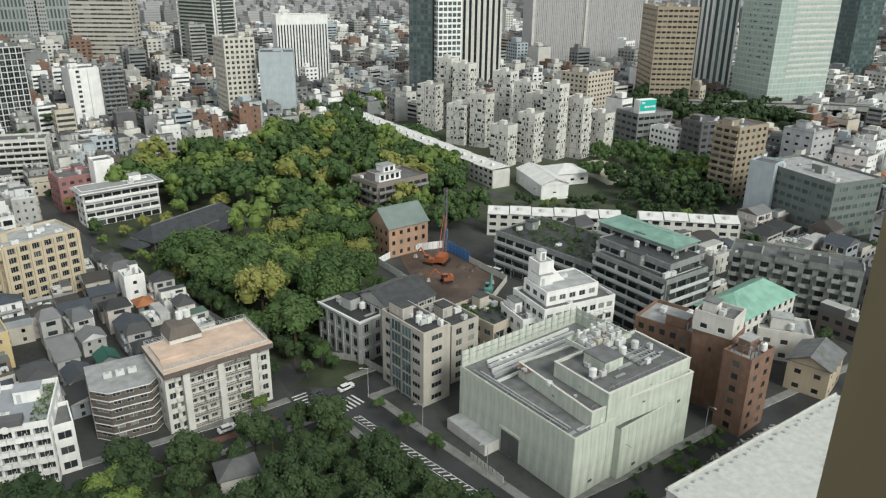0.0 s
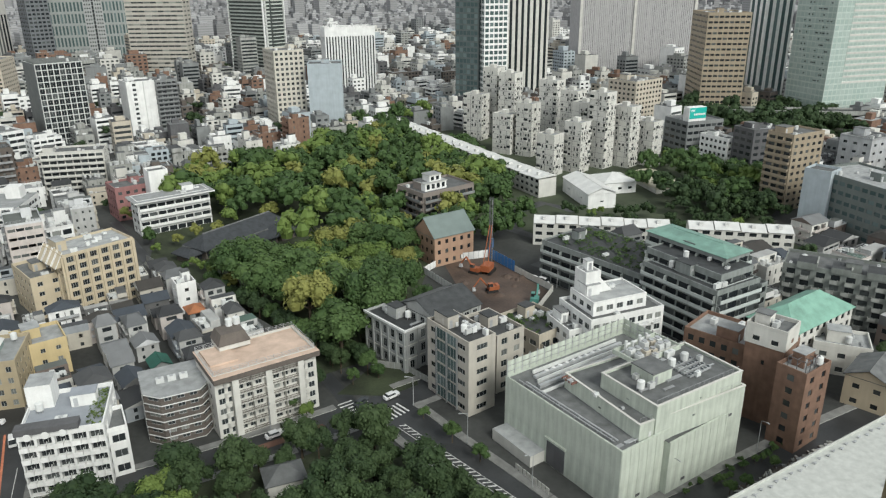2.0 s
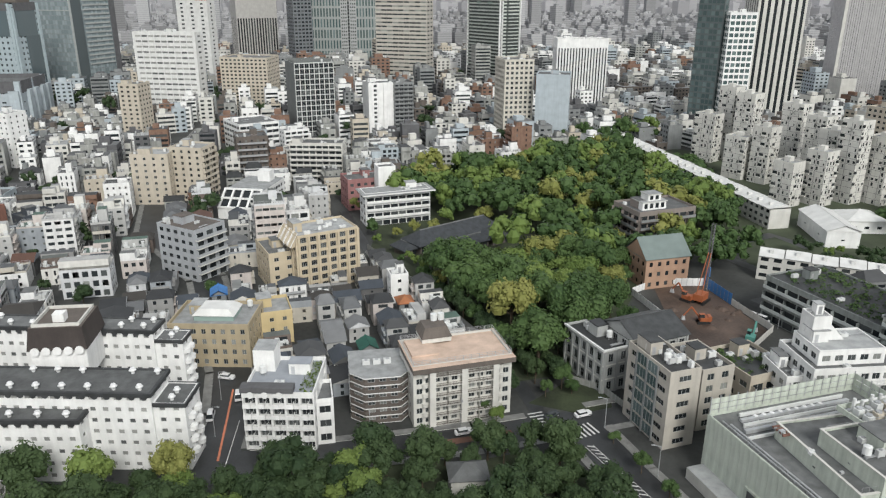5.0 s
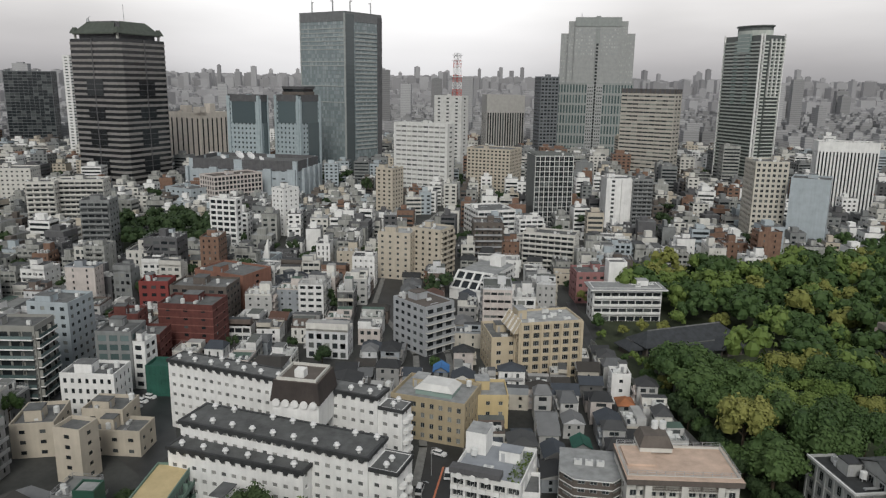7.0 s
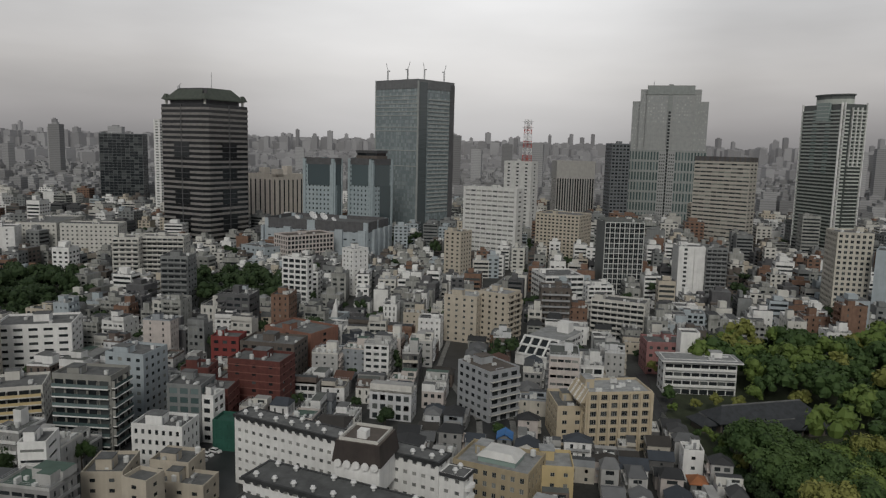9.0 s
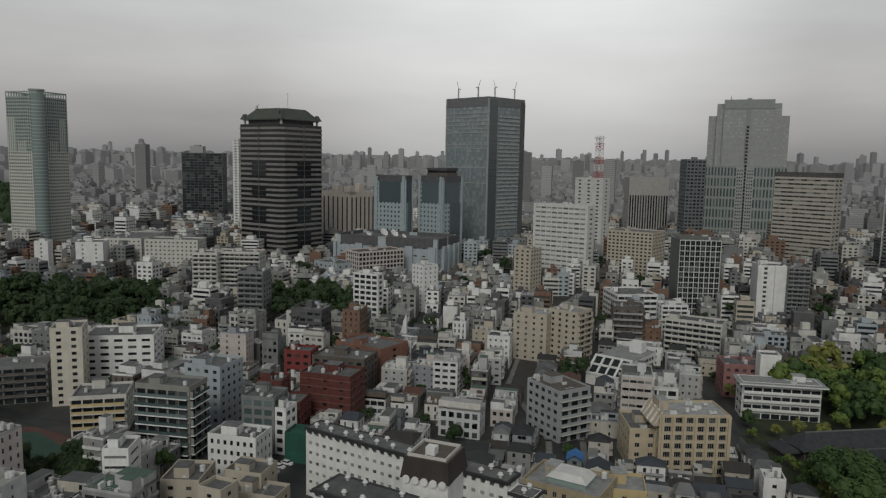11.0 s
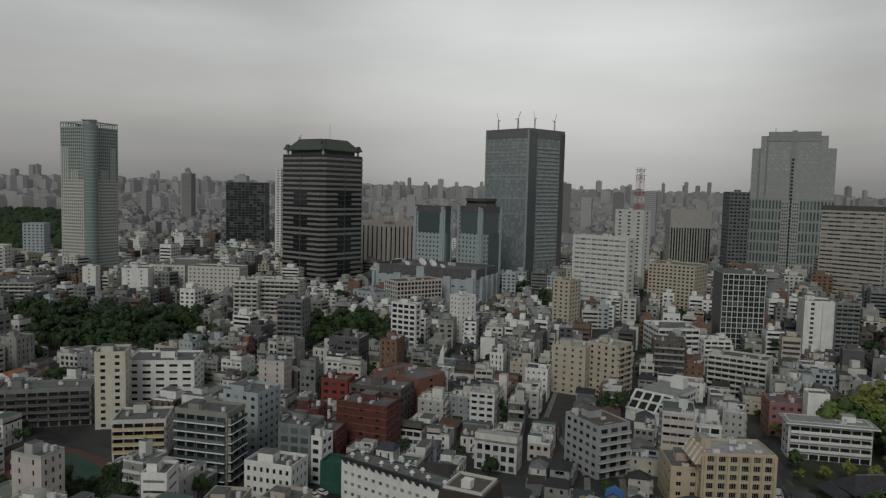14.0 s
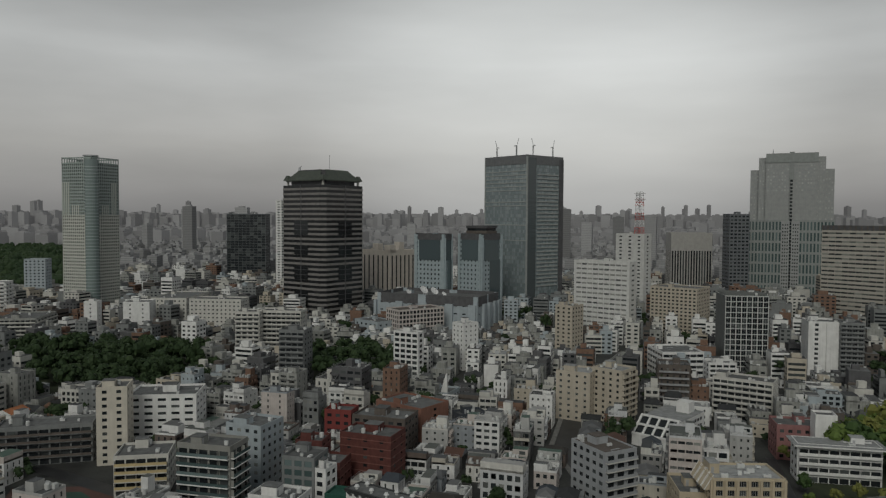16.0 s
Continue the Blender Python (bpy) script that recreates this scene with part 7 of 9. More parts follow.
block("dark_low_office", "dark clad low office", "office", 127.2, 379.2, 26.5, 19.9, 14.1, 24.0, DARK, GLASS_DARK, fl=3.6, bay=4, ww=3, wh=1.6, near=False, clutter=4)
sign_building(105.9, 426.6, 26.1, 25.3, 20.4, 19.0)
block("steel_building", "grey steel clad building with curved corner", "office", 175.4, 359.5, 34.0, 17.7, 16.2, 24.0, METAL, GLASS_DARK, fl=4, bay=5, ww=2, wh=1.2, near=False, clutter=4)
complex_block = block("terraced_complex", "long concrete complex with planted terraces", "apartment", 62.0, 190.1, 43.8, 24.0, 68.0, 14.0, weathered("dark_green_concrete", (0.235, 0.255, 0.245), spread=0.2, streak=0.4), GLASS_DARK, fl=3.4, bay=4.2, ww=3.7, wh=1.9, sill=0.9, near=False, clutter=6, balconies="B", balc_mat=weathered("terrace_rail", (0.50, 0.535, 0.52)), lip=0.5, roof=ROOF_DARK)
join_into(complex_block, block("terraced_complex_middle", "set back storeys of the concrete complex", "apartment", 58.9, 186.5, 36.0, 18.0, 27.0, 19.0, weathered("dark_green_concrete", (0.235, 0.255, 0.245), spread=0.2, streak=0.4), GLASS_DARK, fl=3.4, bay=4.2, ww=3.7, wh=1.9, near=False, clutter=6, balconies="AB", balc_mat=weathered("terrace_rail", (0.50, 0.535, 0.52)), lip=0.5, roof=ROOF_DARK))
join_into(complex_block, block("terraced_complex_top", "top of the concrete complex under a green roof", "apartment", 64.2, 199.5, 38.0, 11.0, 28.8, 24.0, weathered("dark_green_concrete", (0.235, 0.255, 0.245), spread=0.2, streak=0.4), GLASS_DARK, fl=3.4, bay=4.2, ww=3.4, wh=1.9, near=False, balconies="AB", balc_mat=weathered("terrace_rail", (0.50, 0.535, 0.52)), top="hip", rise=1.5, roof=weathered("grey_green_copper", (0.19, 0.33, 0.275), 0.6, spread=0.25, streak=0.0, scale=0.3)))
join_into(complex_block, block("terraced_complex_step", "step of the concrete complex", "apartment", 61.0, 191.5, 37.0, 14.0, 27.0, 21.8, bpy.data.materials["dark_green_concrete"], GLASS_DARK, fl=3.4, bay=4.2, ww=3.6, wh=1.9, near=False, clutter=3, balconies="AB", balc_mat=bpy.data.materials["terrace_rail"], lip=0.4, roof=ROOF_DARK))
roof_plants(complex_block, 2, 6, 9, 66, 14.2, 90)
roof_plants(complex_block, 8, 30, 23, 66, 14.2, 110)
grey_flats = block("grey_balcony_block", "long grey concrete flats with stacked balconies", "apartment", 120.0, 200.0, 64.0, 14.0, 37.2, 16.0, weathered("green_grey_concrete", (0.20, 0.215, 0.20), spread=0.2, streak=0.4), GLASS_DARK, fl=3.1, bay=4.0, ww=2.4, wh=1.7, clutter=8, near=False)
for k in range(5):
    for q in range(9):
        s = Shape()
        y0 = 1.0 + q * 4.0 + (1.5 if k % 2 else 0.9)
        s.box(-1.3, y0, 3.2 * k + 0.15, 0.0, y0 + 2.1, 3.2 * k + 0.3, CONCRETE, True)
        s.box(-1.3, y0, 3.2 * k + 0.3, -1.2, y0 + 2.1, 3.2 * k + 1.25, CONCRETE, True)
        for yy in (y0, y0 + 2.0):
            s.box(-1.2, yy, 3.2 * k + 0.3, 0.0, yy + 0.1, 3.2 * k + 1.25, CONCRETE, True)
        part("balcony", s, grey_flats)
for q in range(4):
    s = Shape()
    s.box(-0.4, q * 9.3, 16.0, 6.0, q * 9.3 + 5.5, 17.8 + 0.3 * (q % 2), bpy.data.materials["green_grey_concrete"], top=ROOF_DARK)
    s.box(-0.5, q * 9.3 - 0.1, 17.8 + 0.3 * (q % 2), 6.1, q * 9.3 + 0.3, 18.2 + 0.3 * (q % 2), CONCRETE, True)
    part("roof_step", s, grey_flats)
block("green_roofed_building", "pale building under a big green copper hip roof", "building", 76.5, 176.5, 39.8, 29.2, 13.4, 12.0, OFFWHITE, GLASS_DARK, fl=3.4, bay=3.0, ww=1.5, wh=1.6, top="hip", rise=4.5, roof=ROOF_GREEN)
brick_house = block("brown_brick_building", "brown brick building with pale flat roof", "building", 65.1, 155.5, 51.2, 13.0, 23.4, 16.0, BRICK_R, GLASS, fl=3.2, bay=2.8, ww=1.5, wh=1.6, clutter=4, roof=ROOF_PALE)
join_into(brick_house, block("brick_stair_tower", "brick stair tower with a pale concrete crown", "tower", 64.5, 152.2, 51.3, 7.9, 8.9, 21.0, BRICK_R, GLASS_DARK, fl=21, bay=6, ww=0.7, wh=1.2, sill=15, clutter=3, lip=2.5))
join_into(brick_house, block("stair_crown", "crown", "tower", 64.4, 151.9, 51.3, 8.1, 9.2, 4.2, OFFWHITE, GLASS_DARK, fl=4, bay=4, ww=1.6, wh=1.2, clutter=2, near=False, z=19.8))
brick_front = block("brick_front_house", "brick house with roof frame and pale roof", "building", 65.7, 142.4, 40.4, 10.0, 6.8, 19.0, BRICK_R, GLASS_DARK, fl=3.2, bay=3.4, ww=1.6, wh=1.5, clutter=1, roof=ROOF_PALE)
s = Shape()
for q in range(4):
    for yy in (1.2, 3.2, 5.2):
        s.tube((1.5 + q * 1.8, yy, 19.0), (1.5 + q * 1.8, yy, 21.6), 0.1, DARK, 4)
    s.tube((1.5 + q * 1.8, 1.2, 21.6), (1.5 + q * 1.8, 5.2, 21.6), 0.1, DARK, 4)
for yy in (1.2, 3.2, 5.2):
    for z in (20.3, 21.6):
        s.tube((1.5, yy, z), (6.9, yy, z), 0.1, DARK, 4)
part("roof_frame", s, brick_front, "dark steel roof frame")
block("pale_low_house", "pale low house with flat roof", "house", 96.3, 175.9, 72.1, 10.4, 13.8, 8.0, OFFWHITE, GLASS_DARK, fl=3.2, bay=3.4, ww=1.8, wh=1.4, clutter=4, roof=ROOF_PALE)
block("grey_gabled_house", "house with a grey green gable roof", "house", 92.6, 158.4, 50.6, 12.8, 10.0, 8.0, CREAM, GLASS_DARK, fl=3.2, bay=3.4, ww=1.6, wh=1.3, top="gable", rise=2.5, roof=ROOF_GREY)
white_deck(36.6, 101.4, 35.8, 52.4, -30.0, 18.0)
block("brown_villa", "salmon brick villa with grey green mansard roof", "mansion", -22.7, 247.3, 37.9, 17.1, 13.8, 11.0, weathered("salmon_brick", (0.40, 0.26, 0.18)), GLASS_DARK, fl=3.2, bay=3.2, ww=1.3, wh=1.6, top="gable", rise=6.0, roof=weathered("grey_green_slate", (0.17, 0.21, 0.20), streak=0.0))
brown_flats = block("brown_tiled_flats", "brown tiled flats with white roof house", "apartment", -30.5, 284.4, 42.3, 26.6, 18.2, 16.0, weathered("dull_brown_tile", (0.23, 0.20, 0.18)), GLASS_DARK, fl=3.2, bay=3.4, ww=2.2, wh=1.5, clutter=4, balconies="AB", balc_mat=GREY)
roof_house(brown_flats, 4, 4, 15, 11, 16.0, 3.2)
roof_house(brown_flats, 7, 5, 13, 10, 19.2, 2.8)
danchi_tower(27.5, 376.8, 53.8, 8.3, 9.4, 21.1)
danchi_tower(41.7, 384.2, 51.8, 6.2, 9.4, 26.1)
danchi_tower(55.2, 394.2, 50.0, 7.2, 9.3, 39.9)
danchi_tower(68.8, 396.9, 48.2, 5.1, 10.9, 32.2)
danchi_tower(81.7, 400.6, 46.5, 5.0, 9.3, 23.6)
danchi_tower(5.6, 425.5, 57.2, 5.9, 11.2, 22.7)
danchi_tower(17.4, 419.9, 55.6, 5.7, 9.4, 29.8)
danchi_tower(32.4, 441.5, 53.8, 3.5, 11.1, 39.8)
danchi_tower(-2.7, 474.7, 58.3, 2.6, 9.8, 43.1)
danchi_tower(8.1, 462.3, 57.0, 3.8, 10.7, 41.3)
danchi_tower(-12.1, 463.6, 59.5, 2.6, 12.3, 28.1)
danchi_tower(42.6, 421.5, 52.2, 3.3, 10.2, 36.8)
danchi_tower(49.0, 406.6, 51.1, 3.2, 11.5, 32.4)
block("beige_flats", "beige slab of flats behind the white cluster", "apartment", 85.3, 483.1, 45.0, 28.8, 21.5, 33.6, BEIGE, GLASS_DARK, fl=3.0, bay=3.4, ww=1.8, wh=1.4, near=False, clutter=6)
terrace_row(18.5, 337.8, 32.8, 10.0, 181.8, 9.0, "B")
terrace_row(13.5, 273.8, -4.6, 51.8, 9.0, 9.0, "A")
terrace_row(71.7, 270.0, -7.2, 37.5, 9.0, 9.0, "A")
block("white_gabled_hall", "white hall with a plain gable roof", "hall", 39.7, 320.8, 16.9, 13.3, 30.8, 7.0, WHITE, GLASS_DARK, fl=7, bay=12, ww=1.6, wh=0.6, sill=3, top="gable", rise=2.5, roof=ROOF_WHITE)
block("white_hipped_hall", "white hall with a low hip roof", "hall", 49.7, 344.6, 19.6, 16.9, 16.6, 5.5, WHITE, GLASS_DARK, fl=5.5, bay=5, ww=2, wh=1.2, sill=2, top="hip", rise=3.0, roof=ROOF_WHITE)
vaulted_hall(74.9, 347.6, 19.3, 17.5, 28.0, 2.0)
park_hall(-103.0, 245.5, 60.0)
for hx, hy, roof_m, words, kind in ((-91.5, 193.5, ROOF_RED, "small grey house with an orange tiled roof", "hip"), (-88.0, 161.0, NET_GREEN, "small house with a green sheeted roof", "gable"), (-150.5, 176.5, BLUE_SHEET, "small house with a blue sheet on its roof", "gable")):
    block("small_house", words, "house", hx, hy, 38.0, 4.6, 5.6, 5.0, GREY, GLASS_DARK, fl=3.0, bay=2.6, ww=1.3, wh=1.2, top=kind, rise=1.6, roof=roof_m)
block("small_white_house", "small white cube house with roof boxes", "house", -99.0, 203.0, 38.0, 6.0, 6.5, 9.5, WHITE, GLASS_DARK, fl=3.0, bay=2.8, ww=1.2, wh=1.1, clutter=2)
block("small_park_house", "small park house with a grey hip roof", "house", -44.5, 117.2, 27.0, 7.6, 6.0, 5.0, OFFWHITE, GLASS_DARK, fl=5, bay=3, ww=1.2, wh=1.2, top="hip", rise=2.0, roof=ROOF_GREY)

# ---- ground, roads, park ----
def sheet(name, pts, z, mat, label, category="ground", hole=None):
    s = Shape()
    s.face([(px, py, z) for px, py in pts], mat)
    return thing(name, label, category, Matrix(), "", s, "structure")


disc = [(4850 * math.cos(2 * math.pi * i / 64), 4850 * math.sin(2 * math.pi * i / 64)) for i in range(64)]
sheet("ground", disc, 0.0, GROUND, "grey city ground reaching to the horizon")


def strip(name, pts, width, z, mat, label, category="road"):
    """A band of even width along a line of points."""
    s = Shape()
    left, right = [], []
    for i, p in enumerate(pts):
        a, b = Vector(pts[max(0, i - 1)]), Vector(pts[min(len(pts) - 1, i + 1)])
        d = (b - a).normalized()
        n = Vector((-d.y, d.x)) * width / 2
        left.append(Vector(p) + n)
        right.append(Vector(p) - n)
    for i in range(len(pts) - 1):
        s.face([(*right[i], z), (*right[i + 1], z), (*left[i + 1], z), (*left[i], z)], mat)
    return thing(name, label, category, Matrix(), "", s, "structure")


ROADS = []


def road(pts, width):
    strip("road", pts, width, 0.03 + 0.005 * len(ROADS), ASPHALT, "wet dark asphalt road")
    ROADS.append((pts, width))


road([(-99, 107.5), (-80, 119.5), (-62, 131), (-47, 141), (-33, 152), (-16, 166)], 9)
road([(-28, 158), (-12, 140), (7, 120), (40, 84)], 10)
road([(-33, 152), (-43, 166), (-60, 189), (-88, 214), (-130, 247), (-166, 292)], 4)
road([(23, 113), (40, 124), (66, 143), (92, 160), (140, 190)], 8)
road([(-92, 104), (-100, 114), (-107, 128), (-120, 146), (-170, 198), (-227, 233), (-292, 312), (-361, 436)], 10)
road([(-128, 138), (-190, 128), (-260, 70), (-330, 40)], 7)
road([(14, 250), (30, 270), (-5, 300), (20, 330), (34, 318)], 6)


def near_road(px, py, extra=0.0, skip=-1):
    for n_r, (pts, width) in enumerate(ROADS):
        if n_r == skip:
            continue
        for a, b in zip(pts, pts[1:]):
            a, d = Vector(a), Vector(b) - Vector(a)
            f = max(0, min(1, (Vector((px, py)) - a).dot(d) / d.length_squared))
            if (Vector((px, py)) - a - d * f).length < width / 2 + extra:
                return True
    return False


# raised footways, left open where another road comes in
for n_r, (pts, width) in enumerate(ROADS):
    for side in ((-1, 1) if n_r in (0, 1, 3, 4) else ()):
        s = Shape()
        for a, b in zip(pts, pts[1:]):
            a, b = Vector(a), Vector(b)
            d = (b - a).normalized()
            n = Vector((-d.y, d.x)) * side
            steps = max(1, int((b - a).length / 3))
            for k in range(steps):
                p, q = a.lerp(b, k / steps), a.lerp(b, (k + 1) / steps)
                mid = (p + q) / 2 + n * (width / 2 + 1.2)
                if near_road(mid.x, mid.y, 1.2, n_r):
                    continue
                p0, q0, p1, q1 = p + n * width / 2, q + n * width / 2, p + n * (width / 2 + 2.2), q + n * (width / 2 + 2.2)
                z = 0.15 + 0.004 * n_r + 0.002 * side
                s.face([(*p0, z), (*q0, z), (*q1, z), (*p1, z)], PAVING)
                s.face([(*p0, 0), (*q0, 0), (*q0, z), (*p0, z)], OFFWHITE)
        if s.v:
            thing("pavement", "grey paved footway with a raised kerb", "pavement", Matrix(), "", s, "structure")

# painted marks on the road
for k in range(7):
    a = Vector((-27.6, 149.6)).lerp(Vector((-22.6, 155.2)), k / 6)
    strip("crossing_bar", [tuple(a + Vector((-1.8, 1.6))), tuple(a + Vector((1.8, -1.6)))], 0.5, 0.07, LINE, "white zebra crossing bar on asphalt", "road marking")
for k in range(6):
    a = Vector((-37.2, 156.2)).lerp(Vector((-33.4, 150.6)), k / 5)
    strip("crossing_bar", [tuple(a + Vector((-1.5, -1.2))), tuple(a + Vector((1.5, 1.2)))], 0.45, 0.07, LINE, "white zebra crossing bar on asphalt", "road marking")
for k in range(26):
    a = Vector((-21.5, 147.0)).lerp(Vector((6.5, 120.0)), k / 25)
    strip("hatch_bar", [tuple(a + Vector((-0.9, 0.2))), tuple(a + Vector((0.9, 0.5)))], 0.34, 0.07, LINE, "white hatched bar in the road's middle", "road marking")
for off in (-1.0, 1.0):
    strip("road_line", [(-22 + off * 0.7, 147.4 + off * 0.7), (7 + off * 0.7, 119.8 + off * 0.7)], 0.14, 0.07, LINE, "white line beside the hatching", "road marking")
strip("road_line", [(-97.5, 110.5), (-106.6, 126), (-113.5, 137.5)], 0.5, 0.07, LINE_ORANGE, "orange lane line", "road marking")
strip("road_line", [(-94, 108), (-103, 126)], 0.16, 0.07, LINE, "white lane line", "road marking")
RUST_PAINT = weathered("dull_red_road_paint", (0.16, 0.085, 0.06), 0.9)
strip("bus_lane", [(-58, 132.5), (-40, 146)], 2.2, 0.07, RUST_PAINT, "dull red painted lane", "road marking")

PARK = [(-128, 243), (-87, 211), (-59, 187), (-46, 169), (-35, 178), (-26, 228), (-24, 262), (-10, 290), (4, 312), (6, 330), (-72, 455), (-98, 418), (-160, 330)]
FRONT = [(-92, 102), (-78, 112), (-68, 121), (-58, 128), (-46, 131), (-36, 139), (-26, 142), (-14, 131), (8, 106), (-5, 86), (-80, 84)]
COPSE = [(-128, 64), (-127, 84), (-120, 93), (-104, 97), (-93, 99), (-88, 90), (-95, 78), (-110, 64)]
YARD = [(-224, 100), (-214, 118), (-176, 97), (-166, 82), (-195, 84)]
CLEARING = [(-118, 244), (-97, 224), (-60, 268), (-68, 288), (-94, 287), (-122, 262)]
RIGHT_WOOD = [(88, 322), (118, 316), (140, 350), (120, 385), (94, 380)]
ESTATE = [(-30, 345), (2, 318), (20, 262), (115, 262), (120, 420), (60, 470), (-45, 500)]
SITE = [(-20, 252), (-3.7, 258.7), (17.6, 227.8), (11.3, 212), (-4, 203), (-11, 222)]
sheet("park_floor", PARK, 0.06, GRASS, "dark leaf-covered park floor")
sheet("copse_floor", COPSE, 0.06, GRASS, "dark floor under trees")
sheet("parking_yard", YARD, 0.05, ASPHALT, "wet asphalt parking yard")
sheet("front_garden", FRONT, 0.06, GRASS, "dark garden floor under trees")
sheet("wood_floor", RIGHT_WOOD, 0.06, GRASS, "dark wood floor")
sheet("estate_ground", ESTATE, 0.04, LAWN, "worn grass and paths between the flats")
sheet("building_site", SITE, 0.08, EARTH, "wet brown earth of a building site")
COURTS = [(-308, 30), (-293, 56), (-262, 63), (-248, 36), (-272, 18)]
sheet("sports_ground", COURTS, 0.05, CLAY, "dull red sports ground")
sheet("tennis_court", [(-300, 33), (-290, 50), (-266, 55), (-258, 38), (-274, 25)], 0.07, COURT, "green sports court with red surround")


GREENS = [[(-40, 160), (-30, 182), (-22, 176), (-20, 166), (-27, 160)], [(-262, 16), (-232, 24), (-222, 50), (-244, 58), (-252, 36)], [(-590, 66), (-480, 60), (-430, 66), (-405, 118), (-440, 152), (-512, 166), (-570, 120)], [(-455, 225), (-385, 188), (-365, 232), (-425, 275)], [(-600, 20), (-520, 10), (-530, 60), (-590, 70)], [(112, 455), (112, 545), (232, 545), (215, 448)]]
for poly in GREENS:
    sheet("grove_floor", poly, 0.06, GRASS, "dark floor of a town grove")


def inside(px, py, poly):
    hit = False
    for i in range(len(poly)):
        (x0, y0), (x1, y1) = poly[i - 1], poly[i]
        if (y0 > py) != (y1 > py) and px < (x1 - x0) * (py - y0) / (y1 - y0) + x0:
            hit = not hit
    return hit


# footprints of all that stands, in each building's own axes
FOOT = []
for ob in list(scene.objects):
    if ob.parent is None and ob.get("category") and ob.get("kind") != "structure" and ob.children:
        lo, hi = [1e9, 1e9], [-1e9, -1e9]
        for ch in ob.children:
            if ch.type == "MESH" and ch.name.split(".")[0] != "window" and len(ch.data.vertices):
                co = np.empty(len(ch.data.vertices) * 3)
                ch.data.vertices.foreach_get("co", co)
                mb = np.array(ch.matrix_basis)
                co = co.reshape(-1, 3) @ mb[:3, :3].T + mb[:3, 3]
                for a in (0, 1):
                    lo[a], hi[a] = min(lo[a], co[:, a].min()), max(hi[a], co[:, a].max())
        FOOT.append((ob.matrix_basis.inverted(), lo[0], lo[1], hi[0], hi[1]))


def taken(px, py, r):
    p = Vector((px, py, 0))
    for m, x0, y0, x1, y1 in FOOT:
        q = m @ p
        if x0 - r < q.x < x1 + r and y0 - r < q.y < y1 + r:
            return True
    return False


# ---- trees ----
def tree_data(seed, r, height, leaves, card, count=17):
    """Trunk with limbs, and a crown of many small leaf clumps round dark inner lobes."""
    rnd = random.Random(seed)
    trunk, crown = Shape(), Shape()
    trunk.tube((0, 0, -0.1), (0, 0, height * 0.55), 0.32, BARK, 7, 0.2)
    lobes = []
    for i in range(count):
        a, e = rnd.uniform(0, 2 * math.pi), rnd.uniform(-0.25, 1.0)
        d = r * rnd.uniform(0.35, 0.72)
        c = Vector((d * math.cos(a) * math.cos(e), d * math.sin(a) * math.cos(e), height * 0.62 + d * math.sin(e) * 0.9))
        lobes.append((c, r * rnd.uniform(0.24, 0.44)))
        if i < 6:
            trunk.tube((0, 0, height * 0.4), tuple(c), 0.14, BARK, 5, 0.05)
    for c, lr in lobes:
        ring = [(c.x + lr * 0.6 * math.cos(k * 1.05), c.y + lr * 0.6 * math.sin(k * 1.05)) for k in range(6)]
        crown.prism(ring, c.z - lr * 0.6, c.z + lr * 0.1, LEAF, None, 1.4)
        ring = [(c.x + lr * 0.74 * math.cos(k * 1.05), c.y + lr * 0.74 * math.sin(k * 1.05)) for k in range(6)]
        crown.prism(ring, c.z + lr * 0.1, c.z + lr * 0.68, LEAF, None, 0.5)
        for k in range(leaves):
            z = rnd.uniform(-0.55, 1.0)
            a = rnd.uniform(0, 2 * math.pi)
            q = math.sqrt(max(0, 1 - z * z))
            n = Vector((q * math.cos(a), q * math.sin(a), z))
            p = c + n * lr * rnd.uniform(0.8, 1.12)
            n = (n + Vector((rnd.uniform(-0.7, 0.7), rnd.uniform(-0.7, 0.7), rnd.uniform(-0.3, 0.9)))).normalized()
            u = n.orthogonal().normalized()
            u.rotate(Matrix.Rotation(rnd.uniform(0, 6.28), 3, n))
            v = n.cross(u)
            w = card * rnd.uniform(0.6, 1.3)
            crown.face([p - u * w - v * w * 0.5, p + u * w * 0.3 - v * w * 0.8, p + u * w + v * w * 0.4, p - u * w * 0.2 + v * w * 0.9], LEAF)
    return trunk.data("trunk"), crown


TREES = []
for k in range(4):
    trunk_d, crown_s = tree_data(k, 5.4, 12.0, 84, 0.3)
    coarse = tree_data(k, 5.4, 12.0, 12, 0.62, 11)[1].data("crown")
    looks = []
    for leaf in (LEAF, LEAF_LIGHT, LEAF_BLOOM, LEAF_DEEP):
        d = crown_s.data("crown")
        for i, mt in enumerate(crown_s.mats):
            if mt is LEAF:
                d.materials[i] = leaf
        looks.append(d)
    TREES.append((trunk_d, looks, coarse))
TREE_WORDS = ("broad-leaved tree with a dense dark green crown", "broad-leaved tree with fresh yellow green leaves", "tree in pale yellow blossom", "evergreen tree with a very dark crown")
rnd_t = random.Random(7)


PLANTED = []


def tree(px, py, size, look_no):
    PLANTED.append((px, py, size, look_no))


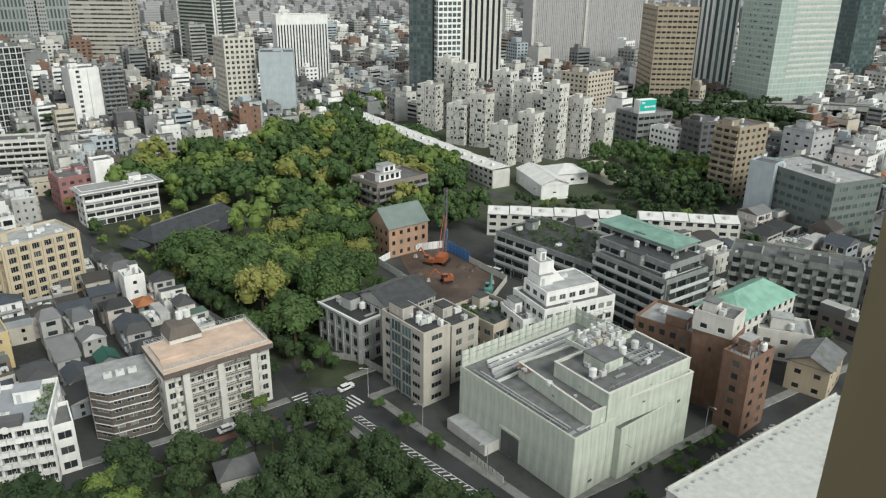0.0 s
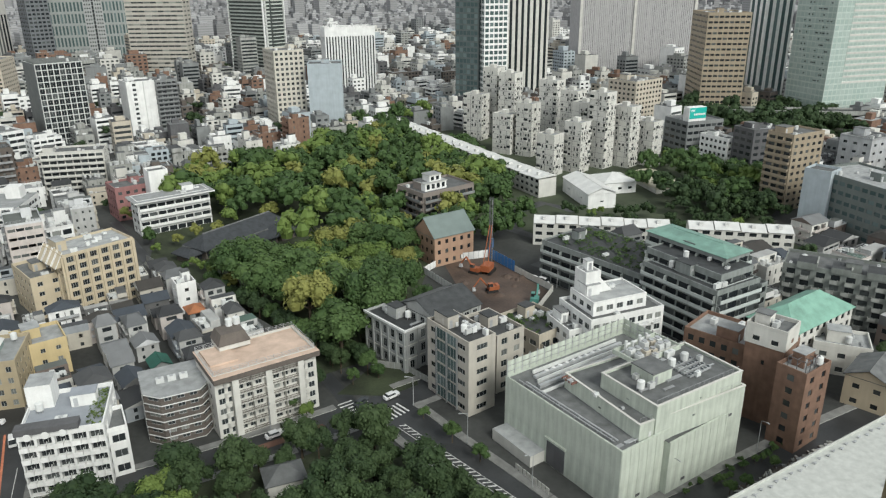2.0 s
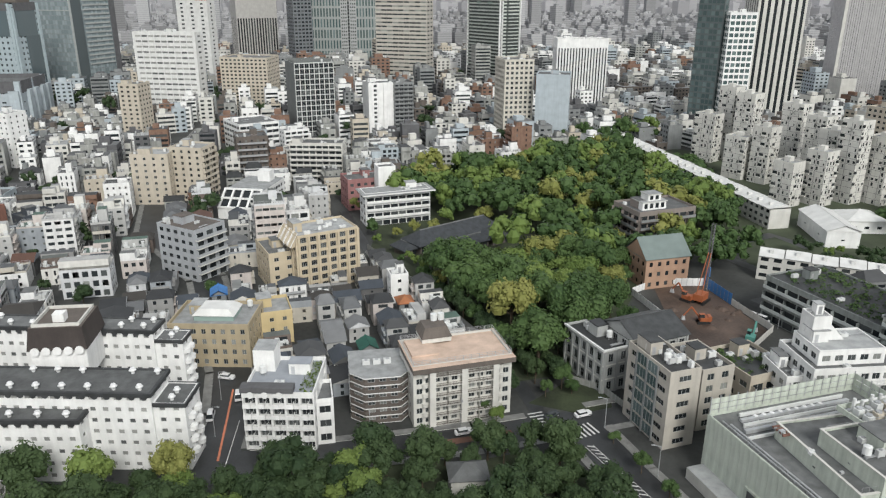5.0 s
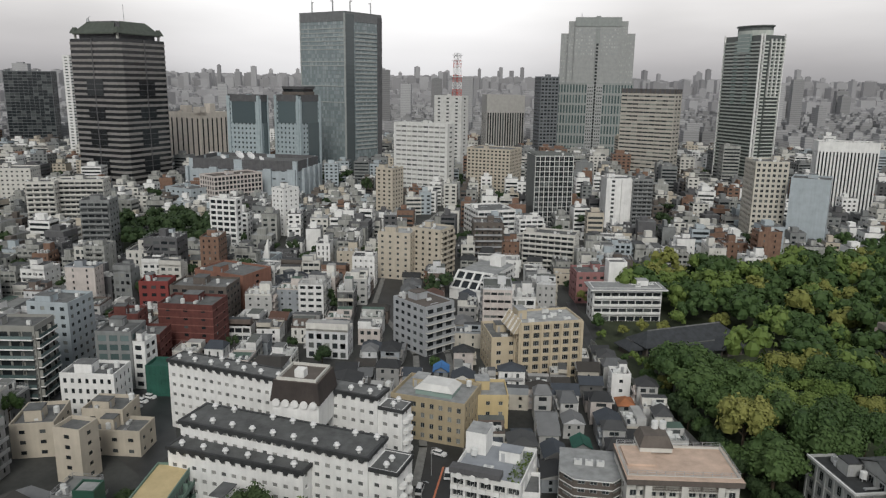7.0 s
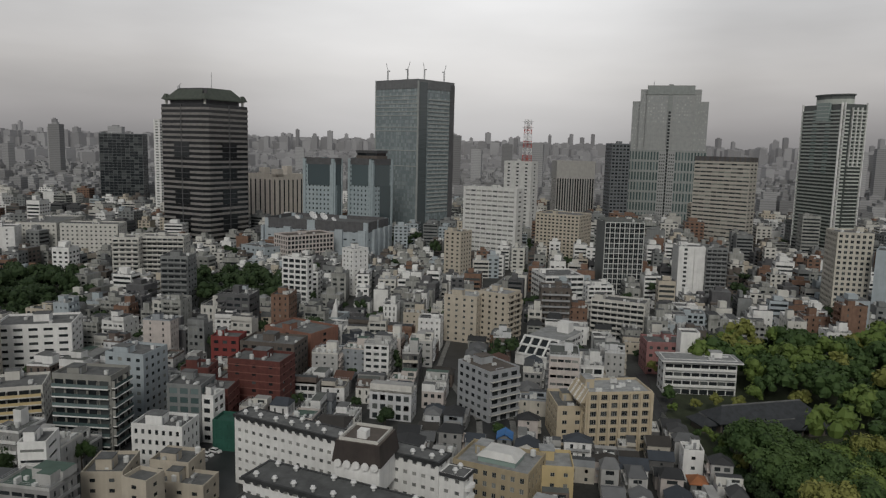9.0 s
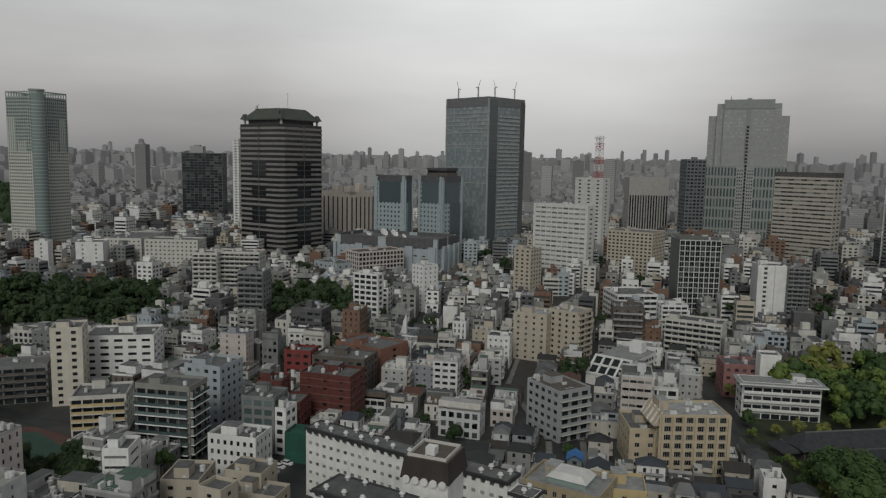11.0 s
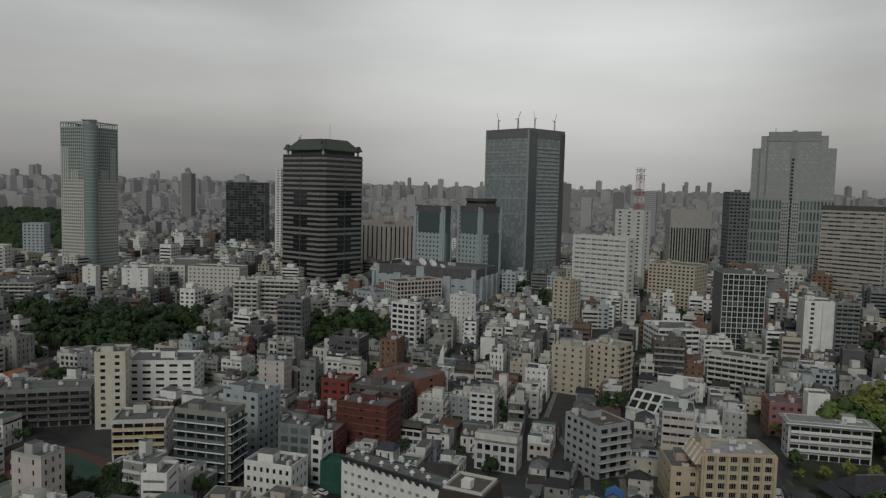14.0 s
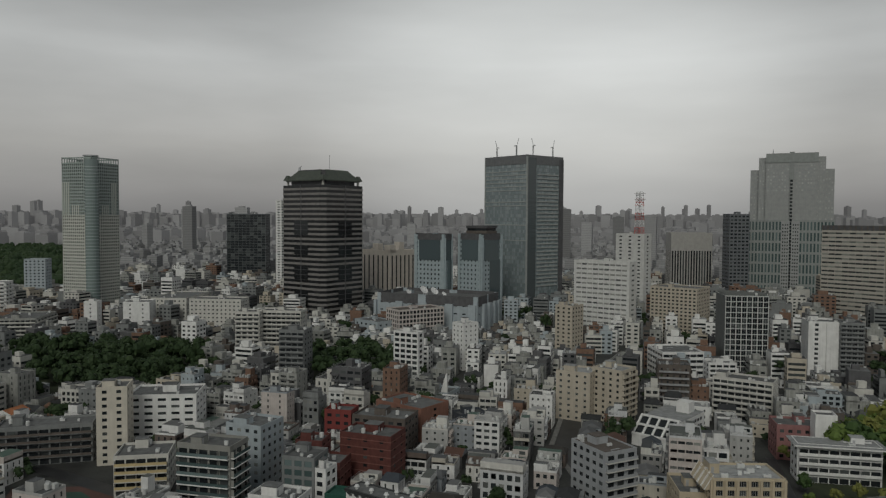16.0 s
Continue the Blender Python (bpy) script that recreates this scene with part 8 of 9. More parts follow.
def wood(poly, step, size, pale=0.15, bloom=0.05, plain=0):
    xs, ys = [p[0] for p in poly], [p[1] for p in poly]
    py = min(ys)
    while py < max(ys):
        px = min(xs)
        while px < max(xs):
            qx, qy = px + rnd_t.uniform(-0.4, 0.4) * step, py + rnd_t.uniform(-0.4, 0.4) * step
            if inside(qx, qy, poly) and not inside(qx, qy, CLEARING) and not (step > 8 and inside(qx, qy, HOUSE_FRONT)) and not taken(qx, qy, 1.5) and not near_road(qx, qy, 1.0):
                f = noise.noise(Vector((qx * 0.03, qy * 0.03, 3.0)))
                roll_d = rnd_t.random() * (4.0 if 140 < qy < 232 and -95 < qx < -20 else 1.0)
                kind = 2 if roll_d < bloom * (2.5 if f > 0.1 else 0.5) else 1 if roll_d < (bloom + pale) * (2.0 if f > 0.1 else 0.6) else plain
                tree(qx, qy, size * rnd_t.uniform(0.65, 1.32), kind)
            px += step
        py += step


# kept open before the house at the park's edge
HOUSE_FRONT = [(-152, 262), (-130, 238), (-110, 262), (-112, 296), (-135, 286)]
wood(PARK, 8.6, 1.22, 0.29, 0.08)
wood(FRONT, 5.4, 0.74, 0.08, 0.0, 3)
CLEARING_KEEP = CLEARING
CLEARING = [(0, 0), (0, 0.1), (0.1, 0)]
wood([(-112, 236), (-97, 224), (-62, 266), (-70, 272)], 5.5, 0.36, 0.4, 0.15)
CLEARING = CLEARING_KEEP
wood(RIGHT_WOOD, 8, 1.0, 0.2, 0.0)
wood([(-8, 262), (6, 268), (16, 288), (6, 305), (-8, 288)], 7, 1.0, 0.0, 0.0)
wood(COPSE, 6.2, 0.85, 0.05, 0.0, 3)
wood(GREENS[0], 5.0, 0.55, 0.0, 0.0)
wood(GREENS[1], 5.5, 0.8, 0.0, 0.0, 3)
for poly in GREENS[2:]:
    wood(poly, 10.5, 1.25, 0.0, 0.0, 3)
wood([(24, 284), (112, 284), (112, 318), (60, 318), (30, 318)], 7, 0.5, 0.1, 0.0, 3)
wood([(70, 318), (92, 300), (128, 306), (128, 330), (96, 350), (74, 345)], 7.5, 0.8, 0.1, 0.0, 3)
wood([(-28, 350), (-4, 330), (20, 350), (0, 400), (-30, 420)], 10, 0.7, 0.1, 0.0)
wood([(-12, 312), (6, 306), (6, 330), (-2, 388), (-26, 455), (-40, 450), (-14, 380)], 8, 0.95, 0.0, 0.0)
wood([(88, 306), (122, 316), (146, 392), (104, 392)], 9, 0.8, 0.0, 0.0)
wood([(60, 350), (90, 330), (105, 400), (84, 420)], 8, 0.75, 0.1, 0.0)
wood([(-120, 480), (-70, 470), (-40, 520), (-90, 540)], 11, 1.1, 0.1, 0.0)
wood([(-28, 176), (-22, 182), (-22, 215), (-27, 205)], 5, 0.6, 0.1, 0.0)
wood([(-54, 156), (-44, 158), (-36, 176), (-32, 200), (-44, 190)], 4.6, 0.5, 0.1, 0.0, 3)
for k in range(26):
    f = k / 25.0
    tree(40 + 30 * f + rnd_t.uniform(-1.2, 1.2), 128.4 + 20.5 * f + rnd_t.uniform(-1.2, 1.2) - 0.8, rnd_t.uniform(0.1, 0.2), 0)
wood([(-176.0, 298.0), (-153.0, 287.0), (-127.0, 258.0), (-134.0, 252.0), (-160.0, 282.0)], 6.0, 0.52, 0.4, 0.1, 0)
for k in range(12):
    f = k / 11.0
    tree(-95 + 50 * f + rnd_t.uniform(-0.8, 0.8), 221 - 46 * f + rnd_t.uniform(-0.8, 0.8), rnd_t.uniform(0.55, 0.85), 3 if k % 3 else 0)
for px, py, s_t, kind in ((-98.5, 98.5, 0.85, 2), (-120.0, 268.5, 0.62, 2), (-113.5, 274.5, 0.7, 2), (-129.5, 254.0, 0.5, 1), (-110.0, 281.0, 0.85, 1), (-124.5, 262.0, 0.5, 2), (-85.5, 222.5, 0.75, 2), (-88.0, 218.0, 0.65, 2), (-54.8, 224.0, 0.55, 2), (-56.5, 229.5, 0.6, 2), (-119.5, 303.0, 1.2, 1), (-64.0, 235.0, 0.9, 1), (-72.0, 226.0, 0.8, 1), (-44.5, 147.5, 0.42, 1), (-49, 151, 0.4, 0), (-17, 150.5, 0.35, 0), (-9.5, 141.5, 0.4, 0), (-3, 135, 0.42, 0),
                          (-224, 72, 0.75, 0), (-219, 66, 0.6, 0), (-130, 190, 0.5, 0), (-158, 186, 0.5, 0), (-300, 84, 0.9, 0), (52, 130, 0.3, 0), (60, 137, 0.3, 0), (48, 127.5, 0.28, 0)):
    tree(px, py, s_t, kind)


# ---- the town between: houses and small blocks on their lots ----
def lot_kind(seed, w, d, floors, pitched_top, word):
    """Meshes of one kind of town house: wall, windows, roof with what stands on it."""
    rnd = random.Random(seed)
    h = floors * 2.9 + 0.4
    walls, glass, roof, balc = Shape(), Shape(), Shape(), Shape()
    rich = rnd.random() < 0.5
    for key, (length, m) in sides(w, d).items():
        style = rnd.random()
        wide, bay = (0.8, 2.6) if style < 0.35 else (1.7, 2.5) if style < 0.6 else (2.7, 3.0) if style < 0.85 else (0.7, 4.5)
        tall = rnd.choice((1.0, 1.35, 1.35, 1.8))
        cells = facade(walls, length, m, h, TOWN, GLASS, 2.9, bay, wide, tall, 0.9 if tall < 1.6 else 0.4, 0.14, 0, 0.4)
        for k, cx, cz, ww, hh in cells:
            if rnd.random() < 0.9:
                glass.face([m @ Vector(q) for q in ((cx, 0.11, cz), (cx + ww, 0.11, cz), (cx + ww, 0.11, cz + hh), (cx, 0.11, cz + hh))], GLASS_DARK if rnd.random() < 0.6 else GLASS)
        if floors > 2 and key in ("A" if rich else "AB"):
            for k in range(1, floors):
                z = k * h / floors
                balc.box(0.5, -1.0, z - 0.1, length - 0.5, 0, z + 0.05, TOWN, True, m)
                balc.box(0.5, -1.0, z + 0.05, length - 0.5, -0.9, z + 0.95, TOWN if style > 0.3 else METAL, True, m)
                for q in range(max(1, int(length / 4))):
                    px = 0.5 + (q + 1) * (length - 1.0) / (max(1, int(length / 4)) + 1)
                    balc.box(px, -0.92, z + 0.05, px + 0.08, 0, z + 2.2, TOWN, True, m)
                    balc.box(px + 0.3, -0.75, z + 0.05, px + 1.05, -0.4, z + 0.7, UNIT, True, m)
    if floors > 3 and rnd.random() < 0.5:
        for k in range(floors - 1):
            z = k * h / floors
            for q in range(6):
                balc.box(w, 0.6 + q * 0.45, z + q * 0.48 - 0.1, w + 1.1, 1.05 + q * 0.45, z + q * 0.48 + 0.1, METAL, True)
            balc.box(w, 0.2, z + h / floors - 0.1, w + 1.2, 3.8, z + h / floors, TOWN, True)
            balc.box(w + 1.1, 0.2, z + h / floors, w + 1.2, 3.8, z + h / floors + 1.0, TOWN, True)
    if pitched_top:
        rise = rnd.uniform(1.6, 2.6)
        a, b = w, d
        o = 0.4
        ridge = [(o * 3, d / 2, h + rise), (w - o * 3, d / 2, h + rise)] if pitched_top == "hip" else [(-o, d / 2, h + rise), (w + o, d / 2, h + rise)]
        c = [(-o, -o, h), (w + o, -o, h), (w + o, d + o, h), (-o, d + o, h)]
        roof.face([c[0], c[1], ridge[1], ridge[0]], ROOF_TONES)
        roof.face([c[2], c[3], ridge[0], ridge[1]], ROOF_TONES)
        roof.face([c[1], c[2], ridge[1]], ROOF_TONES if pitched_top == "hip" else TOWN)
        roof.face([c[3], c[0], ridge[0]], ROOF_TONES if pitched_top == "hip" else TOWN)
    else:
        roof.face([(0.2, 0.2, h - 0.02), (w - 0.2, 0.2, h - 0.02), (w - 0.2, d - 0.2, h - 0.02), (0.2, d - 0.2, h - 0.02)], FLAT_ROOF)
        for x0, y0, x1, y1 in ((0, 0, w, 0.2), (0, d - 0.2, w, d), (0, 0.2, 0.2, d - 0.2), (w - 0.2, 0.2, w, d - 0.2)):
            roof.box(x0, y0, h - 0.03, x1, y1, h + 0.7, TOWN)
        if floors > 3 and min(w, d) > 8:
            x0, y0 = rnd.uniform(0.5, w - 5), rnd.uniform(0.5, d - 4.5)
            roof.box(x0, y0, h, x0 + rnd.uniform(3, 4.4), y0 + rnd.uniform(3, 4), h + rnd.uniform(2.4, 5), TOWN, top=FLAT_ROOF)
        if rnd.random() < 0.55:
            roof.box(w * 0.5, 0.0, h, w, d * rnd.choice((0.6, 1.0)), h + 2.7, TOWN, top=FLAT_ROOF)
            roof.box(w * 0.5 - 0.03, 1.0, h + 0.8, w * 0.5 + 0.02, min(3.4, d - 0.5), h + 2.1, GLASS_DARK)
        # rail round the roof, on thin posts
        if rnd.random() < 0.6:
            for x0, y0, x1, y1 in ((0.05, 0.05, w - 0.05, 0.1), (0.05, d - 0.1, w - 0.05, d - 0.05), (0.05, 0.1, 0.1, d - 0.1), (w - 0.1, 0.1, w - 0.05, d - 0.1)):
                roof.box(x0, y0, h + 1.5, x1, y1, h + 1.57, METAL, True)
                roof.box(x0, y0, h + 1.1, x1, y1, h + 1.15, METAL, True)
            for q in range(int(w / 2) + 1):
                for yy in (0.05, d - 0.12):
                    roof.box(0.05 + q * (w - 0.17) / int(w / 2), yy, h + 0.7, 0.12 + q * (w - 0.17) / int(w / 2), yy + 0.07, h + 1.5, METAL)
        # a row of outdoor units on a frame, a skylight and a sheet of dark panels
        if rnd.random() < 0.55:
            for q in range(rnd.randint(2, 5)):
                roof.box(0.5 + q * 1.05, d - 1.3, h + 0.15, 1.35 + q * 1.05, d - 0.9, h + 0.95, UNIT, True)
            roof.box(0.4, d - 1.4, h + 0.05, min(w - 0.3, 6.0), d - 0.8, h + 0.15, METAL, True)
        if rnd.random() < 0.35:
            roof.face([(0.6, 0.7, h + 0.2), (w * 0.45, 0.7, h + 0.2), (w * 0.45, 2.6, h + 0.9), (0.6, 2.6, h + 0.9)], GLASS_DARK)
        if rnd.random() < 0.5:
            for q in range(4):
                roof.box(0.5 + q * 0.02, 0.5 + q * 0.9, h + 0.5, w * 0.42, 0.6 + q * 0.9, h + 0.6, METAL, True)
            roof.box(0.5, 0.5, h, 0.6, 0.6, h + 1.9, METAL)
            roof.tube((w * 0.3, d * 0.7, h), (w * 0.3, d * 0.7, h + rnd.uniform(2, 4)), 0.04, METAL, 4)
        for i in range(rnd.randint(2, 7)):
            bx, by = rnd.uniform(0.4, w * 0.45), rnd.uniform(0.4, d - 1.6)
            bz = rnd.uniform(0.7, 1.6)
            if rnd.random() < 0.75:
                roof.box(bx, by, h - 0.01, bx + rnd.uniform(0.8, 2.0), by + rnd.uniform(0.6, 1.2), h + bz, UNIT)
            else:
                roof.drum(bx + 0.7, by + 0.7, h - 0.01, h + bz + 0.7, 0.7, UNIT, 9)
    wall_d = walls.data("town_house")
    bm = bmesh.new()
    bm.from_mesh(wall_d)
    bmesh.ops.remove_doubles(bm, verts=bm.verts, dist=0.001)
    bm.to_mesh(wall_d)
    bm.free()
    return wall_d, glass.data("glazing"), roof.data("roof"), w, d, word, floors, (balc.data("balcony_front") if balc.v else None)


rnd_k = random.Random(21)
SMALL = [lot_kind(20 + k, rnd_k.uniform(5.2, 7.4), rnd_k.uniform(5.6, 8.2), 2 if k % 4 else 3, ("hip", "gable", "", "gable")[k % 4], "tiny old town house with a dark tiled roof" if k % 4 != 2 else "tiny flat-roofed house with roof boxes") for k in range(12)]
LOW = [lot_kind(k, rnd_k.uniform(6.5, 10), rnd_k.uniform(7, 11), rnd_k.choice((2, 2, 3)), ("gable", "hip", "", "", "hip", "")[k % 6], "small town house with a tiled roof" if k % 6 in (0, 1, 4) else "small flat-roofed town house") for k in range(14)]
MID = [lot_kind(40 + k, rnd_k.uniform(8, 12), rnd_k.uniform(9, 14), rnd_k.choice((3, 4, 4, 5)), "", "plain flat-roofed apartment house with balconies") for k in range(12)]
TALL = [lot_kind(80 + k, rnd_k.uniform(9, 13), rnd_k.uniform(11, 16), rnd_k.choice((6, 7, 8)), "", "slab-like apartment house of six or more storeys") for k in range(6)]
rnd_l = random.Random(5)
LOTS = []


BUILDING_YARD = [(-25, 215), (-32, 262), (-8, 305), (30, 268), (42, 225), (12, 190), (-15, 195)]


def free(px, py, r):
    far_off, bearing = math.hypot(px, py), math.degrees(math.atan2(-px, py))
    if far_off < 160 and -2 < bearing < 27 or far_off < 190 and -2 < bearing < 15 or inside(px, py, BUILDING_YARD):
        return False
    return not (taken(px, py, r) or near_road(px, py, r - 1) or inside(px, py, PARK) or inside(px, py, FRONT) or inside(px, py, SITE) or inside(px, py, ESTATE) or inside(px, py, RIGHT_WOOD) or inside(px, py, COURTS) or inside(px, py, COPSE) or inside(px, py, YARD) or any(inside(px, py, poly) for poly in GREENS))


GARDENS = []


def old_quarter(px, py):
    r, yaw = math.hypot(px, py), math.degrees(math.atan2(-px, py))
    return r < 265 and 12 < yaw < 47


for i in range(-45, 45):
    for j in range(-45, 45):
        c, s_ = math.cos(radians(38)), math.sin(radians(38))
        u, v = i * 8.0 + (i // 5) * 1.5, j * 8.6 + (j // 2) * 1.8
        px, py = c * u - s_ * v + rnd_l.uniform(-0.6, 0.6), s_ * u + c * v + rnd_l.uniform(-0.6, 0.6)
        if old_quarter(px, py) and math.hypot(px, py) > 105 and free(px, py, 3.4):
            LOTS.append((math.hypot(px, py), px, py, 38 + rnd_l.choice((0, 90, 180, 270)) + rnd_l.uniform(-3, 3), rnd_l.choice(SMALL)))
step = 11.6
for i in range(-60, 60):
    for j in range(-60, 60):
        turn = 38
        c, s_ = math.cos(radians(turn)), math.sin(radians(turn))
        u, v = i * step + (i // 4) * 3.0, j * step + (j // 2) * 4.0
        px, py = c * u - s_ * v + rnd_l.uniform(-1.3, 1.3), s_ * u + c * v + rnd_l.uniform(-1.3, 1.3)
        r = math.hypot(px, py)
        yaw = math.degrees(math.atan2(-px, py))
        if not (105 < r < 440 and -38 < yaw < 100) or old_quarter(px, py):
            continue
        if not free(px, py, 5.0):
            if free(px, py, 2.5) and rnd_l.random() < 0.2:
                GARDENS.append((px, py))
            continue
        f = noise.noise(Vector((px * 0.012, py * 0.012, 0)))
        q = rnd_l.random()
        if q < (0.24 if yaw > 46 and r > 190 else 0.06):
            GARDENS.append((px, py))
            continue
        kinds = LOW if q < 0.62 - f * 0.4 or r < 185 or (px > -40 and r < 330) or (26 < yaw < 64 and r < 290 and q < 0.93) else MID if q < 0.96 else TALL
        LOTS.append((r, px, py, turn + rnd_l.choice((0, 90, 180, 270)) + rnd_l.uniform(-4, 4), rnd_l.choice(kinds)))
LOTS.sort(key=lambda q: q[0])


def merge(shape, data, m, swap):
    """Adds a mesh to a joined shape at a pose, with some materials swapped."""
    k = len(shape.v)
    shape.v.extend(tuple(m @ v.co) for v in data.vertices)
    slots = [shape.slot(swap.get(mt.name, mt)) for mt in data.materials]
    for p in data.polygons:
        shape.f.append(tuple(k + i for i in p.vertices))
        shape.m.append(slots[p.material_index])


rest = Shape()
for n_lot, (r, px, py, turn, (wall_d, glass_d, roof_d, w, d, word, floors, balc_d)) in enumerate(LOTS):
    m = pose(px, py, 0, 0, 0, turn) @ Matrix.Diagonal((rnd_l.uniform(0.8, 1.2), rnd_l.uniform(0.8, 1.2), rnd_l.uniform(0.62, 0.98) if old_quarter(px, py) else rnd_l.uniform(0.85, 1.15), 1)) @ Matrix.Translation((-w / 2, -d / 2, 0))
    if n_lot < 300:
        root = new("town_house", wall_d)
        root.matrix_basis = m
        tagged(root, word, "house" if floors < 3 else "apartment", "houses of the town")
        part("glazing", glass_d, root, kind="stuff")
        part("roof", roof_d, root)
        if balc_d:
            part("balcony_front", balc_d, root, kind="stuff")
    else:
        swap = {"town_plaster": rnd_l.choice((WHITE, OFFWHITE, GREY, CONCRETE, BLUEGREY, WHITE, OFFWHITE, BROWN, CONCRETE, DARK, WHITE, BEIGE, BRICK_R)), "house_roof": rnd_l.choice((ROOF_DARK, ROOF_GREY, ROOF_GREY, ROOF_DARK, ROOF_DARK, ROOF_RED)),
                "flat_roof": rnd_l.choice((ROOF_GREY, ROOF_PALE, ROOF_GREY, ROOF_DARK, ROOF_DARK, ROOF_GREY))}
        for d_ in (wall_d, glass_d, roof_d) + ((balc_d,) if balc_d else ()):
            merge(rest, d_, m, swap)
thing("town_quarter", "dense quarter of small pale houses and flats", "houses", Matrix(), "", rest, "stuff")

# single trees and rows between the houses farther off
TREE_SPOTS = []
rnd_g = random.Random(33)
while len(TREE_SPOTS) < 210:
    a, r = radians(rnd_g.uniform(16, 96)), rnd_g.uniform(300, 820)
    px, py = -r * math.sin(a), r * math.cos(a)
    if (r > 440 or free(px, py, 2.0)) and not taken(px, py, 4.0) and not near_road(px, py, 2.0) and not inside(px, py, PARK):
        for q in range(rnd_g.choice((1, 2, 3))):
            TREE_SPOTS.append((px + q * rnd_g.uniform(4, 7), py + q * rnd_g.uniform(-5, 5)))
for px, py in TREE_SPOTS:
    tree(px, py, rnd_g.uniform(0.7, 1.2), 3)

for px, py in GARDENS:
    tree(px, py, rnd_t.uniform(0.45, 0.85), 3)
PLANTED.sort(key=lambda q: math.hypot(q[0], q[1]))
far_trees = Shape()
for n_tree, (px, py, size, look_no) in enumerate(PLANTED):
    trunk_d, looks, coarse = TREES[rnd_t.randrange(len(TREES))]
    m = pose(px, py, 0.0, 0, 0, rnd_t.uniform(0, 360)) @ Matrix.Diagonal((size * rnd_t.uniform(0.9, 1.15), size * rnd_t.uniform(0.9, 1.15), size * rnd_t.uniform(0.8, 1.2), 1))
    if n_tree < 310:
        root = thing("tree", TREE_WORDS[look_no], "tree", m, "trees of the town")
        part("trunk", trunk_d, root)
        part("crown", looks[look_no], root)
    else:
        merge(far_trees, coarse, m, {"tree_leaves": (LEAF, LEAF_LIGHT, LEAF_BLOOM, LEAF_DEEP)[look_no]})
rnd_w = random.Random(21)
far_wood = Shape()
for k in range(620):
    a, r = radians(rnd_w.uniform(79, 93)), rnd_w.uniform(1100, 2600)
    px, py, w = -r * math.sin(a), r * math.cos(a), rnd_w.uniform(8, 17)
    for q in range(5):
        cx, cy, cz = px + rnd_w.uniform(-0.7, 0.7) * w, py + rnd_w.uniform(-0.7, 0.7) * w, rnd_w.uniform(6, 14)
        ring = [(cx + w * 0.5 * math.cos(i * 1.05 + q), cy + w * 0.5 * math.sin(i * 1.05 + q)) for i in range(6)]
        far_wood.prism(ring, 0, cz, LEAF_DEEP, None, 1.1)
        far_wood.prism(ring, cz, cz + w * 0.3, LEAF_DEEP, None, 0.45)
thing("far_wood", "dark green wood in the hazy distance", "trees", Matrix(), "", far_wood, "stuff")
thing("far_trees", "dark green trees among the farther houses", "trees", Matrix(), "", far_trees, "stuff")


